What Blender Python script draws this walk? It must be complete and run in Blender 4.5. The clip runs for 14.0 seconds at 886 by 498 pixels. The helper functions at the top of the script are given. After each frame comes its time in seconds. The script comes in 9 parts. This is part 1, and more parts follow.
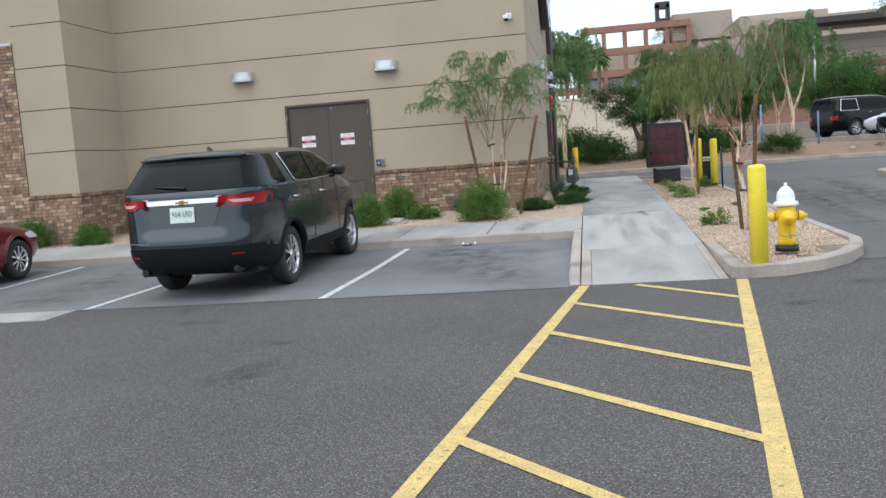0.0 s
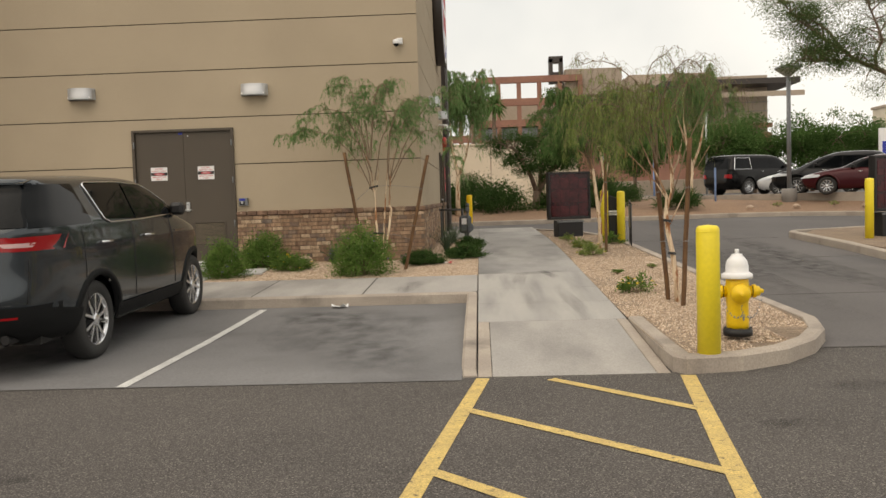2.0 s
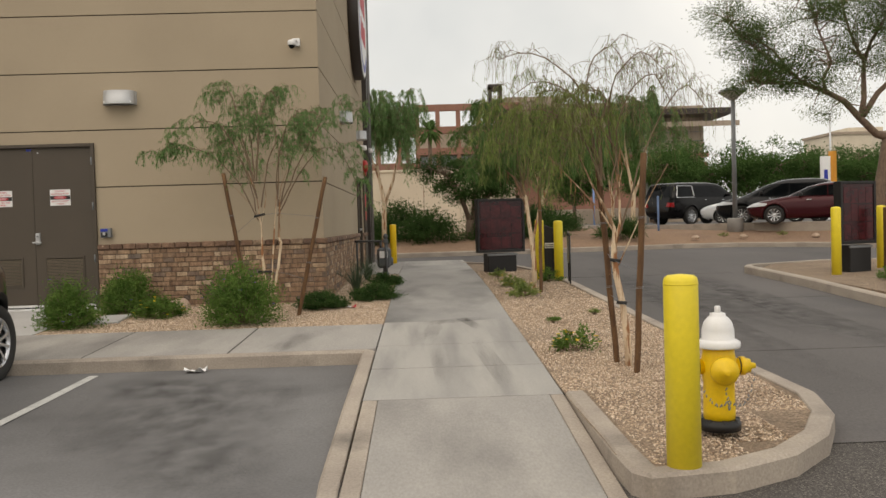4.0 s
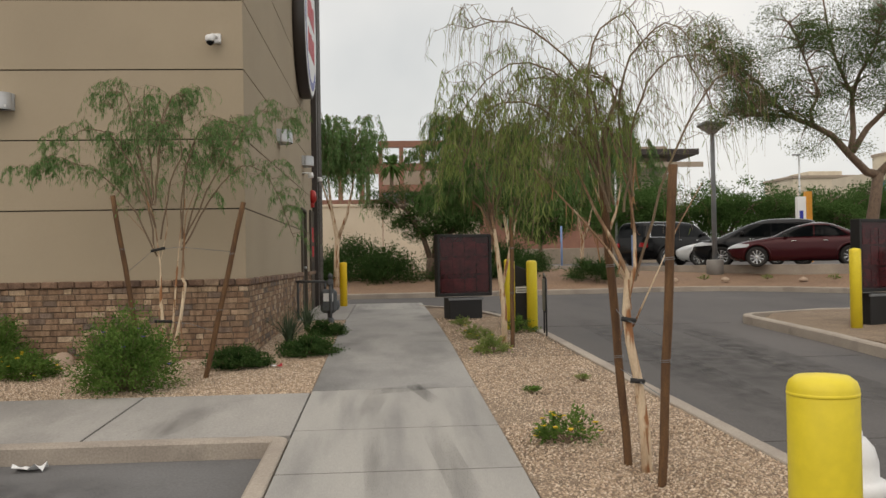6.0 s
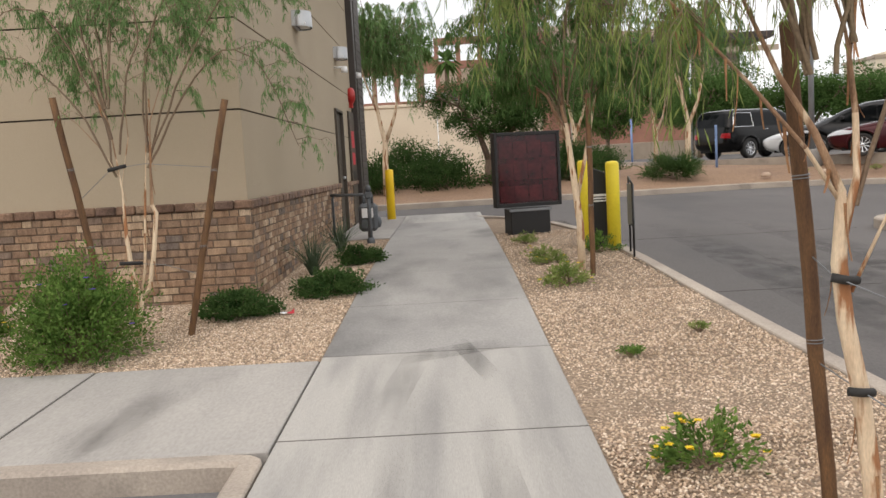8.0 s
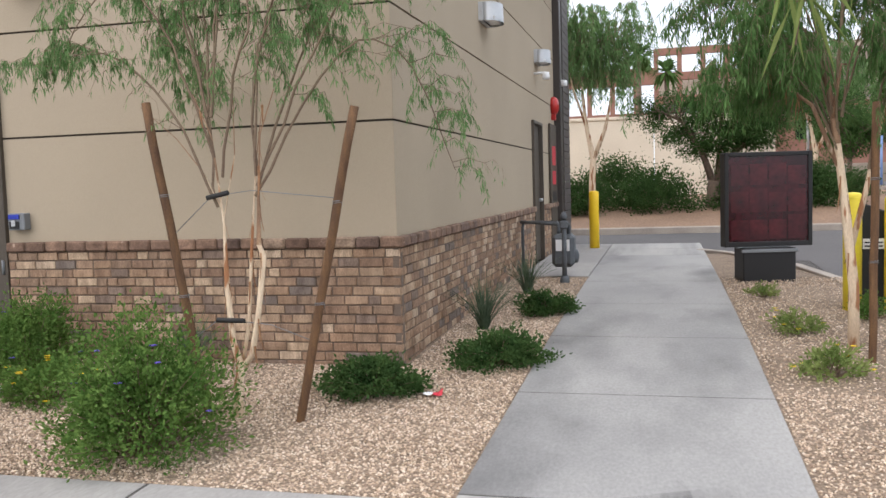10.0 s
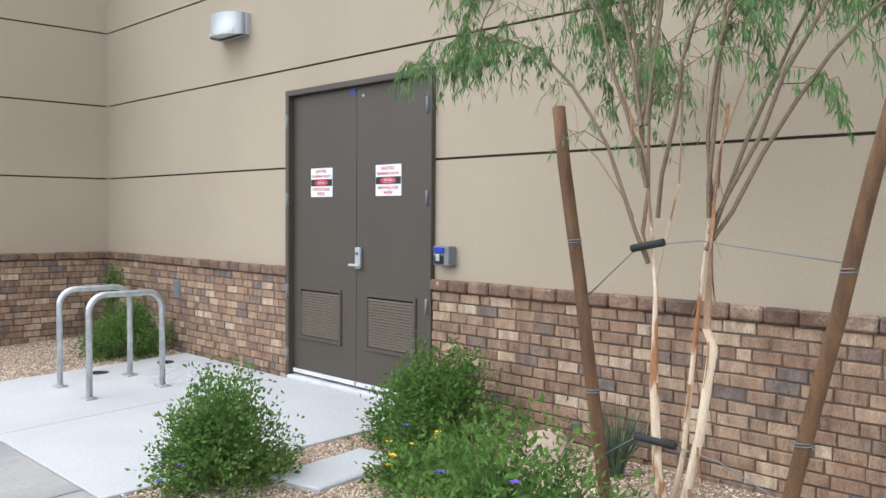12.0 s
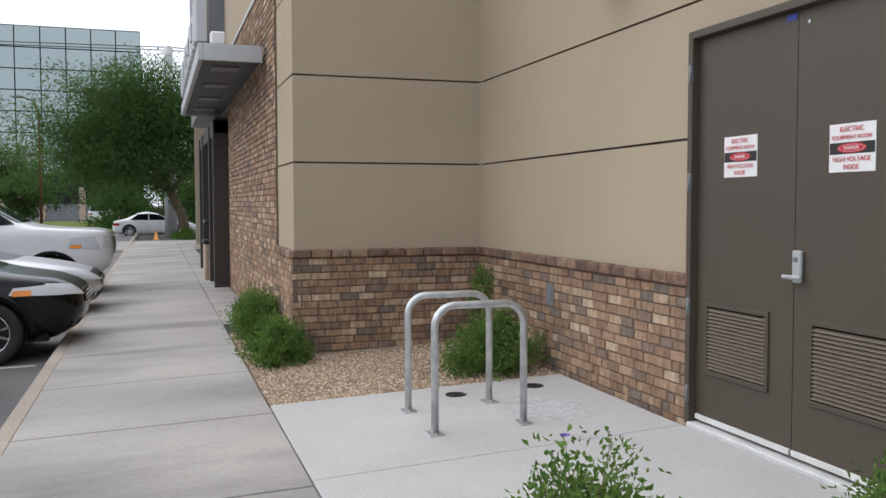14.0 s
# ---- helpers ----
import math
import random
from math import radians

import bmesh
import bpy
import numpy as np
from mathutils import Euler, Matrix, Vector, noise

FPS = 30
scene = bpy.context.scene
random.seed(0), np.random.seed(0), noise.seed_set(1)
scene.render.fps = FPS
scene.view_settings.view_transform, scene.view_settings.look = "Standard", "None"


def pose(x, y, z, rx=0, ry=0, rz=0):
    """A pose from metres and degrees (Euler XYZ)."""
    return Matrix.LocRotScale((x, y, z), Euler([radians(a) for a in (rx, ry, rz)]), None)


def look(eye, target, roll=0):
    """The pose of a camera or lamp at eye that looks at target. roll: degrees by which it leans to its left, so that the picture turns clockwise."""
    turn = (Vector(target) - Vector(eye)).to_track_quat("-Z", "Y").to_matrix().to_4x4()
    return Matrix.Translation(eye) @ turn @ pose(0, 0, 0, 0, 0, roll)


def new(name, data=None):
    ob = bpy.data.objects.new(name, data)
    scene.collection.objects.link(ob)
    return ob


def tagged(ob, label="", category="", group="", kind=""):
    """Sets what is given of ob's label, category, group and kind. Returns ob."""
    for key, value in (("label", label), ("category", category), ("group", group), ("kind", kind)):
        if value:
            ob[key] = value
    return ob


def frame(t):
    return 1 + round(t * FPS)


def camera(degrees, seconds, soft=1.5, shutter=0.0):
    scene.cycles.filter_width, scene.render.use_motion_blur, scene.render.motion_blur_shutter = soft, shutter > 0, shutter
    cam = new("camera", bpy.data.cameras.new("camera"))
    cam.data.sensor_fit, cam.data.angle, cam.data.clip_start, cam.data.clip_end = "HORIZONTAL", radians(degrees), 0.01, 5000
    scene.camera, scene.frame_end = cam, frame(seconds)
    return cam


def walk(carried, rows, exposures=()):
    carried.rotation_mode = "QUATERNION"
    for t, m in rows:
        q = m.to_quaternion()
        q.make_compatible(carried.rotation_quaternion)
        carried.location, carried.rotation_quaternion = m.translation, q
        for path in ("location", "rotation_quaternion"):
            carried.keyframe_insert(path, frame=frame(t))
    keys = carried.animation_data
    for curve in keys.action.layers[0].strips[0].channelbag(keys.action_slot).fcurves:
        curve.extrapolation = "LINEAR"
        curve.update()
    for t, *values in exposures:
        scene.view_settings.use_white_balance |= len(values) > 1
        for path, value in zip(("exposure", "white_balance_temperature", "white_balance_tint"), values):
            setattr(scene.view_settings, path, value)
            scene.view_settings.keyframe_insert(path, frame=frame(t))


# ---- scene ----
cam = camera(53.7, 14.0)
PATH = [
    (0, (0.013, -0.112, 1.563), (-0.328, 1.848, 1.359), -4.2),
    (0.5, (0.064, 0.561, 1.589), (-0.137, 2.541, 1.394), -3.9),
    (1, (-0.065, 1.17, 1.585), (-0.164, 3.161, 1.421), -2.9),
    (1.5, (-0.045, 1.845, 1.557), (-0.114, 3.84, 1.419), -2.3),
    (2, (-0.098, 2.533, 1.553), (-0.187, 4.528, 1.436), -1.8),
    (2.5, (-0.03, 3.184, 1.57), (-0.046, 5.182, 1.487), -2.4),
    (2.7, (0.032, 3.447, 1.574), (0.049, 5.445, 1.502), -2.3),
    (4.8, (0.437, 6.098, 1.577), (0.51, 8.096, 1.523), -1.1),
    (5, (0.421, 6.338, 1.605), (0.54, 8.333, 1.556), -1.0),
    (5.5, (0.533, 7.063, 1.549), (0.738, 9.053, 1.561), -0.8),
    (6, (0.591, 7.661, 1.59), (0.722, 9.657, 1.618), -1.0),
    (6.5, (0.616, 8.363, 1.634), (0.742, 10.359, 1.653), -2.7),
    (7, (0.588, 8.932, 1.636), (0.597, 10.928, 1.51), -2.9),
    (7.5, (0.655, 9.599, 1.648), (0.665, 11.59, 1.464), -3.0),
    (8, (0.816, 10.265, 1.659), (0.795, 12.256, 1.466), -3.2),
    (8.2, (0.867, 10.55, 1.665), (0.789, 12.538, 1.458), -3.7),
    (10.5, (0.745, 13.0, 1.817), (0.146, 14.905, 1.713), -0.9),
    (11, (0.599, 13.523, 1.844), (-0.192, 15.359, 1.794), -1.0),
    (11.5, (0.459, 14.009, 1.923), (-0.727, 15.619, 1.856), -1.7),
    (12, (0.082, 14.47, 1.894), (-1.364, 15.85, 1.816), 0.4),
    (12.5, (-0.283, 14.862, 1.904), (-1.928, 15.993, 1.782), -0.1),
    (13, (-0.744, 15.119, 1.891), (-2.547, 15.974, 1.765), -0.1),
    (13.5, (-1.199, 15.371, 1.886), (-3.059, 16.098, 1.78), -0.7),
    (14, (-1.658, 15.586, 1.882), (-3.556, 16.209, 1.779), -0.1),
]
walk(cam, [(t, look(eye, target, roll)) for t, eye, target, roll in PATH], [(0, 0.54, 5950, 10), (0.5, 0.44, 6050, 10), (1.0, 0.25, 6250, 12), (1.5, -0.03, 6850, 13), (2.0, 0.16, 7950, 13), (2.5, 0.09, 7900, 13), (5, -0.06, 7600, 13), (6.5, -0.16, 7400, 13), (7, -0.02, 7350, 14), (7.5, 0.45, 7200, 15), (8.2, 0.45, 7100, 15), (10.5, 0.82, 6350, 15), (11.0, 0.88, 6550, 16), (11.5, 0.77, 5950, 15), (12.0, 1.0, 5950, 11), (12.5, 1.1, 6000, 11), (13, 0.76, 6250, 12), (13.5, 0.67, 6300, 13), (14, 0.42, 6350, 13)])

# ---- world, sun, exposure ----
world = bpy.data.worlds.new("world")
scene.world = world
world.use_nodes = True
wn = world.node_tree
wn.nodes.clear()
w_out = wn.nodes.new("ShaderNodeOutputWorld")
w_bg = wn.nodes.new("ShaderNodeBackground")
w_sky = wn.nodes.new("ShaderNodeTexSky")
w_sky.sky_type = "NISHITA"
w_sky.sun_disc = False
w_sky.sun_elevation = radians(38)
w_sky.sun_rotation = radians(200)
w_sky.dust_density = 3.0
w_cloud = wn.nodes.new("ShaderNodeMixRGB")      # overcast veil over the clear sky
w_cloud.inputs[0].default_value = 0.9
w_tc = wn.nodes.new("ShaderNodeTexCoord")
w_noise = wn.nodes.new("ShaderNodeTexNoise")
w_noise.inputs["Scale"].default_value = 2.2
w_noise.inputs["Detail"].default_value = 5.0
w_ramp = wn.nodes.new("ShaderNodeValToRGB")
w_ramp.color_ramp.elements[0].position, w_ramp.color_ramp.elements[0].color = 0.3, (5.7, 6.4, 7.0, 1)
w_ramp.color_ramp.elements[1].position, w_ramp.color_ramp.elements[1].color = 0.7, (9.0, 9.5, 9.9, 1)
wn.links.new(w_tc.outputs["Generated"], w_noise.inputs["Vector"])
wn.links.new(w_noise.outputs["Fac"], w_ramp.inputs["Fac"])
wn.links.new(w_sky.outputs[0], w_cloud.inputs[1])
wn.links.new(w_ramp.outputs[0], w_cloud.inputs[2])
wn.links.new(w_cloud.outputs[0], w_bg.inputs["Color"])
w_bg.inputs["Strength"].default_value = 0.12
wn.links.new(w_bg.outputs[0], w_out.inputs["Surface"])
sun_data = bpy.data.lights.new("sun", "SUN")
sun_data.energy, sun_data.angle, sun_data.color = 1.1, radians(85), (1.0, 0.95, 0.88)
sun = new("sun", sun_data)
sun.matrix_world = look((0, 0, 30), (10, 14, 4))

# ---- materials ----
MATS = {}


def rgb(c):
    return (c[0], c[1], c[2], 1.0)


def material(name, a, b=None, rough=0.8, metal=0.0, coarse=1.2, fine=70.0, grain=0.25, bump=0.15, vary=None, dist=0.01, spec=0.5, coat=0.0, contrast=(0.35, 0.65), stretch=(1, 1, 1), stain=None, speck=None):
    """Two colours mixed by broad patches, a fine grain over them, and fine relief. vary: colours picked by the object's own chance."""
    if name in MATS:
        return MATS[name]
    b = b or [c * 0.8 for c in a]
    m = bpy.data.materials.new(name)
    m.use_nodes = True
    nt = m.node_tree
    nd, ln = nt.nodes, nt.links
    bsdf = nd["Principled BSDF"]
    bsdf.inputs["Roughness"].default_value, bsdf.inputs["Metallic"].default_value = rough, metal
    bsdf.inputs["Specular IOR Level"].default_value, bsdf.inputs["Coat Weight"].default_value = spec, coat
    geo = nd.new("ShaderNodeNewGeometry")
    mp = nd.new("ShaderNodeMapping")
    mp.inputs["Scale"].default_value = stretch
    ln.new(geo.outputs["Position"], mp.inputs["Vector"])
    n1 = nd.new("ShaderNodeTexNoise")
    n1.inputs["Scale"].default_value, n1.inputs["Detail"].default_value = coarse, 6.0
    ln.new(mp.outputs[0], n1.inputs["Vector"])
    r1 = nd.new("ShaderNodeMapRange")
    r1.inputs["From Min"].default_value, r1.inputs["From Max"].default_value = contrast
    ln.new(n1.outputs["Fac"], r1.inputs["Value"])
    mix = nd.new("ShaderNodeMixRGB")
    mix.inputs[1].default_value, mix.inputs[2].default_value = rgb(a), rgb(b)
    ln.new(r1.outputs[0], mix.inputs[0])
    col = mix.outputs[0]
    if vary:
        info = nd.new("ShaderNodeObjectInfo")
        ramp = nd.new("ShaderNodeValToRGB")
        ramp.color_ramp.interpolation = "CONSTANT"
        for i, c in enumerate(vary):
            e = ramp.color_ramp.elements[i] if i < 2 else ramp.color_ramp.elements.new(i / len(vary))
            e.position, e.color = i / len(vary), rgb(c)
        ln.new(info.outputs["Random"], ramp.inputs["Fac"])
        mv = nd.new("ShaderNodeMixRGB")
        mv.blend_type, mv.inputs[0].default_value = "MULTIPLY", 0.9
        ln.new(col, mv.inputs[1])
        ln.new(ramp.outputs[0], mv.inputs[2])
        col = mv.outputs[0]
    if stain:
        ns = nd.new("ShaderNodeTexNoise")
        ns.inputs["Scale"].default_value, ns.inputs["Detail"].default_value = stain[1], 8.0
        ln.new(mp.outputs[0], ns.inputs["Vector"])
        rs = nd.new("ShaderNodeMapRange")
        rs.inputs["From Min"].default_value, rs.inputs["From Max"].default_value = stain[2]
        ln.new(ns.outputs["Fac"], rs.inputs["Value"])
        ms = nd.new("ShaderNodeMixRGB")
        ms.inputs[2].default_value = rgb(stain[0])
        ln.new(rs.outputs[0], ms.inputs[0])
        ln.new(col, ms.inputs[1])
        col = ms.outputs[0]
    if speck:
        vo = nd.new("ShaderNodeTexVoronoi")
        vo.inputs["Scale"].default_value = speck[0]
        ln.new(geo.outputs["Position"], vo.inputs["Vector"])
        sep = nd.new("ShaderNodeSeparateColor")
        ln.new(vo.outputs["Color"], sep.inputs[0])
        pw = nd.new("ShaderNodeMath")
        pw.operation, pw.inputs[1].default_value = "POWER", speck[2]
        ln.new(sep.outputs[0], pw.inputs[0])
        mk = nd.new("ShaderNodeMath")
        mk.operation, mk.inputs[1].default_value = "MULTIPLY", speck[3]
        ln.new(pw.outputs[0], mk.inputs[0])
        mp2 = nd.new("ShaderNodeMixRGB")
        mp2.inputs[2].default_value = rgb(speck[1])
        ln.new(mk.outputs[0], mp2.inputs[0])
        ln.new(col, mp2.inputs[1])
        col = mp2.outputs[0]
    n2 = nd.new("ShaderNodeTexNoise")
    n2.inputs["Scale"].default_value, n2.inputs["Detail"].default_value = fine, 4.0
    ln.new(mp.outputs[0], n2.inputs["Vector"])
    r2 = nd.new("ShaderNodeMapRange")
    r2.inputs["From Min"].default_value, r2.inputs["From Max"].default_value = 0.25, 0.75
    r2.inputs["To Min"].default_value, r2.inputs["To Max"].default_value = 1 - grain, 1 + grain
    ln.new(n2.outputs["Fac"], r2.inputs["Value"])
    mul = nd.new("ShaderNodeVectorMath")
    mul.operation = "SCALE"
    ln.new(col, mul.inputs[0])
    ln.new(r2.outputs[0], mul.inputs["Scale"])
    ln.new(mul.outputs[0], bsdf.inputs["Base Color"])
    if bump:
        bp = nd.new("ShaderNodeBump")
        bp.inputs["Strength"].default_value, bp.inputs["Distance"].default_value = bump, dist
        ln.new(n2.outputs["Fac"], bp.inputs["Height"])
        ln.new(bp.outputs[0], bsdf.inputs["Normal"])
    MATS[name] = m
    return m


def leaf_material(name, a, b, rough=0.6, through_light=0.35):
    m = material(name, a, b, rough=rough, coarse=7.0, fine=25.0, grain=0.25, bump=0)
    nt = m.node_tree
    bsdf, out = nt.nodes["Principled BSDF"], nt.nodes["Material Output"]
    bsdf.inputs["Specular IOR Level"].default_value = 0.0
    tr = nt.nodes.new("ShaderNodeBsdfTranslucent")
    nt.links.new(bsdf.inputs["Base Color"].links[0].from_socket, tr.inputs["Color"])
    mx = nt.nodes.new("ShaderNodeMixShader")
    mx.inputs[0].default_value = through_light
    nt.links.new(bsdf.outputs[0], mx.inputs[1])
    nt.links.new(tr.outputs[0], mx.inputs[2])
    nt.links.new(mx.outputs[0], out.inputs["Surface"])
    return m


def glass_material(name, tint, rough=0.03, spec=0.5):
    m = bpy.data.materials.new(name)
    m.use_nodes = True
    b = m.node_tree.nodes["Principled BSDF"]
    b.inputs["Base Color"].default_value = rgb(tint)
    b.inputs["Roughness"].default_value = rough
    b.inputs["Specular IOR Level"].default_value = spec
    return m


ASPHALT = material("asphalt", (0.08, 0.072, 0.067), (0.061, 0.055, 0.052), rough=0.9, coarse=0.5, fine=95, grain=0.75, bump=0.6, dist=0.012, spec=0.3, stain=((0.03, 0.029, 0.028), 0.9, (0.66, 0.8)), speck=(120, (0.3, 0.275, 0.25), 4.0, 0.6))
LANE = material("lane_concrete", (0.122, 0.112, 0.109), (0.092, 0.085, 0.083), rough=0.85, coarse=0.35, fine=60, grain=0.2, bump=0.12, stretch=(1, 0.5, 1), stain=((0.07, 0.068, 0.07), 0.5, (0.55, 0.75)))
BAY = material("bay_concrete", (0.185, 0.183, 0.185), (0.13, 0.128, 0.13), rough=0.8, coarse=0.45, fine=55, grain=0.18, bump=0.12, stain=((0.085, 0.083, 0.085), 0.7, (0.56, 0.78)))
WALK_SCUFF = material("scuffed_walk_concrete", (0.41, 0.395, 0.37), (0.33, 0.32, 0.305), rough=0.88, coarse=0.7, fine=60, grain=0.12, bump=0.1, stretch=(3.6, 0.4, 1), stain=((0.2, 0.195, 0.19), 0.9, (0.5, 0.85)))
WALK_GRIMY = material("grimy_walk_concrete", (0.365, 0.354, 0.338), (0.265, 0.258, 0.25), rough=0.85, coarse=0.8, fine=60, grain=0.13, bump=0.1, stretch=(1.0, 0.45, 1), stain=((0.14, 0.137, 0.135), 1.3, (0.5, 0.8)))
WALKMAT = material("walk_concrete", (0.40, 0.38, 0.355), (0.30, 0.287, 0.272), rough=0.85, coarse=0.9, fine=60, grain=0.12, bump=0.1, stretch=(1, 0.4, 1), stain=((0.185, 0.175, 0.168), 1.3, (0.46, 0.78)))
PADMAT = material("pad_concrete", (0.50, 0.495, 0.49), (0.44, 0.435, 0.43), rough=0.88, coarse=1.0, fine=60, grain=0.1, bump=0.1, stain=((0.36, 0.35, 0.34), 0.8, (0.6, 0.85)))
KERBMAT = material("kerb_concrete", (0.41, 0.355, 0.30), (0.32, 0.275, 0.235), rough=0.9, coarse=1.5, fine=60, grain=0.18, bump=0.2, stain=((0.14, 0.125, 0.11), 1.4, (0.58, 0.8)))
JOINT = material("joint_dirt", (0.085, 0.078, 0.07), rough=0.95)
YELLOW_LINE = material("yellow_line_paint", (0.63, 0.46, 0.16), (0.5, 0.36, 0.14), rough=0.8, coarse=6, fine=110, grain=0.4, bump=0.4, stain=((0.12, 0.10, 0.07), 22, (0.6, 0.72)))
WHITE_LINE = material("white_line_paint", (0.62, 0.62, 0.60), (0.48, 0.48, 0.47), rough=0.8, coarse=6, fine=110, grain=0.25, bump=0.3, stain=((0.2, 0.2, 0.2), 18, (0.66, 0.8)))
# Bed colour kept darker than the pebbles to paint the shade between them.
GRAVEL_BASE = material("gravel_bed", (0.3, 0.22, 0.155), (0.23, 0.168, 0.118), rough=0.95, coarse=3, fine=45, grain=0.55, bump=0.8, dist=0.02, speck=(55, (0.16, 0.115, 0.08), 2.5, 0.8))
DIRT = material("bare_dirt", (0.30, 0.19, 0.12), (0.24, 0.15, 0.10), rough=0.95, coarse=0.6, fine=18, grain=0.3, bump=0.5, dist=0.03)
STUCCO = material("tan_stucco", (0.42, 0.347, 0.255), (0.39, 0.322, 0.237), rough=0.92, coarse=0.6, fine=160, grain=0.1, bump=0.25, dist=0.004, spec=0.2)
# Groove backing behind the stucco: the reveals' shade is put into its colour.
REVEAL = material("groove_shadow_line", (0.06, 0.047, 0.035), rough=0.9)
BRICKS = [(0.98, 0.74, 0.53), (0.72, 0.47, 0.305), (0.56, 0.345, 0.22), (0.66, 0.43, 0.285), (0.82, 0.59, 0.41), (0.5, 0.31, 0.205), (0.6, 0.39, 0.26), (0.42, 0.3, 0.24), (0.74, 0.5, 0.335), (0.62, 0.41, 0.275), (1.05, 0.83, 0.63), (0.35, 0.28, 0.25), (0.54, 0.36, 0.245)]
BRICK = material("brick_face", (0.58, 0.545, 0.5), (0.31, 0.28, 0.25), rough=0.92, coarse=8, fine=60, grain=0.3, bump=0.6, vary=BRICKS, spec=0.2, stretch=(2.4, 2.4, 0.8), contrast=(0.3, 0.7), stain=((0.1, 0.075, 0.058), 7, (0.64, 0.82)))
MORTAR = material("brown_mortar", (0.17, 0.125, 0.095), rough=0.95, fine=120, bump=0.3)
CAPBRICK = material("cap_brick", (0.36, 0.33, 0.29), (0.16, 0.14, 0.12), rough=0.9, coarse=7, fine=60, grain=0.35, bump=0.6, contrast=(0.32, 0.68), stain=((0.5, 0.36, 0.27), 9, (0.66, 0.74)), vary=[(0.8, 0.5, 0.36), (0.6, 0.36, 0.26), (0.48, 0.3, 0.24), (0.68, 0.42, 0.3), (0.9, 0.66, 0.5)])
DOORPAINT = material("brown_door_paint", (0.072, 0.056, 0.040), (0.065, 0.051, 0.037), rough=0.55, fine=200, grain=0.05, bump=0.03)
DARKBROWN = material("dark_brown_metal", (0.035, 0.027, 0.023), (0.04, 0.031, 0.027), rough=0.45, grain=0.06, bump=0.03)
STEEL = material("galvanised_steel", (0.62, 0.63, 0.64), (0.48, 0.49, 0.5), rough=0.42, metal=0.85, coarse=14, fine=120, grain=0.12, bump=0.05)
ALU = material("brushed_aluminium", (0.5, 0.51, 0.52), (0.44, 0.45, 0.46), rough=0.5, metal=0.55, grain=0.06, bump=0.03)
YELLOW = material("yellow_enamel", (0.86, 0.56, 0.015), (0.80, 0.52, 0.015), rough=0.42, coarse=3, fine=40, grain=0.06, bump=0.06)
YELLOW_PLASTIC = material("yellow_plastic", (0.85, 0.68, 0.045), (0.79, 0.63, 0.04), rough=0.45, coarse=2.5, fine=30, grain=0.05, bump=0.05, stain=((0.7, 0.58, 0.05), 6, (0.66, 0.85)))
WHITE = material("white_enamel", (0.8, 0.8, 0.8), (0.74, 0.74, 0.74), rough=0.4, grain=0.03, bump=0.04)
BLACK = material("black_enamel", (0.007, 0.007, 0.008), (0.01, 0.009, 0.009), rough=0.5, grain=0.1, bump=0.03)
RUBBER = material("black_rubber", (0.018, 0.018, 0.018), (0.025, 0.024, 0.023), rough=0.75, fine=90, grain=0.2, bump=0.1)
GREYPAINT = material("grey_box_paint", (0.2, 0.21, 0.22), (0.16, 0.17, 0.18), rough=0.5, grain=0.08, bump=0.03)
BLUE = material("blue_plastic", (0.012, 0.03, 0.35), (0.012, 0.03, 0.3), rough=0.4)
RED = material("red_enamel", (0.45, 0.015, 0.012), (0.4, 0.015, 0.012), rough=0.4)
STAKE = material("rusty_brown_stake", (0.155, 0.08, 0.034), (0.09, 0.045, 0.022), rough=0.85, coarse=5, fine=60, grain=0.35, bump=0.3, stretch=(6, 6, 1))
BARK_PALE = material("pale_peeling_bark", (0.74, 0.6, 0.43), (0.6, 0.45, 0.31), rough=0.8, coarse=4, fine=40, grain=0.15, bump=0.3, stretch=(4, 4, 1), stain=((0.34, 0.15, 0.065), 3.4, (0.53, 0.6)))
BARK_DARK = material("grey_brown_bark", (0.13, 0.09, 0.065), (0.2, 0.14, 0.1), rough=0.9, coarse=6, fine=50, grain=0.35, bump=0.6, stretch=(3, 3, 1))
BARK_LIMB = material("red_brown_limb_bark", (0.34, 0.21, 0.125), (0.22, 0.125, 0.075), rough=0.85, coarse=6, fine=70, grain=0.3, bump=0.3, stretch=(4, 4, 1), stain=((0.55, 0.43, 0.3), 4.0, (0.6, 0.66)))
# Door brown made lighter: the slats' lit upper edges are in the colour.
LOUVRE_LIT = material("lit_door_brown", (0.16, 0.13, 0.095), (0.145, 0.118, 0.086), rough=0.55, fine=200, grain=0.05, bump=0.03)
BARK_RUST = material("rusty_loose_bark", (0.36, 0.19, 0.09), (0.24, 0.115, 0.055), rough=0.85, coarse=12, fine=90, grain=0.3, bump=0.2)
TWIG = material("young_twig", (0.16, 0.105, 0.07), (0.2, 0.15, 0.09), rough=0.8, grain=0.25)
LEAF_WILLOW = leaf_material("narrow_grey_green_leaf", (0.115, 0.22, 0.08), (0.2, 0.325, 0.13))
LEAF_WILLOW2 = leaf_material("narrow_olive_leaf", (0.165, 0.235, 0.07), (0.28, 0.335, 0.115))
LEAF_GREEN = leaf_material("narrow_green_leaf", (0.075, 0.155, 0.05), (0.135, 0.235, 0.08))
LEAF_SHRUB = leaf_material("bright_shrub_leaf", (0.072, 0.15, 0.035), (0.18, 0.285, 0.075))
LEAF_DARK = leaf_material("dark_shrub_leaf", (0.04, 0.085, 0.028), (0.08, 0.14, 0.045))
LEAF_FAR = leaf_material("far_tree_leaf", (0.06, 0.12, 0.035), (0.1, 0.175, 0.055))
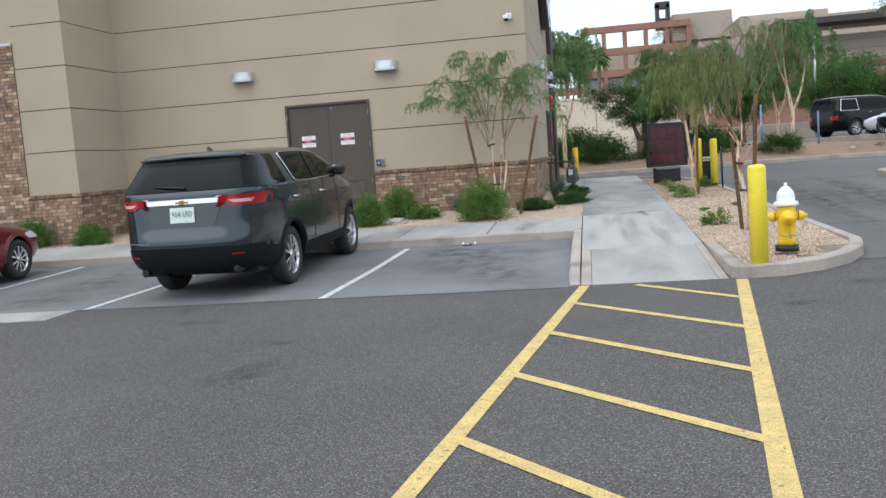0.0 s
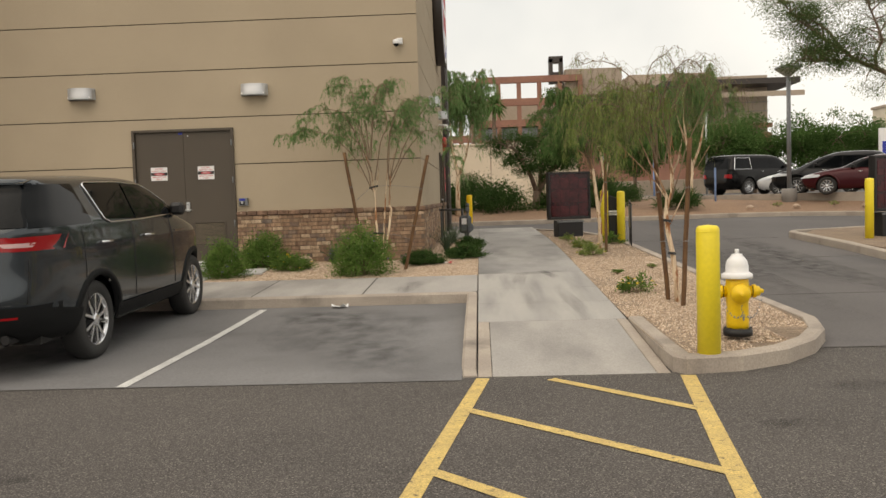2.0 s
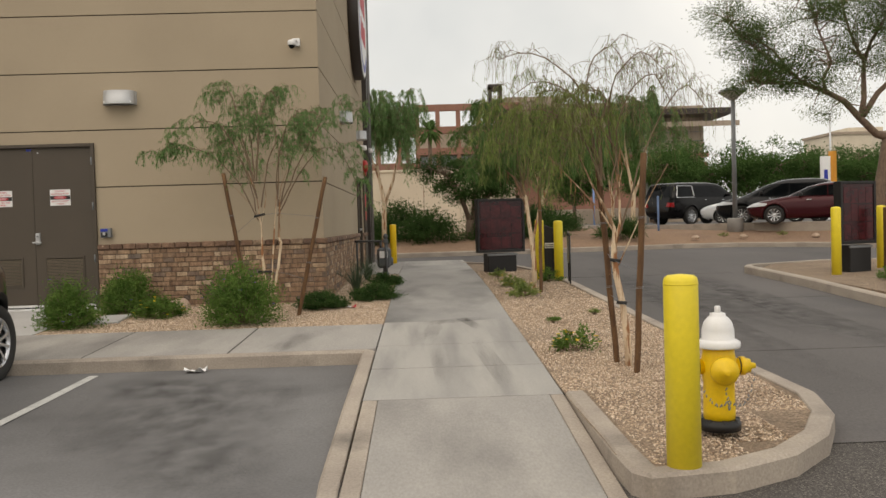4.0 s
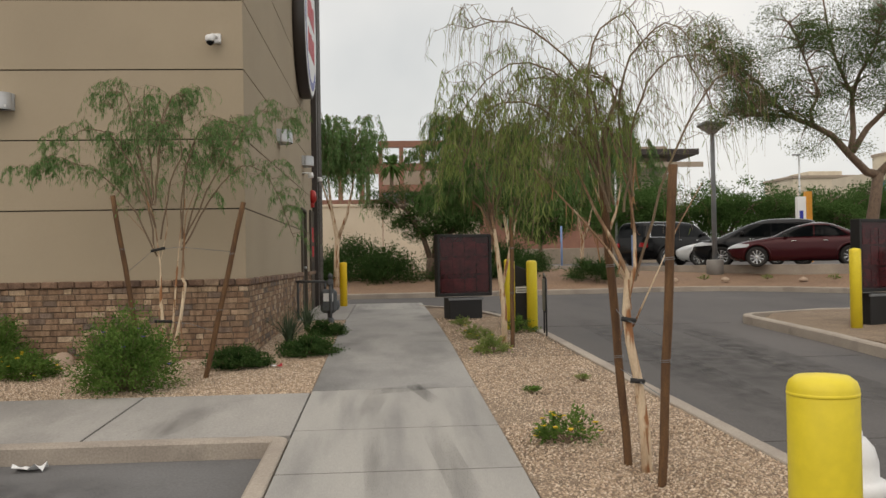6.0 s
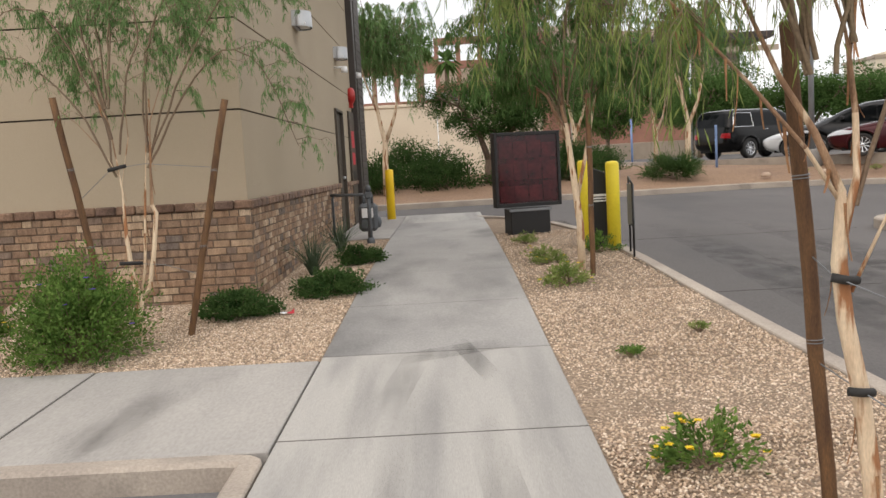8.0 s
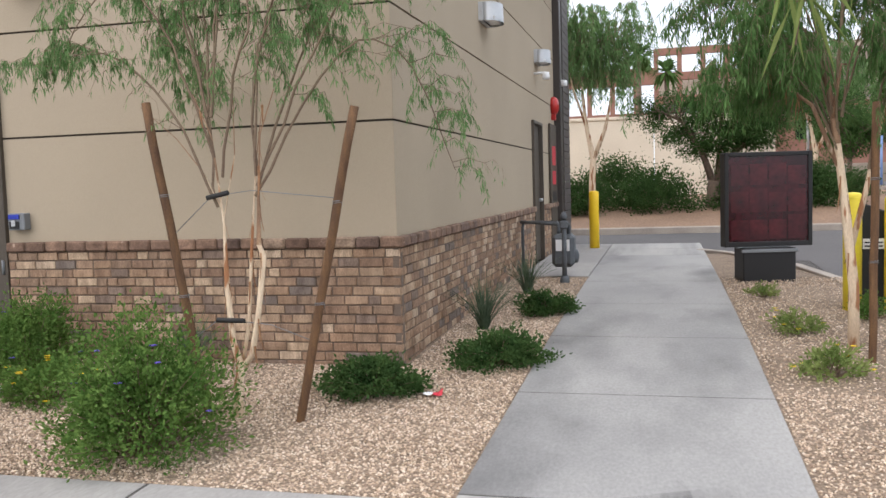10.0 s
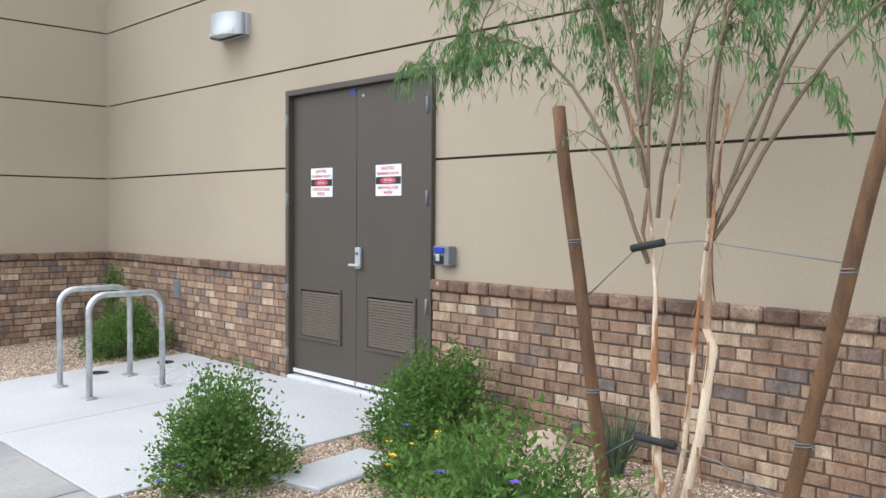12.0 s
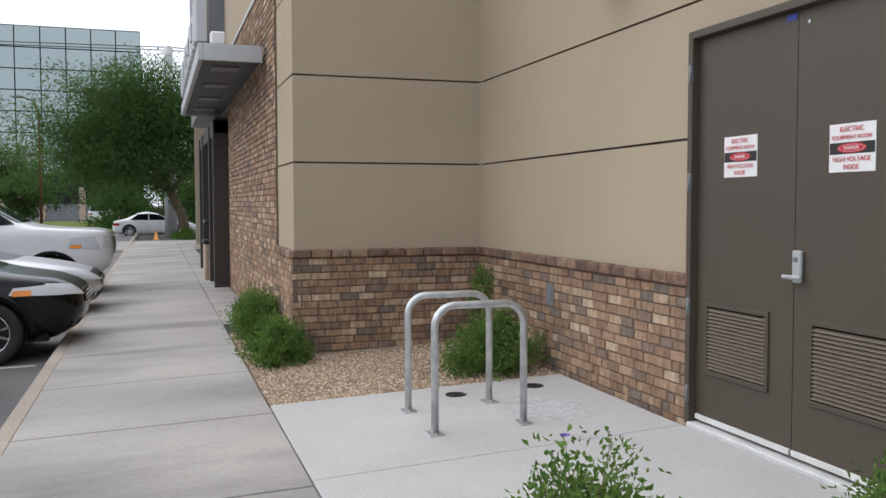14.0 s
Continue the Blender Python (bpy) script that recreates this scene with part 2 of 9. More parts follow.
LEAF_GREY = leaf_material("fine_green_leaf", (0.075, 0.125, 0.045), (0.13, 0.18, 0.07))
LEAF_SPIKY = leaf_material("blue_green_blade", (0.07, 0.11, 0.065), (0.13, 0.17, 0.11))
PETAL_Y = material("yellow_petal", (0.85, 0.6, 0.02), rough=0.6)
PETAL_P = material("purple_petal", (0.16, 0.1, 0.5), rough=0.6)
STONE = material("pinkish_stone", (0.5, 0.38, 0.29), (0.4, 0.29, 0.22), rough=0.9, coarse=5, fine=60, grain=0.2, bump=0.4)
CREAM = material("cream_wall_paint", (0.68, 0.61, 0.49), (0.6, 0.53, 0.42), rough=0.9, coarse=0.4, fine=20, grain=0.06, bump=0.1)
# Red brick greyed in its colour to paint the haze of distance.
REDBRICK = material("hazed_red_brick", (0.31, 0.155, 0.11), (0.26, 0.13, 0.095), rough=0.9, coarse=0.5, fine=4, grain=0.12, bump=0)
FARTAN = material("far_tan_panel", (0.4, 0.33, 0.265), (0.35, 0.29, 0.23), rough=0.9, coarse=0.2, fine=3, grain=0.08, bump=0)
DARKVOID = material("dark_interior", (0.012, 0.011, 0.011), rough=0.9)
MENUFACE = material("dark_red_menu_face", (0.045, 0.004, 0.007), (0.022, 0.003, 0.005), rough=0.22, coarse=3, fine=14, grain=0.35, bump=0)
MENUPANEL = material("maroon_menu_panel", (0.07, 0.008, 0.011), (0.035, 0.005, 0.008), rough=0.25, coarse=5, fine=20, grain=0.4, bump=0)
TINTED = glass_material("tinted_glass", (0.004, 0.005, 0.006), 0.03, 0.14)
METERGREY = material("weathered_meter_grey", (0.1, 0.11, 0.12), (0.07, 0.077, 0.085), rough=0.6, coarse=9, grain=0.2, bump=0.1)
BRIGHTMETAL = material("bright_aluminium", (0.74, 0.74, 0.73), (0.62, 0.62, 0.61), rough=0.5, metal=0.2, coarse=6, grain=0.08, bump=0.03)
SIDING = material("brown_grey_siding", (0.075, 0.062, 0.055), (0.06, 0.05, 0.045), rough=0.6, grain=0.1, bump=0.05)
SIGNRED = material("sign_red", (0.6, 0.03, 0.05), rough=0.5)
SIGNWHITE = material("sign_white", (0.82, 0.82, 0.82), (0.78, 0.78, 0.78), rough=0.5, grain=0.02, bump=0)
ORANGE = material("orange_panel", (0.7, 0.3, 0.03), rough=0.5)

# ---- building blocks ----


def part(name, bm, mat, parent=None, label="", smooth=False, kind=""):
    me = bpy.data.meshes.new(name)
    if smooth:
        for f in bm.faces:
            f.smooth = True
    bm.to_mesh(me)
    bm.free()
    for m in (mat if isinstance(mat, (list, tuple)) else [mat]):
        me.materials.append(m)
    ob = new(name, me)
    if parent is not None:
        ob.parent = parent
    tagged(ob, label, kind=kind)
    return ob


def empty(name, label, category, m=None, group="", kind=""):
    ob = new(name)
    ob.empty_display_size = 0.1
    if m is not None:
        ob.matrix_basis = m
    return tagged(ob, label, category, group, kind)


def box(bm, x0, x1, y0, y1, z0, z1, bevel=0.0, m=None, mi=0):
    r = bmesh.ops.create_cube(bm, size=1.0)
    vs = r["verts"]
    for v in vs:
        v.co = Vector(((x0 + x1) / 2 + v.co.x * (x1 - x0), (y0 + y1) / 2 + v.co.y * (y1 - y0), (z0 + z1) / 2 + v.co.z * (z1 - z0)))
    fs = list({f for v in vs for f in v.link_faces})
    if mi:
        for f in fs:
            f.material_index = mi
    if bevel > 0:
        es = list({e for v in vs for e in v.link_edges})
        nb = bmesh.ops.bevel(bm, geom=es, offset=bevel, segments=1, affect="EDGES", profile=0.5)
        vs = list({v for f in nb["faces"] for v in f.verts} | {v for v in vs if v.is_valid})
    if m is not None:
        for v in vs:
            v.co = m @ v.co
    return vs


def boxmesh(x0, x1, y0, y1, z0, z1, bevel=0.0):
    bm = bmesh.new()
    box(bm, x0, x1, y0, y1, z0, z1, bevel)
    return bm


def tube(bm, pts, radii, segs=8, cap=True, mi=0):
    """A round limb along points, each with its own radius."""
    pts = [Vector(p) for p in pts]
    if not isinstance(radii, (list, tuple)):
        radii = [radii] * len(pts)
    rings, ref = [], None
    for i, p in enumerate(pts):
        d = (pts[min(i + 1, len(pts) - 1)] - pts[max(i - 1, 0)]).normalized()
        if ref is None:
            ref = Vector((1, 0, 0)) if abs(d.x) < 0.9 else Vector((0, 1, 0))
        u = (ref - d * ref.dot(d)).normalized()
        ref = u
        w = d.cross(u)
        rings.append([bm.verts.new(p + radii[i] * (math.cos(a) * u + math.sin(a) * w)) for a in (2 * math.pi * k / segs for k in range(segs))])
    for a, b in zip(rings, rings[1:]):
        for k in range(segs):
            f = bm.faces.new((a[k], a[(k + 1) % segs], b[(k + 1) % segs], b[k]))
            f.smooth, f.material_index = True, mi
    if cap:
        for r, flip in ((rings[0], True), (rings[-1], False)):
            f = bm.faces.new(r[::-1] if flip else r)
            f.material_index = mi
    return rings


def lathe(bm, profile, segs=24, at=(0, 0, 0), axis="z", mi=0, cap=True):
    """Turn a profile of (radius, height) round an upright or level axis."""
    if profile[-1][1] < profile[0][1]:
        profile = profile[::-1]
    rings = []
    for r, h in profile:
        ring = []
        for k in range(segs):
            a = 2 * math.pi * k / segs
            p = (r * math.cos(a), r * math.sin(a), h)
            if axis == "x":
                p = (p[2], p[0], p[1])
            elif axis == "y":
                p = (p[1], p[2], p[0])
            ring.append(bm.verts.new(Vector(p) + Vector(at)))
        rings.append(ring)
    for a, b in zip(rings, rings[1:]):
        for k in range(segs):
            f = bm.faces.new((a[k], a[(k + 1) % segs], b[(k + 1) % segs], b[k]))
            f.smooth, f.material_index = True, mi
    for ring, flip in ((rings[0], True), (rings[-1], False)) if cap else ():
        f = bm.faces.new(ring[::-1] if flip else ring)
        f.material_index = mi


def prism(bm, poly, zb, zt):
    """A slab over a plan outline (counter-clockwise); zb and zt give the under and upper side at (x, y)."""
    lo = [bm.verts.new((x, y, zb(x, y))) for x, y in poly]
    hi = [bm.verts.new((x, y, zt(x, y))) for x, y in poly]
    n = len(poly)
    bm.faces.new(hi)
    bm.faces.new(lo[::-1])
    for i in range(n):
        bm.faces.new((lo[i], lo[(i + 1) % n], hi[(i + 1) % n], hi[i]))


def mesh_from(name, verts, faces, mats, parent=None, label="", smooth=False):
    me = bpy.data.meshes.new(name)
    me.from_pydata(verts, [], faces)
    for m in (mats if isinstance(mats, (list, tuple)) else [mats]):
        me.materials.append(m)
    if smooth:
        me.polygons.foreach_set("use_smooth", [True] * len(me.polygons))
    me.update()
    ob = new(name, me)
    if parent is not None:
        ob.parent = parent
    return tagged(ob, label)


def lerp_table(table):
    def f(y):
        if y <= table[0][0]:
            return table[0][1]
        for (a, za), (b, zb) in zip(table, table[1:]):
            if y <= b:
                return za + (zb - za) * (y - a) / (b - a)
        return table[-1][1]
    return f


# the walk's level and the roadway's level, by distance along the walk
walk_z = lerp_table([(10.0, 0.004), (12.25, 0.155), (14.6, 0.25), (16.75, 0.325), (20, 0.45), (23.6, 0.52), (29, 0.55), (400, 0.55)])
road_z = lerp_table([(10, 0.0), (12.4, 0.03), (14.6, 0.1), (16.75, 0.175), (20, 0.3), (23.6, 0.39), (27, 0.45), (29, 0.5), (31, 0.52), (400, 0.52)])

# ---- ground ----
YS = [-300, -60, -10, 0, 10, 12.4, 14.6, 16.75, 20, 23.6, 27, 29, 31, 34, 60, 150, 1200]
XS = [-900, -120, -30, -10, 0, 10, 30, 120, 900]
bm = bmesh.new()
grid = [[bm.verts.new((x, y, road_z(y))) for x in XS] for y in YS]
for j in range(len(YS) - 1):
    for i in range(len(XS) - 1):
        bm.faces.new((grid[j][i], grid[j][i + 1], grid[j + 1][i + 1], grid[j + 1][i]))
ground = part("ground", bm, ASPHALT)
tagged(ground, "dark grey asphalt car park surface with worn patches", "ground", kind="structure")


def sheet(name, poly_fn, ys, mat, lift, label, category):
    """A thin paving sheet between two edges x0(y), x1(y), following the roadway's level."""
    bm = bmesh.new()
    rows = []
    for y in ys:
        x0, x1 = poly_fn(y)
        rows.append([bm.verts.new((x0 + (x1 - x0) * k / 4, y, road_z(y) + lift)) for k in range(5)])
    for a, b in zip(rows, rows[1:]):
        for k in range(4):
            bm.faces.new((a[k], a[k + 1], b[k + 1], b[k]))
    ob = part(name, bm, mat)
    return tagged(ob, label, category, kind="structure")


sheet("parking_bay_concrete", lambda y: (-60, -0.3), [9.86, 11, 12.4, 13.5, 14.6], BAY, 0.006, "stained grey concrete parking bays along the kerb", "pavement")
sheet("drive_lane_concrete", lambda y: (1.0 if y > 27.4 else (3.0 if y > 12 else 2.4), 60), [10.95, 12.4, 14.6, 16.75, 20, 23.6, 27, 27.5, 29, 31, 34.5, 40], LANE, 0.006, "smooth dark grey concrete drive-through lane with tyre stains", "road")
sheet("back_lane_concrete", lambda y: (-60, 1.0), [27.5, 29, 31, 34.5, 40], LANE, 0.0055, "smooth dark grey concrete lane behind the building", "road")
gut = part("gutter", boxmesh(-40, -6.45, 9.2, 9.85, -0.1, 0.01), WALKMAT)
tagged(gut, "pale concrete gutter strip beside the asphalt", "pavement", kind="structure")
for k, yj in enumerate((14.5, 18.8, 23.2)):
    bm = bmesh.new()
    prism(bm, [(3.3, yj - 0.008), (6.8, yj - 0.008), (6.8, yj + 0.008), (3.3, yj + 0.008)], lambda x, y: road_z(y) - 0.02, lambda x, y: road_z(y) + 0.0085)
    tagged(part("lane_joint", bm, JOINT), "dark sawn joint across the concrete lane", "joint", kind="structure")


def stripe(name, a, b, width, mat, label, lift=0.004, n=1):
    """A painted line on the paving from a to b."""
    a, b = Vector(a), Vector(b)
    d = (b - a).normalized()
    s = Vector((-d.y, d.x)) * width / 2
    bm = bmesh.new()
    prev = None
    for k in range(n + 1):
        p = a.lerp(b, k / n)
        row = [bm.verts.new((q.x, q.y, road_z(q.y) + lift)) for q in (p - s, p + s)]
        if prev:
            bm.faces.new((prev[0], prev[1], row[1], row[0])[::-1])
        prev = row
    return tagged(part(name, bm, mat), label, "road marking", kind="structure")


# hatched yellow walkway across the asphalt
stripe("yellow_line", (-1.62, -1.5), (-0.12, 9.93), 0.115, YELLOW_LINE, "worn yellow painted edge line of the hatched crossing", 0.005)
stripe("yellow_line", (0.08, -1.5), (1.60, 9.88), 0.125, YELLOW_LINE, "worn yellow painted edge line of the hatched crossing", 0.005)
for k in range(8):
    yl, yr = 8.83 - 1.42 * k + 1.42, 7.31 - 1.42 * k + 1.42
    xl, xr = -0.12 - (9.93 - yl) * 0.131, 1.60 - (9.88 - yr) * 0.134
    if k == 0:
        xl, yl = 0.42, 9.84
    stripe("yellow_hatch", (xl + 0.03, yl), (xr - 0.03, yr), 0.10, YELLOW_LINE, "worn yellow painted diagonal hatch line", 0.0062)
for x0, x1 in ((-3.24, -3.1), (-6.33, -6.1), (-9.4, -9.1), (-12.5, -12.2), (-15.6, -15.3), (-18.7, -18.4)):
    stripe("stall_line", (x0, 9.86), (x1, 14.3), 0.10, WHITE_LINE, "white painted parking stall line", 0.011, 4)

# ---- kerbs, walks and beds ----


def kerb(name, pts, width, label, top, bottom=lambda x, y: road_z(y) - 0.15, joints=3.0, closed_side=1):
    """A concrete kerb along a plan line, its outer face on the line; width is measured to the left of the way along it."""
    ps = [Vector(p) for p in pts]
    bm = bmesh.new()
    prev = None
    n = len(ps)
    for i, p in enumerate(ps):
        d = (ps[min(i + 1, n - 1)] - ps[max(i - 1, 0)]).normalized()
        s = Vector((-d.y, d.x))
        zt, zb = top(p.x, p.y), bottom(p.x, p.y)
        o, q = p, p + s * width
        b = 0.022
        prof = [(o - s * 0.012, zb), (o - s * 0.006, zt - b), (o + s * b * 0.9, zt), (q - s * b * 0.4, zt), (q, zt - b * 0.4), (q, zb)]
        row = [bm.verts.new((c.x, c.y, z)) for c, z in prof]
        if prev:
            for k in range(len(row) - 1):
                bm.faces.new((prev[k], row[k], row[k + 1], prev[k + 1])[::-1]).smooth = False
        else:
            bm.faces.new(row)
        prev = row
    bm.faces.new(prev[::-1])
    bmesh.ops.recalc_face_normals(bm, faces=bm.faces)
    return tagged(part(name, bm, KERBMAT), label, "kerb", kind="structure")


def arc(cx, cy, r, a0, a1, n=10):
    return [(cx + r * math.cos(radians(a0 + (a1 - a0) * k / n)), cy + r * math.sin(radians(a0 + (a1 - a0) * k / n))) for k in range(n + 1)]


kt = lambda x, y: walk_z(y)
kerb("kerb_bay", [(-x, 14.475) for x in (60, 40, 20, 12, 9, 6, 3, 1, 0.42)] + arc(-0.33, 14.455, 0.02, 90, 0, 3) + [(-0.31, 13), (-0.31, 12.25), (-0.31, 11), (-0.31, 10.3), (-0.3, 10.0)], 0.13, "tan concrete kerb with dirty face along the parking bays", lambda x, y: max(walk_z(y), 0.012) if x > -0.4 else walk_z(14.6) - 0.002)
RIGHT_KERB = [(1.5, 12.25), (1.5, 11.4), (1.5, 10.5), (1.52, 10.05)] + [(1.6, 9.93), (2.1, 10.02), (2.56, 10.28), (2.95, 10.7), (3.25, 11.25), (3.42, 11.9), (3.4, 12.8), (3.34, 14), (3.24, 16.5), (3.16, 18.5), (3.1, 20.5), (3.04, 22.5), (2.95, 24), (2.7, 25.6), (2.3, 26.9), (1.85, 27.9), (1.48, 28.4)]
kz = lambda x, y: max(walk_z(y) + 0.005, road_z(y) + 0.15) if y < 24 else min(walk_z(y) + 0.01, road_z(y) + 0.13)
kerb("kerb_bed", RIGHT_KERB, 0.15, "weathered concrete kerb round the gravel bed", kz)
isl = [(6.95, 4.0), (6.95, 10), (6.93, 14), (6.92, 17), (6.95, 20), (6.98, 22)] + arc(7.6, 22.9, 0.62, 180, 100, 5) + [(9.0, 24.1), (11.2, 24.0)] + arc(11.2, 23.2, 0.8, 90, 0, 5) + [(12.0, 20), (12.0, 12), (12.0, 4.0)]
kerb("kerb_island", [p for p in isl][::-1], 0.15, "pale concrete kerb round the lane island", lambda x, y: road_z(y) + 0.16)
far_line = [(-60, 31.5), (-12, 32.4), (-3, 33.0), (3, 33.5), (6.5, 33.8), (9.0, 34.2), (10.8, 33.9), (12.2, 32.6), (13.4, 30.2), (15.5, 27.6), (19, 25.8), (26, 24.6), (60, 22)]
kerb("kerb_far", far_line, 0.15, "pale concrete kerb along the far side of the lane", lambda x, y: 0.68, bottom=lambda x, y: 0.2)

# dirt bank beyond the far kerb
bm = bmesh.new()
bank = []
for k, (x, y) in enumerate(far_line):
    row = []
    for s, z in ((0.14, 0.66), (1.2, 0.78), (3.0, 1.0), (6.0, 1.15), (60, 1.17)):
        nx, ny = (0, 1) if x < 9 else (0.55, 0.83)
        row.append(bm.verts.new((x + nx * s, y + ny * s, z)))
    bank.append(row)
for a, b in zip(bank, bank[1:]):
    for k in range(4):
        bm.faces.new((a[k], b[k], b[k + 1], a[k + 1]))
tagged(part("dirt_bank", bm, DIRT), "reddish brown bare dirt bank beyond the lane", "ground", kind="structure")


def slab(pave, poly, mat, lift=0.0, zf=None):
    zf = zf or (lambda x, y: walk_z(y))
    bm = bmesh.new()
    prism(bm, poly, lambda x, y: zf(x, y) - 0.12, lambda x, y: zf(x, y) + lift)
    edges = [e for e in bm.edges if all(abs(v.co.z - zf(v.co.x, v.co.y) - lift) < 1e-4 for v in e.verts)]
    bmesh.ops.bevel(bm, geom=edges, offset=0.006, segments=1, affect="EDGES")
    return part("concrete_slab", bm, mat, pave)


walkway = tagged(part("pavement", boxmesh(-0.115, 1.455, 10.3, 29.8, -0.3, -0.02), JOINT), "pale concrete walkway of broom-finished slabs with tyre scuffs", "pavement", kind="structure")
J = 0.005
ramp = [10.0, 12.25]
XL, XR = -0.165, 1.485
for x0, x1 in ((XL, -0.04), (-0.04, 1.37), (1.37, XR)):
    slab(walkway, [(x0 + 0.002, 10.0), (x1 - 0.002, 10.0), (x1 - 0.002, 12.25 - J), (x0 + 0.002, 12.25 - J)], KERBMAT if x1 - x0 < 0.5 else WALKMAT)
ys = [12.25, 13.5, 14.75, 16.5, 18.3, 20.1, 21.9, 23.7, 25.5, 27.3, 28.6, 29.9]
for a, b in zip(ys, ys[1:]):
    slab(walkway, [(XL, a + 0.009), (XR, a + 0.009), (XR, b - 0.009), (XL, b - 0.009)], WALK_GRIMY if 16 < a < 27 else WALK_SCUFF)
for a in ys:
    bm = bmesh.new()
    prism(bm, [(XL, a - 0.012), (XR, a - 0.012), (XR, a + 0.012), (XL, a + 0.012)], lambda x, y: walk_z(y) - 0.1, lambda x, y: walk_z(y) - 0.004)
    part("joint_strip", bm, JOINT, walkway)
for a, b in ((24.3, 26.2), (26.2, 28.1), (28.1, 29.9)):
    slab(walkway, [(-1.1, a + J), (XL - 2 * J, a + J), (XL - 2 * J, b - J), (-1.1, b - J)], WALKMAT)

front = tagged(part("pavement", boxmesh(-60, -0.2, 14.62, 16.38, -0.3, 0.1), JOINT), "pale concrete pavement in front of the building", "pavement", kind="structure")
xs = [-0.17, -1.78, -3.35, -4.9, -6.45, -8.25, -10.0, -11.7, -13.4, -15.1, -16.8, -18.5, -20.2, -21.9, -23.6, -25.3, -27.0, -30, -34, -40]
for b, a in zip(xs, xs[1:]):
    slab(front, [(a + 0.009, 14.605), (b - 0.009, 14.605), (b - 0.009, 16.4), (a + 0.009, 16.4)], WALKMAT)
    bm = bmesh.new()
    prism(bm, [(a - 0.012, 14.605), (a + 0.012, 14.605), (a + 0.012, 16.4), (a - 0.012, 16.4)], lambda x, y: walk_z(y) - 0.1, lambda x, y: walk_z(y) - 0.004)
    part("joint_strip", bm, JOINT, front)
for b, a in zip(xs[8:], xs[9:]):
    slab(front, [(a + J, 16.41), (b - J, 16.41), (b - J, 16.88), (a + J, 16.88)], WALKMAT)
pad = tagged(part("pavement", boxmesh(-8.48, -4.68, 16.45, 18.9, -0.3, 0.15), JOINT), "clean pale concrete pad before the double door", "pavement", kind="structure")
slab(pad, [(-8.5, 16.41), (-6.55, 16.41), (-6.65, 18.9), (-8.5, 18.9)], PADMAT)
slab(pad, [(-6.54, 16.41), (-4.68, 16.41), (-4.68, 18.9), (-6.64, 18.9)], PADMAT)


def bed(name, poly, drop, label, mat=None):
    bm = bmesh.new()
    prism(bm, poly, lambda x, y: -0.2, lambda x, y: walk_z(y) - drop)
    return tagged(part(name, bm, mat or GRAVEL_BASE), label, "gravel bed", kind="structure")


def bed_z(y):
    return max(walk_z(y) - 0.02, road_z(y) + 0.132) if y < 24 else walk_z(y) - 0.03


def strip_bed(name, rows, drop, label):
    """A bed as a sheet over rows of (y, x0, x1), gently uneven."""
    bm = bmesh.new()
    prev = None
    for y, x0, x1 in rows:
        row = [bm.verts.new((x0 + (x1 - x0) * k / 6, y, (bed_z(y) if "lane" in name else walk_z(y) - drop) + 0.012 * noise.noise((x0 + (x1 - x0) * k / 6, y * 1.3, 0)))) for k in range(7)]
        if prev:
            for k in range(6):
                bm.faces.new((prev[k], prev[k + 1], row[k + 1], row[k])).smooth = True
        prev = row
    return tagged(part(name, bm, GRAVEL_BASE), label, "gravel bed", kind="structure")


strip_bed("gravel_bed_corner", [(16.41 + 0.36 * k, -4.67, -0.165) for k in range(8)], 0.012, "tan pebble gravel bed at the building corner")
strip_bed("gravel_bed_side", [(18.93 + 0.6 * k, -1.3, -0.165) for k in range(10)], 0.012, "tan pebble gravel strip along the side wall")
strip_bed("gravel_bed_alcove", [(16.41 + 0.36 * k, -12.6, -8.5) for k in range(8)], 0.012, "tan pebble gravel bed in the building's recess")
strip_bed("gravel_bed_lane", [(10.1, 1.62, 2.2), (10.4, 1.5, 2.55), (10.8, 1.5, 2.9), (11.3, 1.49, 3.15), (12, 1.49, 3.3)] + [(12.6 + 0.6 * k, 1.485, 3.27 - 0.028 * k) for k in range(19)] + [(24.2, 1.485, 2.8), (25.6, 1.485, 2.6), (26.8, 1.485, 2.2), (27.8, 1.485, 1.8)], 0.02, "tan pebble gravel bed between walkway and lane")
bm = bmesh.new()
prism(bm, [(7.05, 4.1), (11.9, 4.1), (11.9, 23.2), (11.2, 23.9), (9, 23.95), (7.7, 23.4), (7.08, 22.4)], lambda x, y: -0.2, lambda x, y: road_z(y) + 0.14)
tagged(part("gravel_bed_island", bm, GRAVEL_BASE), "tan gravel bed on the lane island", "gravel bed", kind="structure")

# ---- the building ----
WS, WE = 18.94, -1.16          # south wall plane, east wall plane
WA, WP = -10.62, 16.9          # recess side wall, front plane
TOP = 8.9
DX0, DX1, DZ0, DZ1 = -6.67, -4.72, 0.42, 3.0
CAP0, CAP1 = 1.325, 1.415
GROOVES = [2.31, 3.2, 4.09, 4.98, 5.87, 6.76, 7.65, 8.54]


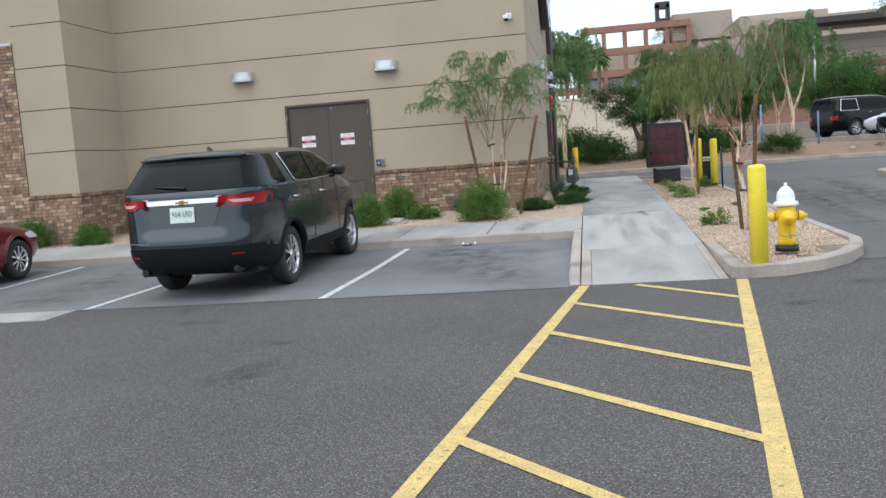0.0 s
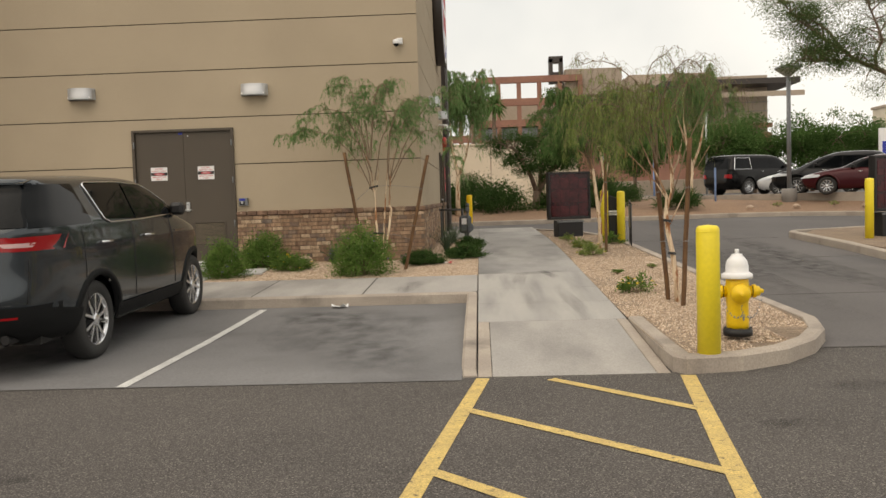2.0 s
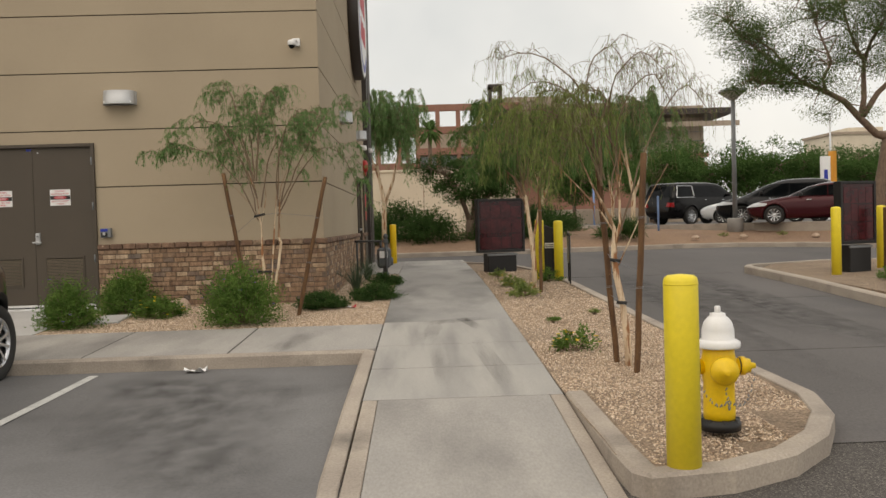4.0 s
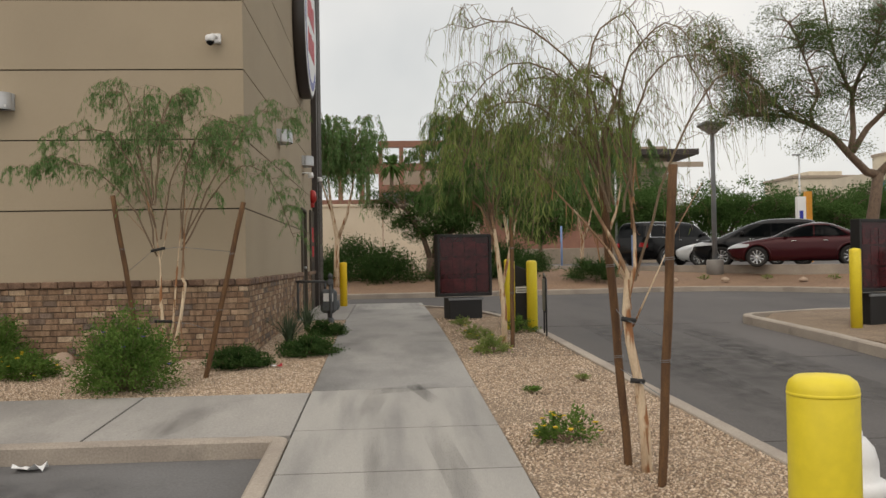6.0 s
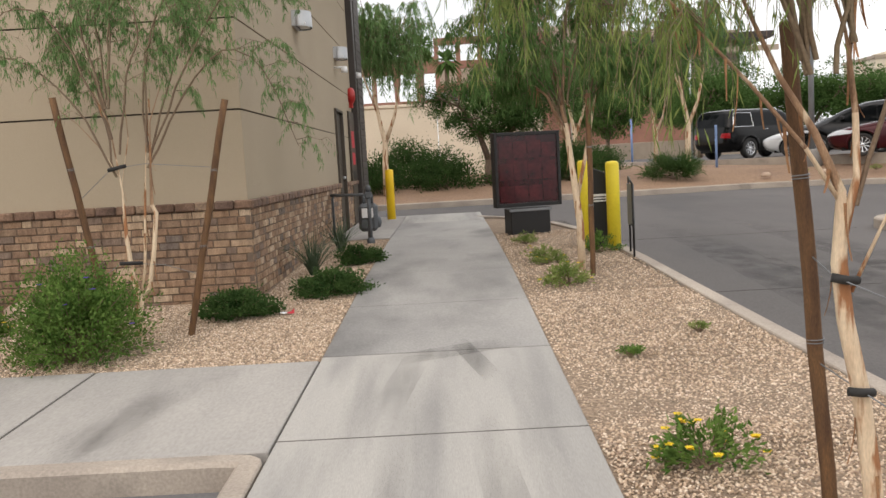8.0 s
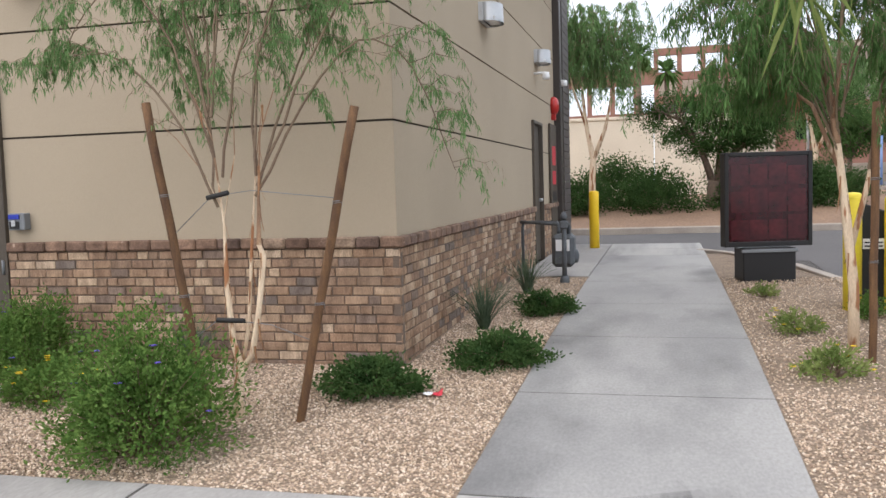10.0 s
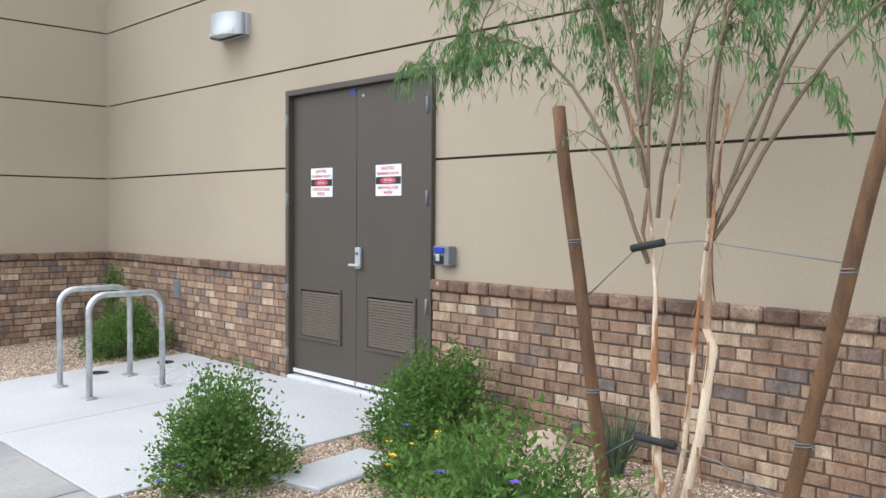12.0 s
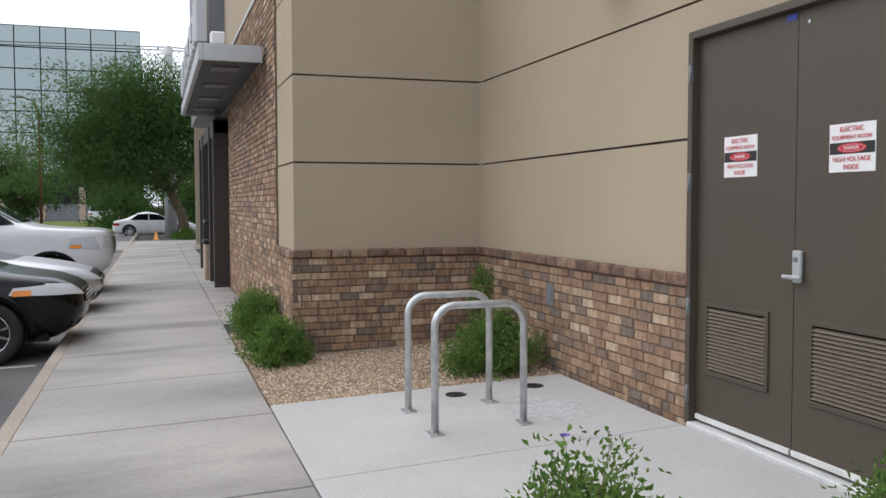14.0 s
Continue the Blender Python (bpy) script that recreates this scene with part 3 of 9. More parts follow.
def wall_panels(name, a, b, inward, label, z0=0.0, skip=None, top=TOP, grooves=GROOVES, mat=None):
    """A stucco wall face from plan point a to b, of panels parted by recessed reveals; inward: unit vector into the building."""
    bm = bmesh.new()
    a, b, n = Vector(a), Vector(b), Vector(inward)
    d = (b - a)
    length = d.length
    d.normalize()
    spans = [(0, length)]
    levels = [z0] + grooves + [top]

    def block(s0, s1, zz0, zz1, depth0, depth1, mi=0):
        q = [a + d * s0 + n * depth0, a + d * s1 + n * depth0, a + d * s1 + n * depth1, a + d * s0 + n * depth1]
        vs = [bm.verts.new((p.x, p.y, z)) for z in (zz0, zz1) for p in q]
        for f in ((0, 1, 5, 4), (1, 2, 6, 5), (2, 3, 7, 6), (3, 0, 4, 7), (4, 5, 6, 7), (3, 2, 1, 0)):
            bm.faces.new([vs[i] for i in f]).material_index = mi

    for z, zz in zip(levels, levels[1:]):
        zl, zh = z + (0.009 if z in grooves else 0), zz - (0.009 if zz in grooves else 0)
        pieces = [(0, length, zl, zh)]
        if skip:
            s0, s1, d0, d1 = skip
            out = []
            for p in pieces:
                if p[2] < d1 and p[3] > d0:
                    out += [(p[0], s0, p[2], p[3]), (s1, p[1], p[2], p[3])]
                    if p[3] > d1:
                        out.append((s0, s1, d1, p[3]))
                    if p[2] < d0:
                        out.append((s0, s1, p[2], d0))
                else:
                    out.append(p)
            pieces = out
        for p in pieces:
            if p[1] - p[0] > 1e-4:
                block(*p, 0, 0.15)
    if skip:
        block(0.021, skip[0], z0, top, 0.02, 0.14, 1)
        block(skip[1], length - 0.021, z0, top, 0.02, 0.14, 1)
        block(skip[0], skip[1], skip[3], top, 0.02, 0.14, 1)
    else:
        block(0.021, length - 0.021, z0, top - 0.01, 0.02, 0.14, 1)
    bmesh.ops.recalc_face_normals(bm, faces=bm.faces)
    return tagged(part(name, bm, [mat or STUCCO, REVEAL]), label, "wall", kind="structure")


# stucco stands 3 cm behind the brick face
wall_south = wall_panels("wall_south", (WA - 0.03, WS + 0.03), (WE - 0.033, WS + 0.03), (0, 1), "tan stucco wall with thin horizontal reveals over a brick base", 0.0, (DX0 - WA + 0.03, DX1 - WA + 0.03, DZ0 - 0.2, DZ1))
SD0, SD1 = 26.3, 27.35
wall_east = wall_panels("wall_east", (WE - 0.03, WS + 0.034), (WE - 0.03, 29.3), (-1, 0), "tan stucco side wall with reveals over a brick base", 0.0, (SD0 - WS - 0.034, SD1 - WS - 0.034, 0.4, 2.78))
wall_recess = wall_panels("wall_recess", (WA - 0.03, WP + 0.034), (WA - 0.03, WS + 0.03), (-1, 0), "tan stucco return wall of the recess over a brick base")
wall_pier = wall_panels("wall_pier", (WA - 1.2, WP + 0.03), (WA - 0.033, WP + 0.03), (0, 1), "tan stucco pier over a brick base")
for nm, bb, lb in (("wall_north", (-40, WE - 0.2, 29.1, 29.3), "plain tan back wall of the building"), ("wall_west", (-40.2, -40, 17.2, 29.3), "plain tan far end wall of the building")):
    tagged(part(nm, boxmesh(*bb, 0, TOP), STUCCO), lb, "wall", kind="structure")
tagged(part("roof", boxmesh(-40, WE - 0.1, 19.2, 29.1, TOP - 0.3, TOP - 0.1), FARTAN), "flat roof behind the parapet", "roof", kind="structure")
tagged(part("roof", boxmesh(-40, WA - 0.1, 17.2, 19.25, TOP - 0.3, TOP - 0.1), FARTAN), "flat roof behind the parapet", "roof", kind="structure")

# ---- tyre scuffs, oil and chalk on the paving ----


def stain_material(name, colour, strength, streak):
    m = bpy.data.materials.new(name)
    m.use_nodes = True
    nd, ln = m.node_tree.nodes, m.node_tree.links
    b = nd["Principled BSDF"]
    b.inputs["Base Color"].default_value, b.inputs["Roughness"].default_value = rgb(colour), 0.85
    tc = nd.new("ShaderNodeTexCoord")
    sub = nd.new("ShaderNodeVectorMath")
    sub.operation, sub.inputs[1].default_value = "SUBTRACT", (0.5, 0.5, 0.5)
    ln.new(tc.outputs["Generated"], sub.inputs[0])
    flat = nd.new("ShaderNodeVectorMath")
    flat.operation, flat.inputs[1].default_value = "MULTIPLY", (2, 2, 0)
    ln.new(sub.outputs[0], flat.inputs[0])
    le = nd.new("ShaderNodeVectorMath")
    le.operation = "LENGTH"
    ln.new(flat.outputs[0], le.inputs[0])
    fall = nd.new("ShaderNodeMapRange")
    fall.inputs["From Min"].default_value, fall.inputs["From Max"].default_value = 1.0, 0.25
    ln.new(le.outputs["Value"], fall.inputs["Value"])
    geo = nd.new("ShaderNodeNewGeometry")
    mp = nd.new("ShaderNodeMapping")
    mp.inputs["Scale"].default_value = streak
    ln.new(geo.outputs["Position"], mp.inputs["Vector"])
    nz = nd.new("ShaderNodeTexNoise")
    nz.inputs["Scale"].default_value, nz.inputs["Detail"].default_value = 1.0, 6.0
    ln.new(mp.outputs[0], nz.inputs["Vector"])
    nr = nd.new("ShaderNodeMapRange")
    nr.inputs["From Min"].default_value, nr.inputs["From Max"].default_value = 0.32, 0.74
    ln.new(nz.outputs["Fac"], nr.inputs["Value"])
    mul = nd.new("ShaderNodeMath")
    mul.operation = "MULTIPLY"
    ln.new(fall.outputs[0], mul.inputs[0])
    ln.new(nr.outputs[0], mul.inputs[1])
    mul2 = nd.new("ShaderNodeMath")
    mul2.operation, mul2.inputs[1].default_value = "MULTIPLY", strength
    ln.new(mul.outputs[0], mul2.inputs[0])
    ln.new(mul2.outputs[0], b.inputs["Alpha"])
    return m


SCUFF = stain_material("tyre_scuff", (0.085, 0.082, 0.08), 0.36, (7, 0.6, 1))
OIL = stain_material("oil_stain", (0.04, 0.039, 0.039), 0.42, (5, 3.2, 1))
CHALK = stain_material("chalk_mark", (0.7, 0.74, 0.78), 0.8, (16, 16, 1))


def stain(x0, x1, y0, y1, mat, zf, label, lift, turn=0.0, n=6):
    bm = bmesh.new()
    cx, cy = (x0 + x1) / 2, (y0 + y1) / 2
    rows = []
    for k in range(n + 1):
        row = []
        for x in (x0, x1):
            p = Matrix.Rotation(radians(turn), 2) @ Vector((x - cx, y0 + (y1 - y0) * k / n - cy))
            row.append(bm.verts.new((cx + p.x, cy + p.y, zf(cy + p.y) + lift)))
        rows.append(row)
    for a, b in zip(rows, rows[1:]):
        bm.faces.new((a[0], a[1], b[1], b[0]))
    tagged(part("stain", bm, mat), label, "stain", kind="structure")


for i, (x0, x1, y0, y1, tn) in enumerate(((0.4, 0.6, 12.6, 15.6, 2), (0.9, 1.1, 12.4, 15.2, 4), (0.35, 0.55, 15.0, 16.4, -7), (0.1, 1.4, 16.3, 16.6, 24), (0.85, 1.0, 15.6, 16.9, 12))):
    stain(x0, x1, y0, y1, SCUFF, walk_z, "dark tyre scuff marks along the walkway", 0.004 + 0.0006 * i, tn, 10)
stain(-1.6, -0.9, 14.75, 15.1, SCUFF, walk_z, "dark smudge on the pavement", 0.004, 70)
stain(-1.5, -0.7, 15.3, 15.6, SCUFF, walk_z, "dark smudge on the pavement", 0.0046, 80)
for i, (x, y, rx, ry, tn) in enumerate(((-1.7, 12.6, 1.0, 1.4, 10), (-1.2, 11.0, 0.7, 0.9, 0), (-2.2, 13.6, 0.7, 0.5, 0), (-4.7, 11.8, 0.8, 1.5, 0), (-7.7, 12.2, 0.9, 1.6, 0), (-7.5, 10.6, 0.7, 0.5, 20), (-10.6, 11.5, 0.8, 1.2, 0))):
    stain(x - rx, x + rx, y - ry, y + ry, OIL, road_z, "dark oil stain on the bay concrete", 0.009 + 0.0004 * i, tn)
for i, (x, y, rx, ry, tn) in enumerate(((-2.75, 6.3, 0.22, 0.5, -30), (-2.9, 7.4, 0.25, 0.12, 0), (1.95, 8.3, 0.35, 0.12, 10), (2.9, 9.4, 0.55, 0.2, 5), (-4.2, 8.6, 0.4, 0.12, 10))):
    stain(x - rx, x + rx, y - ry, y + ry, OIL, road_z, "dark oil patch on the asphalt", 0.003 + 0.0003 * i, tn)
for i, (x0, x1, y0, y1) in enumerate(((3.9, 4.6, 12, 26), (5.3, 6.0, 12, 26), (4.4, 5.6, 15, 22))):
    stain(x0, x1, y0, y1, OIL, road_z, "dark tyre track on the lane", 0.0095 + 0.0004 * i, -2, 14)
stain(-8.0, -6.9, 17.9, 18.7, CHALK, walk_z, "faint pale chalk drawing on the pad", 0.004)

# ---- posts and hydrant ----


def bollard(x, y, h, z, label, r=0.085, mat=None, group="yellow bollards"):
    ob = empty("bollard", label, "bollard", pose(x, y, z), group)
    mat = mat or YELLOW_PLASTIC
    bm = bmesh.new()
    lathe(bm, [(r, -0.1), (r, h - 0.03), (r * 0.93, h - 0.01), (r * 0.75, h + 0.004), (0.01, h + 0.012)], 28)
    part("sleeve", bm, mat, ob)
    bm = bmesh.new()
    lathe(bm, [(r + 0.0004, h - 0.05), (r + 0.0014, h - 0.047), (r + 0.0014, h - 0.043), (r + 0.0004, h - 0.04)], 28)
    part("seam", bm, mat, ob)
    return ob


bollard(1.83, 10.09, 1.11, 0.13, "thick yellow plastic-sleeved bollard beside the hydrant", 0.098)
bollard(2.9, 21.45, 1.12, 0.45, "thin yellow steel bollard beside the order post")
bollard(2.57, 21.62, 1.15, 0.45, "thin yellow steel bollard by the lane menu board")
bollard(-0.44, 28.97, 1.07, 0.53, "yellow steel bollard at the walkway's end", 0.09, YELLOW)
bollard(7.75, 20.6, 1.22, 0.45, "thin yellow steel bollard on the lane island")
bollard(9.15, 21.7, 1.22, 0.46, "thin yellow steel bollard on the lane island")


def hydrant(x, y, z):
    ob = empty("fire_hydrant", "yellow fire hydrant with white bonnet and black base", "fire hydrant", pose(x, y, z, 0, 0, -4))
    bm = bmesh.new()
    lathe(bm, [(0.135, 0.0), (0.135, 0.05), (0.125, 0.055), (0.125, 0.065), (0.11, 0.07)], 24)
    part("base_flange", bm, BLACK, ob, "black base flange")
    for k in range(8):
        a = math.pi * k / 4
        bm = bmesh.new()
        lathe(bm, [(0.013, 0.02), (0.013, 0.075)], 6, (0.118 * math.cos(a), 0.118 * math.sin(a), 0))
        part("bolt", bm, BLACK, ob)
    bm = bmesh.new()
    lathe(bm, [(0.1, 0.06), (0.102, 0.12), (0.098, 0.3), (0.108, 0.34), (0.112, 0.44), (0.102, 0.5), (0.1, 0.54)], 28)
    part("barrel", bm, YELLOW, ob)
    bm = bmesh.new()
    lathe(bm, [(0.138, 0.535), (0.14, 0.545), (0.14, 0.572), (0.12, 0.585), (0.104, 0.592), (0.103, 0.65), (0.09, 0.7), (0.062, 0.735), (0.05, 0.742), (0.05, 0.758), (0.03, 0.762)], 28)
    part("bonnet", bm, WHITE, ob, "white domed bonnet")
    bm = bmesh.new()
    lathe(bm, [(0.022, 0.76), (0.02, 0.80), (0.012, 0.806)], 5)
    part("operating_nut", bm, WHITE, ob, "white pentagon nut")
    for s in (-1, 1):
        bm = bmesh.new()
        lathe(bm, [(0.05, s * 0.09), (0.052, s * 0.135), (0.062, s * 0.137), (0.062, s * 0.165), (0.05, s * 0.172), (0.045, s * 0.2), (0.022, s * 0.208), (0.018, s * 0.235), (0.01, s * 0.238)], 20, (0, 0, 0.41), "x")
        nozzle = part("side_nozzle", bm, YELLOW, ob)
        bm = bmesh.new()
        lathe(bm, [(0.0545, s * 0.128), (0.0545, s * 0.1355)], 20, (0, 0, 0.41), "x")
        part("gasket", bm, BLACK, nozzle)
    bm = bmesh.new()
    lathe(bm, [(0.075, -0.08), (0.078, -0.13), (0.09, -0.132), (0.09, -0.16), (0.075, -0.168), (0.065, -0.19), (0.024, -0.197), (0.02, -0.225), (0.01, -0.228)], 24, (0, 0, 0.40), "y")
    part("pumper_nozzle", bm, YELLOW, ob)
    for x1, z1 in ((0.19, 0.37), (-0.19, 0.37), (0.0, 0.31)):
        bm = bmesh.new()
        n = 14
        for k in range(n):
            t = k / (n - 1)
            p = Vector((x1 * (1 - t) + 0.02 * t, -0.14 - 0.05 * math.sin(t * math.pi), z1 * (1 - t) + 0.2 * t - 0.09 * math.sin(math.pi * t)))
            q = p + Vector((0.012 if k % 2 else 0.0, 0.006, 0.016))
            tube(bm, [p, q], 0.0045, 5)
        part("chain", bm, GREYPAINT, ob, "grey steel chain")
    return ob


hydrant(2.272, 10.78, 0.185)

# ---- double door of the electric room ----


def text_mesh(words, size, mat, parent, m, name="lettering", depth=0.0006):
    cu = bpy.data.curves.new(name, "FONT")
    cu.body, cu.size, cu.align_x, cu.align_y, cu.extrude = words, size, "CENTER", "CENTER", depth
    tmp = bpy.data.objects.new(name, cu)
    me = bpy.data.meshes.new_from_object(tmp)
    bpy.data.objects.remove(tmp)
    me.materials.append(mat)
    ob = new(name, me)
    ob.parent = parent
    ob.matrix_basis = m
    return ob


def warning_sign(parent, x, z, y):
    w, h = 0.315, 0.25
    bm = bmesh.new()
    box(bm, x - w / 2, x + w / 2, y - 0.004, y, z - h / 2, z + h / 2)
    sg = part("warning_sign", bm, SIGNWHITE, parent, "white warning sign with red and black lettering")
    f = y - 0.0052
    bm = bmesh.new()
    box(bm, x - w / 2 + 0.004, x + w / 2 - 0.004, f - 0.0004, f + 0.001, z - 0.032, z + 0.028)
    part("band", bm, BLACK, sg, "black band")
    bm = bmesh.new()
    n = 28
    for rx, rz, yy, mi in ((0.1, 0.026, f - 0.001, 0), (0.088, 0.019, f - 0.0016, 1), (0.086, 0.0175, f - 0.0022, 0)):
        vs = [bm.verts.new((x + rx * math.cos(2 * math.pi * k / n), yy, z - 0.002 + rz * math.sin(2 * math.pi * k / n))) for k in range(n)]
        bm.faces.new(vs).material_index = mi
    part("oval", bm, [SIGNRED, SIGNWHITE], sg, "red oval with white rim")
    for words, dz, size, mat in (("ELECTRIC", 0.095, 0.038, SIGNRED), ("EQUIPMENT ROOM", 0.053, 0.031, SIGNRED), ("DANGER", -0.002, 0.025, SIGNWHITE), ("HIGH VOLTAGE", -0.06, 0.036, SIGNRED), ("INSIDE", -0.1, 0.036, SIGNRED)):
        text_mesh(words, size, mat, sg, pose(x, f - 0.0028, z + dz, 90, 0, 0))


def double_door():
    y = WS + 0.045
    door = empty("door_1", "closed dark brown steel double door with louvres and warning signs", "double door", kind="structure")
    bm = bmesh.new()
    for x0, x1, z0, z1 in ((DX0, DX0 + 0.05, DZ0, DZ1), (DX1 - 0.05, DX1, DZ0, DZ1), (DX0 + 0.05, DX1 - 0.05, DZ1 - 0.05, DZ1)):
        box(bm, x0, x1, WS - 0.012, WS + 0.16, z0, z1, 0.004)
    part("door_frame", bm, DOORPAINT, door)
    mid = (DX0 + DX1) / 2
    for i, (a, b) in enumerate(((DX0 + 0.053, mid - 0.003), (mid + 0.003, DX1 - 0.053))):
        lx0, lx1 = (a + 0.117, b - 0.217) if i == 0 else (a + 0.147, b - 0.187)
        lz0, lz1 = 0.79, 1.228
        bm = bmesh.new()
        for q in ((a, b, DZ0 + 0.05, lz0), (a, b, lz1, DZ1 - 0.053), (a, lx0, lz0, lz1), (lx1, b, lz0, lz1)):
            box(bm, q[0], q[1], y, y + 0.045, q[2], q[3])
        leaf = part("door_leaf", bm, DOORPAINT, door)
        # Near-black sheet paints the unlit gaps between the slats.
        bm = bmesh.new()
        box(bm, lx0, lx1, y + 0.03, y + 0.035, lz0, lz1)
        part("louvre_back", bm, DARKVOID, leaf)
        bm = bmesh.new()
        for q in ((lx0 - 0.02, lx1 + 0.02, lz0 - 0.02, lz0 + 0.012), (lx0 - 0.02, lx1 + 0.02, lz1 - 0.012, lz1 + 0.02), (lx0 - 0.02, lx0 + 0.012, lz0 + 0.012, lz1 - 0.012), (lx1 - 0.012, lx1 + 0.02, lz0 + 0.012, lz1 - 0.012)):
            box(bm, q[0], q[1], y - 0.014, y + 0.003, q[2], q[3], 0.003)
        part("louvre_frame", bm, DOORPAINT, leaf)
        n = 17
        for k in range(n):
            z = lz0 + 0.02 + (lz1 - lz0 - 0.04) * (k + 0.5) / n
            bm = bmesh.new()
            vs = [bm.verts.new(p) for p in ((lx0 + 0.01, y - 0.012, z - 0.010), (lx1 - 0.01, y - 0.012, z - 0.010), (lx1 - 0.01, y - 0.011, z - 0.007), (lx1 - 0.01, y + 0.006, z + 0.007), (lx0 + 0.01, y + 0.006, z + 0.007), (lx0 + 0.01, y - 0.011, z - 0.007))]
            bm.faces.new((vs[0], vs[1], vs[2], vs[5]))
            bm.faces.new((vs[5], vs[2], vs[3], vs[4]))
            bm.faces.new((vs[4], vs[3], vs[1], vs[0]))
            bmesh.ops.recalc_face_normals(bm, faces=bm.faces)
            part("louvre_slat", bm, LOUVRE_LIT, leaf, "louvre slat in door brown lightened as if lit")
        hx = a - 0.012 if i == 0 else b + 0.012
        for z in (0.62, 1.2, 2.02, 2.72):
            bm = bmesh.new()
            tube(bm, [(hx, WS - 0.02, z - 0.06), (hx, WS - 0.02, z + 0.06)], 0.011, 8)
            box(bm, hx - 0.012, hx + 0.012, WS - 0.014, WS - 0.008, z - 0.057, z + 0.057)
            part("hinge", bm, GREYPAINT, leaf, "grey steel hinge")
        warning_sign(leaf, -6.185 if i == 0 else -5.283, 2.168, y)
        bm = bmesh.new()
        box(bm, a + 0.01, b - 0.004, y - 0.016, y + 0.001, DZ0 + 0.035, DZ0 + 0.07, 0.003)
        part("door_sweep", bm, BRIGHTMETAL, leaf, "pale aluminium sweep")
    bm = bmesh.new()
    box(bm, DX0 + 0.05, DX1 - 0.05, WS - 0.03, WS + 0.1, DZ0 - 0.06, DZ0 + 0.015, 0.006)
    part("threshold", bm, BRIGHTMETAL, door, "bright aluminium threshold")
    bm = bmesh.new()
    x = mid + 0.045
    box(bm, x - 0.035, x + 0.035, y - 0.03, y, 1.44, 1.62, 0.008)
    handle = part("lock_handle", bm, ALU, door, "satin metal lock with lever")
    bm = bmesh.new()
    box(bm, x - 0.07, x + 0.075, y - 0.075, y - 0.052, 1.46, 1.484, 0.008)
    lathe(bm, [(0.012, -0.06), (0.012, -0.02)], 10, (x, y, 1.472), "y")
    part("lever", bm, ALU, handle)
    bm = bmesh.new()
    lathe(bm, [(0.013, -0.042), (0.013, -0.028)], 12, (x, y, 1.57), "y")
    part("keyhole", bm, GREYPAINT, handle)
    bm = bmesh.new()
    box(bm, mid - 0.09, mid - 0.012, y - 0.004, y, DZ1 - 0.10, DZ1 - 0.065)
    part("sticker", bm, BLUE, door, "small blue sticker")
    bm = bmesh.new()
    lathe(bm, [(0.012, -0.006), (0.012, 0.0)], 10, (mid + 0.09, y, DZ1 - 0.13), "y")
    part("button", bm, ALU, door)
    tagged(part("wall_room_back", boxmesh(DX0 - 0.3, DX1 + 0.3, WS + 0.3, WS + 0.35, 0, 3.4), DARKVOID), "dark wall behind the double door", "wall", kind="structure")


double_door()


def panel_box():
    ob = empty("key_box", "grey wall box with a blue label beside the door", "wall box")
    x0, x1, z0, z1 = -4.655, -4.49, 1.52, 1.665
    bm = bmesh.new()
    box(bm, x0, x1, WS - 0.05, WS + 0.03, z0, z1, 0.006)
    part("body", bm, GREYPAINT, ob)
    bm = bmesh.new()
    box(bm, x0 + 0.01, x1 - 0.045, WS - 0.062, WS - 0.0515, z1 - 0.05, z1 - 0.01, 0.002)
    part("label", bm, BLUE, ob, "blue label plate")
    bm = bmesh.new()
    box(bm, x0 + 0.015, x1 - 0.05, WS - 0.058, WS - 0.0512, z0 + 0.012, z0 + 0.075, 0.003)
    part("recess", bm, BLACK, ob)
    bm = bmesh.new()
    box(bm, x0 + 0.045, x0 + 0.085, WS - 0.07, WS - 0.0585, z0 + 0.035, z0 + 0.085, 0.003)
    part("latch", bm, ALU, ob)


panel_box()
bm = bmesh.new()
box(bm, -8.86, -8.72, WS - 0.012, WS + 0.02, 0.97, 1.17, 0.004)
outlet = tagged(part("outlet_cover", bm, GREYPAINT), "grey metal outlet cover set in the brick base", "outlet cover")
bm = bmesh.new()
box(bm, -8.84, -8.74, WS - 0.02, WS - 0.0125, 0.99, 1.15, 0.004)
part("flap", bm, GREYPAINT, outlet)


def wall_pack(x, y, z, turn, label):
    """A half-round wall lamp, open below."""
    ob = empty("wall_lamp", label, "wall lamp", pose(x, y, z, 0, 0, turn), "half-round wall lamps")
    bm = bmesh.new()
    n, w, d, h = 16, 0.24, 0.185, 0.105
    top, bot = [], []
    for k in range(n + 1):
        a = math.pi * k / n
        top.append(bm.verts.new((w * math.cos(a), -d * math.sin(a) ** 0.8 - 0.02, h)))
        bot.append(bm.verts.new((w * 1.03 * math.cos(a), -d * 1.03 * math.sin(a) ** 0.8 - 0.02, -h)))
    for k in range(n):
        bm.faces.new((top[k], top[k + 1], bot[k + 1], bot[k])).smooth = True
    bm.faces.new(top)
    bm.faces.new((top[0], bot[0], bot[n], top[n]))
    bmesh.ops.recalc_face_normals(bm, faces=bm.faces)
    part("shade", bm, ALU, ob, "brushed silver half-round shade")
    bm = bmesh.new()
    box(bm, -0.21, 0.21, -0.15, 0.0, -h + 0.02, -h + 0.05)
    part("diffuser", bm, WHITE, ob, "white diffuser")
    bm = bmesh.new()
    box(bm, -0.25, 0.25, -0.02, 0.06, -h, h, 0.004)
    part("back_plate", bm, ALU, ob)


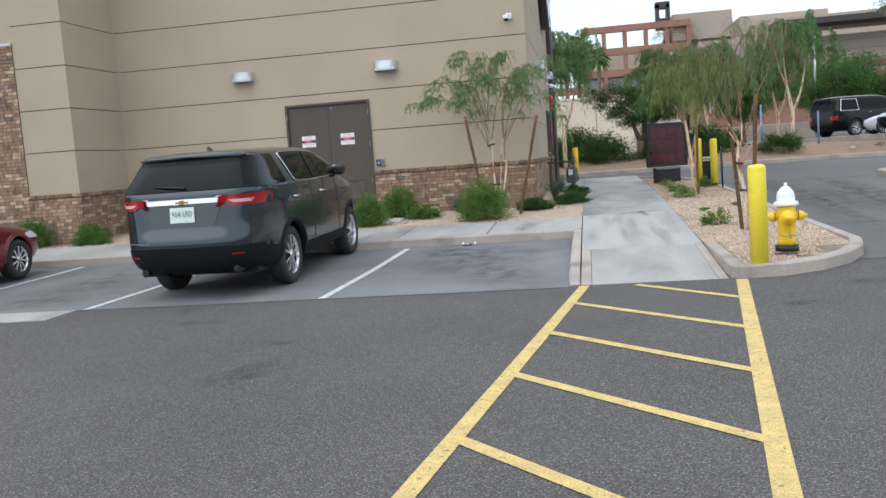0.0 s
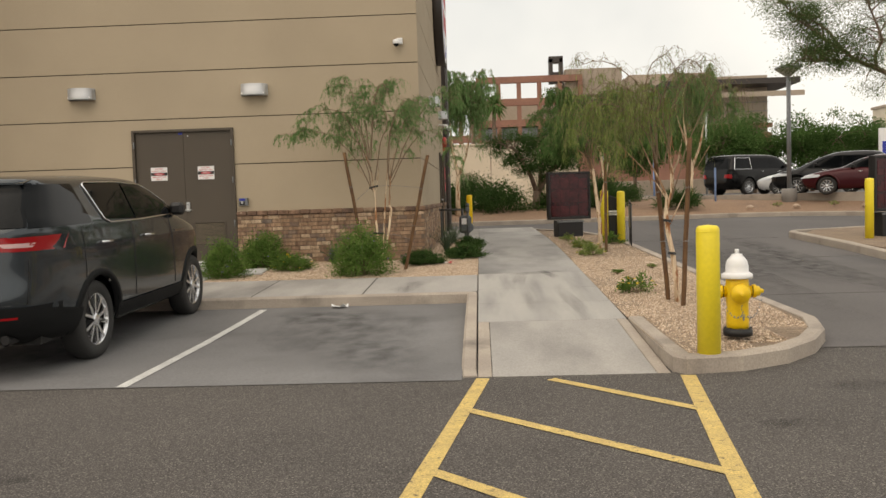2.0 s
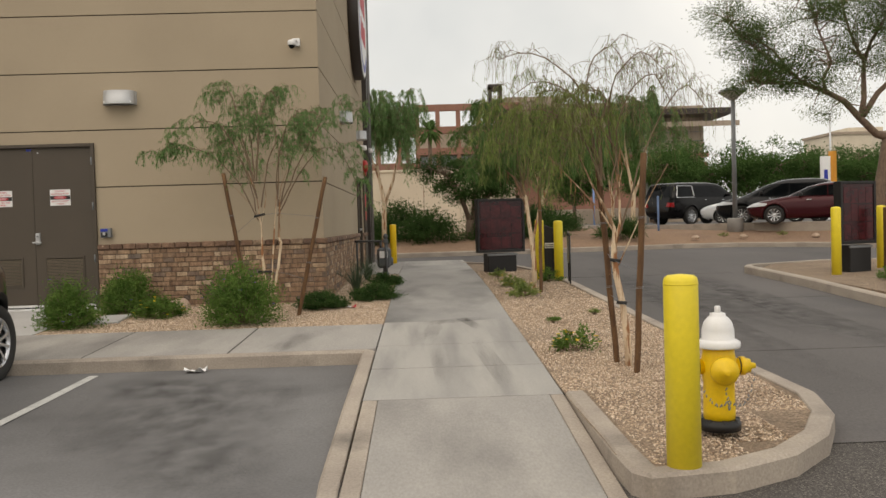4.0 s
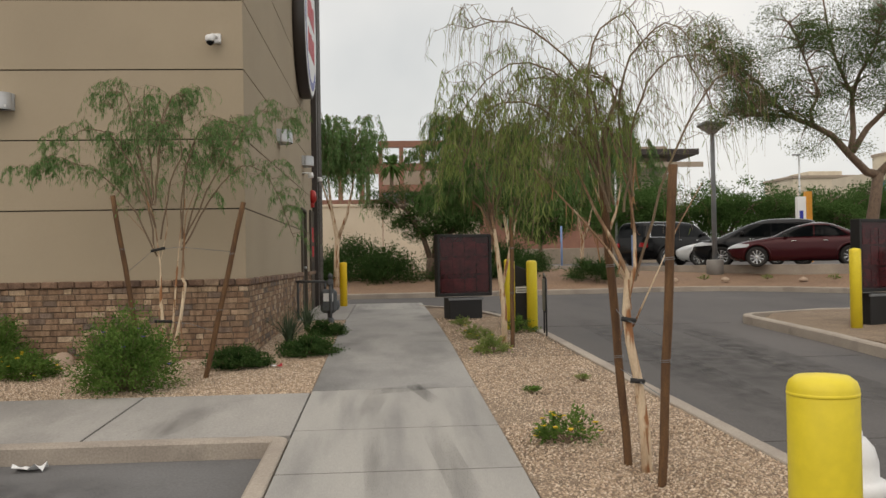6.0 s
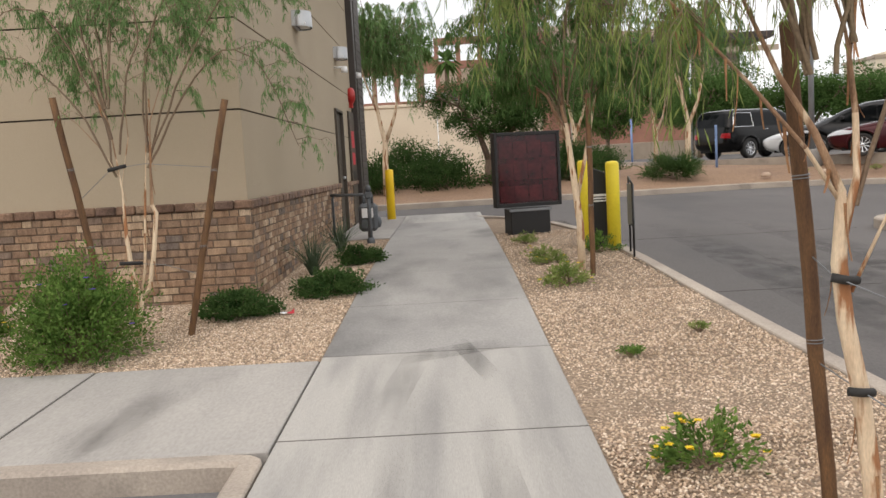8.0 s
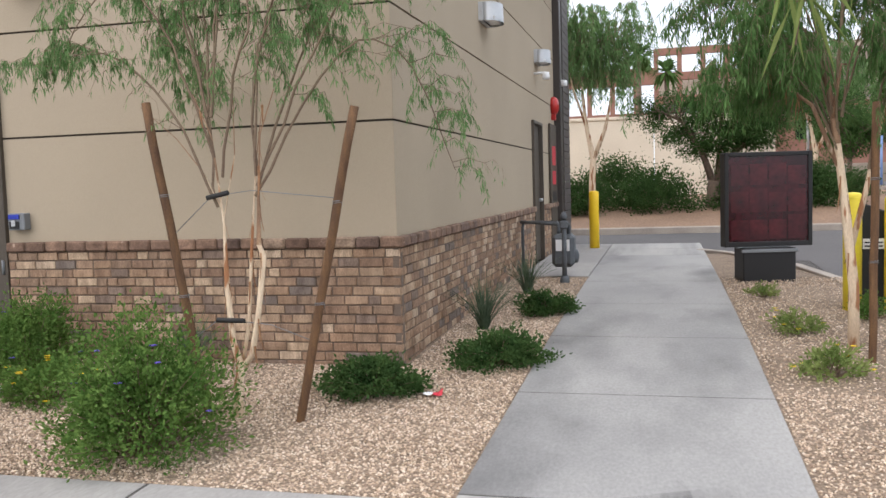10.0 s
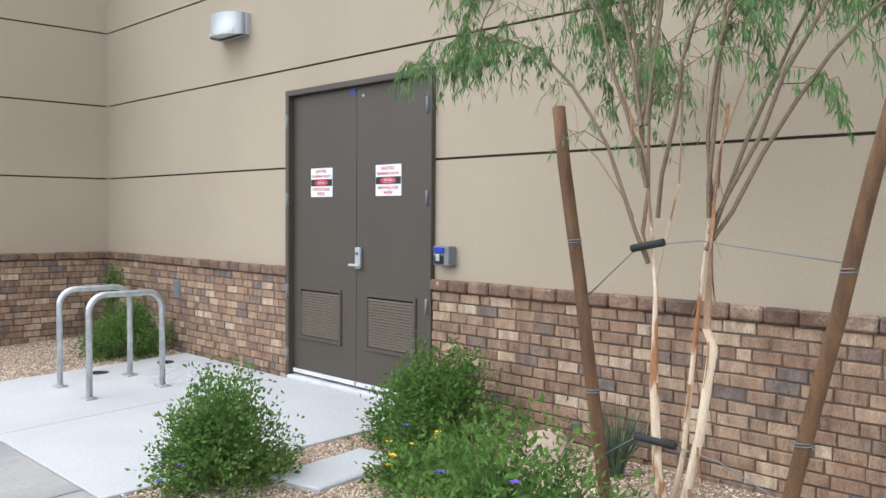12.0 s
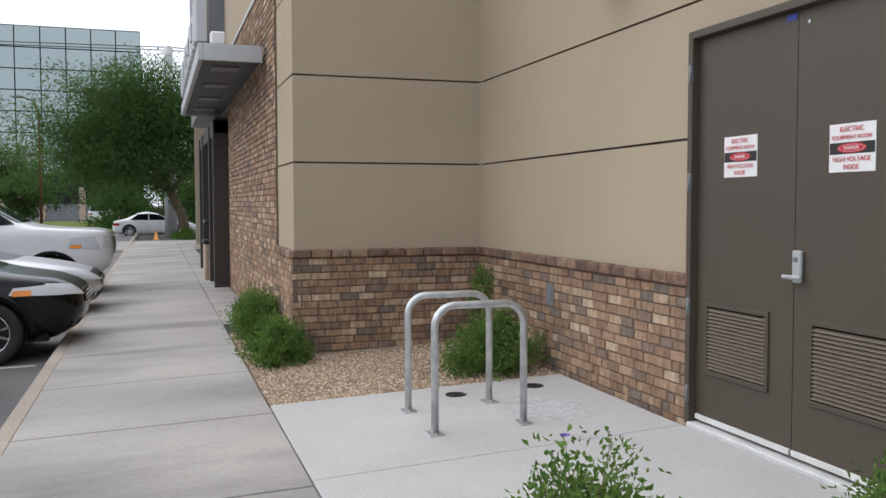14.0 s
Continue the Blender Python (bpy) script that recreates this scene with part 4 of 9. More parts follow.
wall_pack(-7.58, WS, 3.71, 0, "silver half-round wall lamp on stucco")
wall_pack(-4.28, WS, 3.68, 0, "silver half-round wall lamp on stucco")
wall_pack(WE, 22.6, 3.74, 90, "silver half-round wall lamp on the side wall")
wall_pack(WE, 27.0, 3.83, 90, "silver half-round wall lamp on the side wall")


def security_camera(x, y, z):
    ob = empty("security_camera", "small white wall security camera with dark dome", "security camera", pose(x, y, z))
    bm = bmesh.new()
    box(bm, -0.02, 0.09, -0.02, 0.03, -0.02, 0.10, 0.008)
    part("wall_plate", bm, WHITE, ob)
    bm = bmesh.new()
    tube(bm, [(0.04, 0, 0.05), (0, -0.1, 0.06), (-0.02, -0.13, 0.03)], 0.022, 10)
    part("arm", bm, WHITE, ob)
    bm = bmesh.new()
    lathe(bm, [(0.045, 0.05), (0.062, 0.03), (0.062, -0.02), (0.055, -0.03)], 20, (-0.02, -0.13, 0))
    part("housing", bm, WHITE, ob)
    bm = bmesh.new()
    lathe(bm, [(0.052, -0.028), (0.045, -0.055), (0.025, -0.075), (0.005, -0.082)], 20, (-0.02, -0.13, 0))
    part("dome", bm, TINTED, ob, "dark glass dome")


security_camera(-1.55, WS, 4.44)

# side wall: doors, horn, round sign, corner post


def side_door(y0, y1, z1, name, label, lab2):
    d = empty(name, label, "door", kind="structure")
    x = WE - 0.05
    bm = bmesh.new()
    for a, b, z0, zz in ((y0, y0 + 0.05, 0.45, z1), (y1 - 0.05, y1, 0.45, z1), (y0 + 0.05, y1 - 0.05, z1 - 0.05, z1)):
        box(bm, x - 0.09, x + 0.06, a, b, z0, zz, 0.004)
    part("door_frame", bm, DOORPAINT, d)
    bm = bmesh.new()
    box(bm, x - 0.05, x - 0.005, y0 + 0.053, y1 - 0.053, 0.5, z1 - 0.053)
    leaf = part("door_leaf", bm, DOORPAINT, d)
    bm = bmesh.new()
    lathe(bm, [(0.028, 0.0), (0.028, 0.05), (0.02, 0.06)], 12, (x - 0.004, y1 - 0.13, 1.5), "x")
    part("knob", bm, ALU, leaf, "satin metal knob")


side_door(SD0, SD1, 2.78, "door_2", "closed brown steel service door in the side wall", "")
bm = bmesh.new()
box(bm, WE - 0.02, WE + 0.02, 28.35, 29.2, 0.5, 2.85, 0.01)
cab = tagged(part("cabinet_door", bm, DOORPAINT), "flat brown metal cabinet door on the side wall", "cabinet door")
for y0, z0, z1, mt in ((28.5, 2.1, 2.45, SIGNRED), (28.5, 1.75, 2.0, SIGNRED), (28.5, 1.45, 1.62, BLACK)):
    bm = bmesh.new()
    box(bm, WE + 0.0205, WE + 0.024, y0, y0 + 0.5, z0, z1)
    part("notice_plate", bm, mt, cab, "red notice plate" if mt is SIGNRED else "black plate")
horn = empty("fire_horn", "red round fire alarm bell on the side wall", "alarm bell", pose(WE + 0.0, 28.95, 3.2))
bm = bmesh.new()
lathe(bm, [(0.16, -0.03), (0.17, 0.02), (0.15, 0.07), (0.09, 0.1), (0.03, 0.105)], 20, (0, 0, 0), "x")
part("gong", bm, RED, horn)
bm = bmesh.new()
box(bm, -0.03, 0.05, -0.07, 0.07, -0.26, -0.14, 0.01)
part("back_box", bm, RED, horn)
for k, (y, z) in enumerate(((26.75, 3.5), (29.45, 3.66))):
    bm = bmesh.new()
    lathe(bm, [(0.05, 0.06), (0.06, 0.0), (0.06, -0.05)], 12, (WE + 0.16, y, z))
    tube(bm, [(WE - 0.03, y, z + 0.05), (WE + 0.16, y, z + 0.05)], 0.02, 8)
    tagged(part("security_camera", bm, WHITE), "small pale camera on a wall arm", "security camera")


def round_sign():
    ob = empty("round_wall_sign", "large round wall sign with white face and red shapes", "wall sign", pose(WE + 0.0, 26.6, 6.62))
    bm = bmesh.new()
    lathe(bm, [(1.45, -0.03), (1.47, 0.02), (1.47, 0.2), (1.43, 0.215)], 48, (0, 0, 0), "x")
    part("can", bm, DARKBROWN, ob, "dark metal rim")
    bm = bmesh.new()
    lathe(bm, [(1.40, 0.2), (1.40, 0.222)], 48, (0, 0, 0), "x")
    face = part("face", bm, SIGNWHITE, ob, "white sign face")
    bm = bmesh.new()
    n = 30
    ring = []
    for k in range(n + 1):
        a = radians(120 + 200 * k / n)
        ring.append([bm.verts.new((0.226, r * math.cos(a), r * math.sin(a))) for r in (1.12, 1.3)])
    for a, b in zip(ring, ring[1:]):
        bm.faces.new((a[0], a[1], b[1], b[0]))
    part("arc", bm, BLUE, face, "dark blue arc")
    for z0, z1, y0, y1 in ((0.12, 0.62, -0.8, 0.85), (-0.6, -0.1, -0.75, 0.8)):
        for k in range(5):
            bm = bmesh.new()
            w = (y1 - y0) / 5
            box(bm, 0.2225, 0.228, y0 + k * w + 0.03, y0 + (k + 1) * w - 0.03, z0, z1 - 0.04 * (k % 2), 0.0015)
            part("bar", bm, SIGNRED, face, "red bar")


round_sign()
post = empty("corner_post", "dark brown metal corner post with plank siding at the wall's end", "corner post")
bm = bmesh.new()
box(bm, WE - 0.2, WE + 0.1, 29.31, 29.6, 0.4, TOP + 0.3, 0.01)
part("post", bm, DARKBROWN, post)
for k in range(58):
    bm = bmesh.new()
    z = 0.5 + k * 0.145
    box(bm, WE - 0.2, WE + 0.12, 29.62, 30.7, z, z + 0.138, 0.008)
    part("siding_board", bm, SIDING, post)

# ---- gas meter ----


def gas_meter():
    ob = empty("gas_meter", "grey gas meter with steel pipes by the side wall", "gas meter")
    bm = bmesh.new()
    tube(bm, [(-1.1, 24.62, 0.48), (-1.1, 24.62, 1.18), (-1.08, 24.6, 1.25), (-0.5, 23.76, 1.25)], 0.021, 10)
    part("inlet_pipe", bm, METERGREY, ob)
    bm = bmesh.new()
    tube(bm, [(-0.42, 23.65, 0.45), (-0.42, 23.65, 1.38)], 0.03, 12)
    part("riser", bm, METERGREY, ob)
    bm = bmesh.new()
    lathe(bm, [(0.06, 0.44), (0.06, 0.56), (0.045, 0.6)], 14, (-0.42, 23.65, 0))
    part("foot", bm, METERGREY, ob)
    bm = bmesh.new()
    box(bm, -0.47, -0.37, 23.6, 23.7, 1.2, 1.3, 0.015)
    lathe(bm, [(0.045, 1.32), (0.05, 1.36), (0.02, 1.41)], 12, (-0.42, 23.65, 0))
    part("valve", bm, METERGREY, ob, "steel valve")
    bm = bmesh.new()
    box(bm, -0.64, -0.34, 24.1, 24.4, 0.66, 1.1, 0.05)
    part("meter_body", bm, METERGREY, ob)
    bm = bmesh.new()
    box(bm, -0.58, -0.4, 24.08, 24.1005, 0.88, 1.03, 0.002)
    part("dial_window", bm, SIGNWHITE, ob, "white dial window")
    bm = bmesh.new()
    tube(bm, [(-0.42, 23.7, 1.25), (-0.42, 24.05, 1.25), (-0.42, 24.2, 1.22), (-0.42, 24.2, 1.08)], 0.024, 10)
    tube(bm, [(-0.56, 24.3, 1.08), (-0.56, 24.3, 1.2), (-0.6, 24.5, 1.24), (-1.15, 24.8, 1.24)], 0.024, 10)
    part("outlet_pipe", bm, METERGREY, ob)
    bm = bmesh.new()
    lathe(bm, [(0.09, -0.05), (0.1, 0.0), (0.09, 0.05), (0.03, 0.07)], 14, (-0.36, 24.25, 0.8), "x")
    part("regulator", bm, METERGREY, ob)
    bm = bmesh.new()
    tube(bm, [(-0.49, 24.25, 0.45), (-0.49, 24.25, 0.68)], 0.03, 8)
    part("stand", bm, METERGREY, ob)


gas_meter()

# ---- bike rack ----


def bike_hoop(x, y):
    ob = empty("bike_rack", "galvanised steel hoop bike rack bolted to the pad", "bike rack", pose(x, y, walk_z(y)), "steel bike hoops")
    top, d, r = 0.86, 0.64, 0.14
    pts = [(0, 0, 0), (0, 0, top - r)] + [(0, r - r * math.cos(a), top - r + r * math.sin(a)) for a in (radians(k * 15) for k in range(1, 7))]
    pts += [(0, d - r + r * math.sin(a), top - r + r * math.cos(a)) for a in (radians(k * 15) for k in range(0, 7))] + [(0, d, 0.015)]
    bm = bmesh.new()
    tube(bm, pts, 0.026, 14)
    part("hoop", bm, STEEL, ob)
    for yy in (0, d):
        bm = bmesh.new()
        dz = walk_z(y + yy) - walk_z(y)
        box(bm, -0.065, 0.065, yy - 0.05, yy + 0.05, dz - 0.002, dz + 0.012, 0.003)
        foot = part("foot_plate", bm, STEEL, ob)
        for sx in (-1, 1):
            bm = bmesh.new()
            lathe(bm, [(0.009, dz + 0.011), (0.009, dz + 0.022)], 6, (sx * 0.048, yy, 0))
            part("bolt", bm, STEEL, foot)
    return ob


bike_hoop(-7.15, 17.33)
bike_hoop(-7.83, 17.34)
for x, y in ((-8.17, 17.83), (-8.17, 18.5)):
    bm = bmesh.new()
    lathe(bm, [(0.085, -0.01), (0.085, 0.006), (0.07, 0.007), (0.07, 0.003), (0.02, 0.003), (0.02, 0.008), (0.005, 0.009)], 20, (x, y, walk_z(y)))
    tagged(part("floor_cap", bm, BLACK), "black round drain cap flush in the pad", "drain cap")

# ---- menu boards, order post, stand ----


def menu_board(x, y, z, turn, w, h0, h1, label):
    ob = empty("menu_board", label, "menu board", pose(x, y, z, 0, 0, turn), "drive-through menu boards")
    bm = bmesh.new()
    box(bm, -w * 0.30, w * 0.30, -0.12, 0.22, -0.1, h0 - 0.02, 0.012)
    part("pedestal", bm, BLACK, ob)
    bm = bmesh.new()
    box(bm, -w * 0.32, w * 0.32, -0.14, -0.1, h0 - 0.07, h0 - 0.03, 0.004)
    part("shelf", bm, GREYPAINT, ob)
    bm = bmesh.new()
    for q in ((-w / 2, -w / 2 + 0.05, h0, h1), (w / 2 - 0.05, w / 2, h0, h1), (-w / 2 + 0.05, w / 2 - 0.05, h0, h0 + 0.06), (-w / 2 + 0.05, w / 2 - 0.05, h1 - 0.05, h1)):
        box(bm, q[0], q[1], -0.09, 0.09, q[2], q[3], 0.006)
    box(bm, -w / 2 + 0.04, w / 2 - 0.04, 0.0, 0.08, h0 + 0.03, h1 - 0.03)
    part("frame", bm, BLACK, ob)
    bm = bmesh.new()
    box(bm, -w / 2 + 0.05, w / 2 - 0.05, -0.07, -0.06, h0 + 0.06, h1 - 0.05)
    face = part("face", bm, MENUFACE, ob, "dark red glossy menu face")
    rng = random.Random(int(x * 10))
    iw = w - 0.14
    for c in range(4):
        for r in range(3):
            bm = bmesh.new()
            xa, za = -iw / 2 + c * iw / 4 + 0.01, h0 + 0.09 + r * (h1 - h0 - 0.16) / 3
            box(bm, xa, xa + iw / 4 - 0.02, -0.0745, -0.0705, za, za + (h1 - h0 - 0.16) / 3 - 0.02 - rng.uniform(0, 0.08))
            part("panel", bm, MENUPANEL, face)
    return ob


menu_board(2.02, 23.8, 0.5, 14, 1.06, 0.44, 1.58, "black drive-through menu board with dark red panels on a pedestal")
menu_board(8.35, 21.1, 0.44, 20, 0.85, 0.55, 1.7, "black drive-through menu board with dark panels on the island")
bm = bmesh.new()
box(bm, -0.06, 0.06, -0.06, 0.06, -0.1, 1.2, 0.012)
ip = tagged(part("post", bm, STAKE), "rusty brown square post beside the island menu board", "post")
ip.matrix_basis = pose(8.85, 20.9, 0.45)
op = empty("order_post", "black order speaker post with a white label between bollards", "order post", pose(2.76, 21.75, 0.44))
bm = bmesh.new()
vs = [(-0.12, -0.09, 0), (0.12, -0.09, 0), (0.12, 0.09, 0), (-0.12, 0.09, 0), (-0.12, -0.09, 1.08), (0.12, -0.09, 0.98), (0.12, 0.09, 0.98), (-0.12, 0.09, 1.08)]
vv = [bm.verts.new(p) for p in vs]
for f in ((3, 2, 1, 0), (4, 5, 6, 7), (0, 1, 5, 4), (1, 2, 6, 5), (2, 3, 7, 6), (3, 0, 4, 7)):
    bm.faces.new([vv[i] for i in f])
bmesh.ops.bevel(bm, geom=bm.edges[:], offset=0.01, segments=1, affect="EDGES")
part("body", bm, BLACK, op)
bm = bmesh.new()
box(bm, -0.09, 0.1, -0.096, -0.0905, 0.62, 0.72)
lab = part("label", bm, SIGNWHITE, op, "white label with dark lines")
for k in range(2):
    bm = bmesh.new()
    box(bm, -0.075, 0.085, -0.0985, -0.0965, 0.64 + 0.035 * k, 0.655 + 0.035 * k)
    part("text_bar", bm, BLACK, lab)
st = empty("sign_stand", "thin black metal sign stand on the gravel", "sign stand", pose(2.95, 20.5, 0.44))
for (a, b) in (((0, 0, 0), (0, 0, 0.86)), ((0.04, 0.4, 0), (0.04, 0.4, 0.94)), ((0, 0, 0.86), (0.04, 0.4, 0.94)), ((0, 0, 0.36), (0.04, 0.4, 0.4))):
    bm = bmesh.new()
    tube(bm, [a, b], 0.013, 6)
    part("rod", bm, BLACK, st)
bm = bmesh.new()
box(bm, 0.012, 0.022, 0.02, 0.38, 0.37, 0.86)
part("mesh_panel", bm, GREYPAINT, st)

# ---- plants ----


def leaf_mesh(name, places, mat, parent, length, width, seed, droop=0.3, label="", spread=1.0):
    """Many small folded leaves in one mesh. places: (point, outward direction)."""
    rng = np.random.default_rng(seed)
    n = len(places)
    p = np.array([q[0] for q in places], float)
    d = np.array([q[1] for q in places], float)
    d = d / (np.linalg.norm(d, axis=1, keepdims=True) + 1e-9) + rng.normal(0, 0.45 * spread, (n, 3))
    d[:, 2] -= droop
    d /= np.linalg.norm(d, axis=1, keepdims=True) + 1e-9
    side = np.cross(d, rng.normal(0, 1, (n, 3)))
    side /= np.linalg.norm(side, axis=1, keepdims=True) + 1e-9
    up = np.cross(side, d)
    ln = length * rng.uniform(0.6, 1.3, (n, 1))
    wd = width * rng.uniform(0.7, 1.3, (n, 1))
    mid = p + d * ln * 0.45 + up * wd * 0.3
    tip = p + d * ln
    tip[:, 2:3] -= ln * droop * 0.25
    v = np.stack([p, mid + side * wd / 2, tip, mid - side * wd / 2], axis=1).reshape(-1, 3)
    me = bpy.data.meshes.new(name)
    me.vertices.add(4 * n)
    me.vertices.foreach_set("co", v.ravel())
    idx = np.arange(4 * n).reshape(n, 4)
    tri = np.stack([idx[:, [0, 1, 2]], idx[:, [0, 2, 3]]], axis=1).reshape(-1)
    me.loops.add(len(tri))
    me.loops.foreach_set("vertex_index", tri)
    me.polygons.add(2 * n)
    me.polygons.foreach_set("loop_start", np.arange(0, 6 * n, 3))
    me.polygons.foreach_set("loop_total", np.full(2 * n, 3))
    me.materials.append(mat)
    me.update()
    ob = new(name, me)
    ob.parent = parent
    return tagged(ob, label)


def shrub(x, y, r, h, seed, label, mat=None, n=2600, leaf=(0.036, 0.017), flowers=None, z=None, tall=0, group="", squash=1.0):
    """A rounded shrub of many stems with leaves along their outer halves."""
    mat = mat or LEAF_SHRUB
    z = walk_z(y) - 0.02 if z is None else z
    rng = random.Random(seed)
    ob = empty("shrub", label, "shrub", pose(x, y, z), group)
    bm = bmesh.new()
    places, tips = [], []
    n = int(n * (1.7 if leaf[0] < 0.04 else 1.0))
    stems = max(30, int(n / 60))
    per = n // stems
    for s in range(stems):
        a = rng.uniform(0, 2 * math.pi)
        e = math.asin(rng.uniform(0.05, 1.0) ** 0.8)
        k = rng.uniform(0.78, 1.1) * (1 + 0.22 * noise.noise((math.cos(a) * 1.5 + seed, math.sin(a) * 1.5, e)))
        if s < tall:
            e, k = radians(rng.uniform(60, 85)), rng.uniform(1.1, 1.3)
        tip = Vector((r * k * math.cos(e) * math.cos(a), squash * r * k * math.cos(e) * math.sin(a), max(0.06, h * k * math.sin(e))))
        mid = Vector((tip.x * 0.45, tip.y * 0.45, tip.z * 0.6))
        root = Vector((rng.uniform(-0.12, 0.12) * r, rng.uniform(-0.12, 0.12) * r, 0.0))
        if s % 2 == 0:
            tube(bm, [root, mid, tip], [0.006, 0.004, 0.0015], 4, cap=False)
        tips.append(tip)
        for j in range(per):
            t = rng.uniform(0.3, 1.0) ** 0.6
            c = (root.lerp(mid, t * 2) if t < 0.5 else mid.lerp(tip, t * 2 - 1))
            c = c + Vector((rng.gauss(0, 0.1 * r), rng.gauss(0, 0.1 * r), rng.gauss(0, 0.07 * h)))
            c.z = max(c.z, 0.02)
            places.append((c, (tip - mid).normalized() + Vector((0, 0, 0.35))))
    part("stem_tangle", bm, TWIG, ob)
    leaf_mesh("foliage", places, mat, ob, leaf[0], leaf[1], seed, 0.1, spread=1.5)
    if flowers:
        fm, count = flowers
        for i in range(count):
            t = rng.choice(tips) * rng.uniform(0.95, 1.1)
            bm = bmesh.new()
            for k in range(5):
                a = 2 * math.pi * k / 5
                c = t + Vector((0.014 * math.cos(a), 0.014 * math.sin(a), 0.006))
                vs = [bm.verts.new(q) for q in (t, c + Vector((-0.009 * math.sin(a), 0.009 * math.cos(a), 0.004)), c + Vector((0.012 * math.cos(a), 0.012 * math.sin(a), 0.0)), c + Vector((0.009 * math.sin(a), -0.009 * math.cos(a), 0.004)))]
                bm.faces.new(vs)
            part("flower", bm, fm, ob, "small bright flower")
    return ob


shrub(-2.08, 16.85, 0.56, 0.74, 1, "dense bright green rounded shrub with a few purple flowers on gravel", n=7500, tall=6, flowers=(PETAL_P, 8))
shrub(-4.42, 17.02, 0.44, 0.58, 2, "upright bright green shrub beside the pad", n=5500, tall=8, flowers=(PETAL_P, 4))
shrub(-4.08, 18.38, 0.5, 0.58, 3, "bright green shrub against the brick beside the door", n=6500, tall=7, flowers=(PETAL_P, 5))
shrub(-3.45, 17.75, 0.38, 0.3, 4, "low green plant with yellow flowers on gravel", n=2200, flowers=(PETAL_Y, 22))
shrub(-1.16, 18.2, 0.42, 0.25, 5, "low dark green spreading shrub at the corner", LEAF_DARK, 3200, (0.035, 0.02))
shrub(-0.42, 19.1, 0.43, 0.26, 6, "low dark green spreading shrub beside the walkway", LEAF_DARK, 3200, (0.035, 0.02))
shrub(-0.36, 21.25, 0.34, 0.24, 7, "low dark green spreading shrub beside the walkway", LEAF_DARK, 1900, (0.035, 0.02))
shrub(-8.95, 18.42, 0.46, 0.5, 8, "bright green shrub in the recess beside the bike racks", n=4800, tall=4)
shrub(-9.75, 18.62, 0.22, 0.7, 18, "slender tall green plant against the brick", n=900, tall=16, leaf=(0.05, 0.018))
shrub(-10.35, 16.72, 0.42, 0.44, 9, "bright green shrub before the brick pier", n=4000, squash=0.8)
shrub(-11.75, 16.72, 0.5, 0.58, 10, "bright green shrub at the brick front", n=4500, squash=0.75)
shrub(-13.1, 16.75, 0.4, 0.5, 19, "bright green shrub at the brick front", n=3000, squash=0.6)
shrub(1.92, 14.13, 0.24, 0.27, 11, "small sparse green plant with yellow flowers on gravel", n=700, leaf=(0.045, 0.018), flowers=(PETAL_Y, 26), z=bed_z(14.13))
shrub(1.94, 18.95, 0.27, 0.22, 12, "low olive plant with yellow flowers on gravel", LEAF_WILLOW2, 900, (0.045, 0.018), flowers=(PETAL_Y, 8), z=bed_z(18.9))
shrub(1.9, 20.45, 0.24, 0.2, 13, "low olive plant with yellow flowers on gravel", LEAF_WILLOW2, 700, (0.045, 0.018), flowers=(PETAL_Y, 8), z=bed_z(20.4))
shrub(1.85, 22.4, 0.2, 0.15, 14, "small olive tuft on gravel", LEAF_WILLOW2, 350, (0.045, 0.018), z=bed_z(22.4))
shrub(2.65, 21.1, 0.26, 0.25, 15, "small green plant at the order post", n=600, z=bed_z(21.1))
shrub(1.98, 16.1, 0.09, 0.06, 16, "tiny green weed on gravel", n=160, leaf=(0.03, 0.012), z=bed_z(16.1))
shrub(2.62, 16.7, 0.1, 0.08, 17, "tiny olive weed on gravel", LEAF_WILLOW2, 120, (0.03, 0.01), z=bed_z(16.7))
shrub(8.0, 19.3, 0.22, 0.25, 21, "small green plant on the lane island", n=500, z=0.42)


def blades(x, y, h, n, seed, label):
    """A tuft of long arching blades."""
    rng = random.Random(seed)
    ob = empty("spiky_plant", label, "spiky plant", pose(x, y, walk_z(y) - 0.02), "spiky blue-green plants")
    bm = bmesh.new()
    for i in range(n):
        a, lean = rng.uniform(0, 2 * math.pi), rng.uniform(0.1, 1.0)
        out = Vector((math.cos(a), math.sin(a), 0))
        side = Vector((-math.sin(a), math.cos(a), 0)) * 0.008
        prev = None
        hh = h * rng.uniform(0.6, 1.05)
        for k in range(5):
            t = k / 4
            c = out * (0.03 + hh * 0.75 * lean * t ** 1.4) + Vector((0, 0, hh * (t - 0.38 * lean * t * t)))
            w = 1 - 0.9 * t
            row = [bm.verts.new(c - side * w), bm.verts.new(c + side * w + Vector((0, 0, 0.003)))]
            if prev:
                bm.faces.new((prev[0], prev[1], row[1], row[0]))
            prev = row
    part("blade_tuft", bm, LEAF_SPIKY, ob)


blades(-2.85, 18.66, 0.55, 90, 31, "spiky blue-green grass-like plant against the brick")
blades(-0.82, 20.42, 0.62, 130, 32, "spiky blue-green grass-like plant by the side wall")
blades(-0.76, 22.7, 0.6, 110, 33, "spiky blue-green grass-like plant by the side wall")


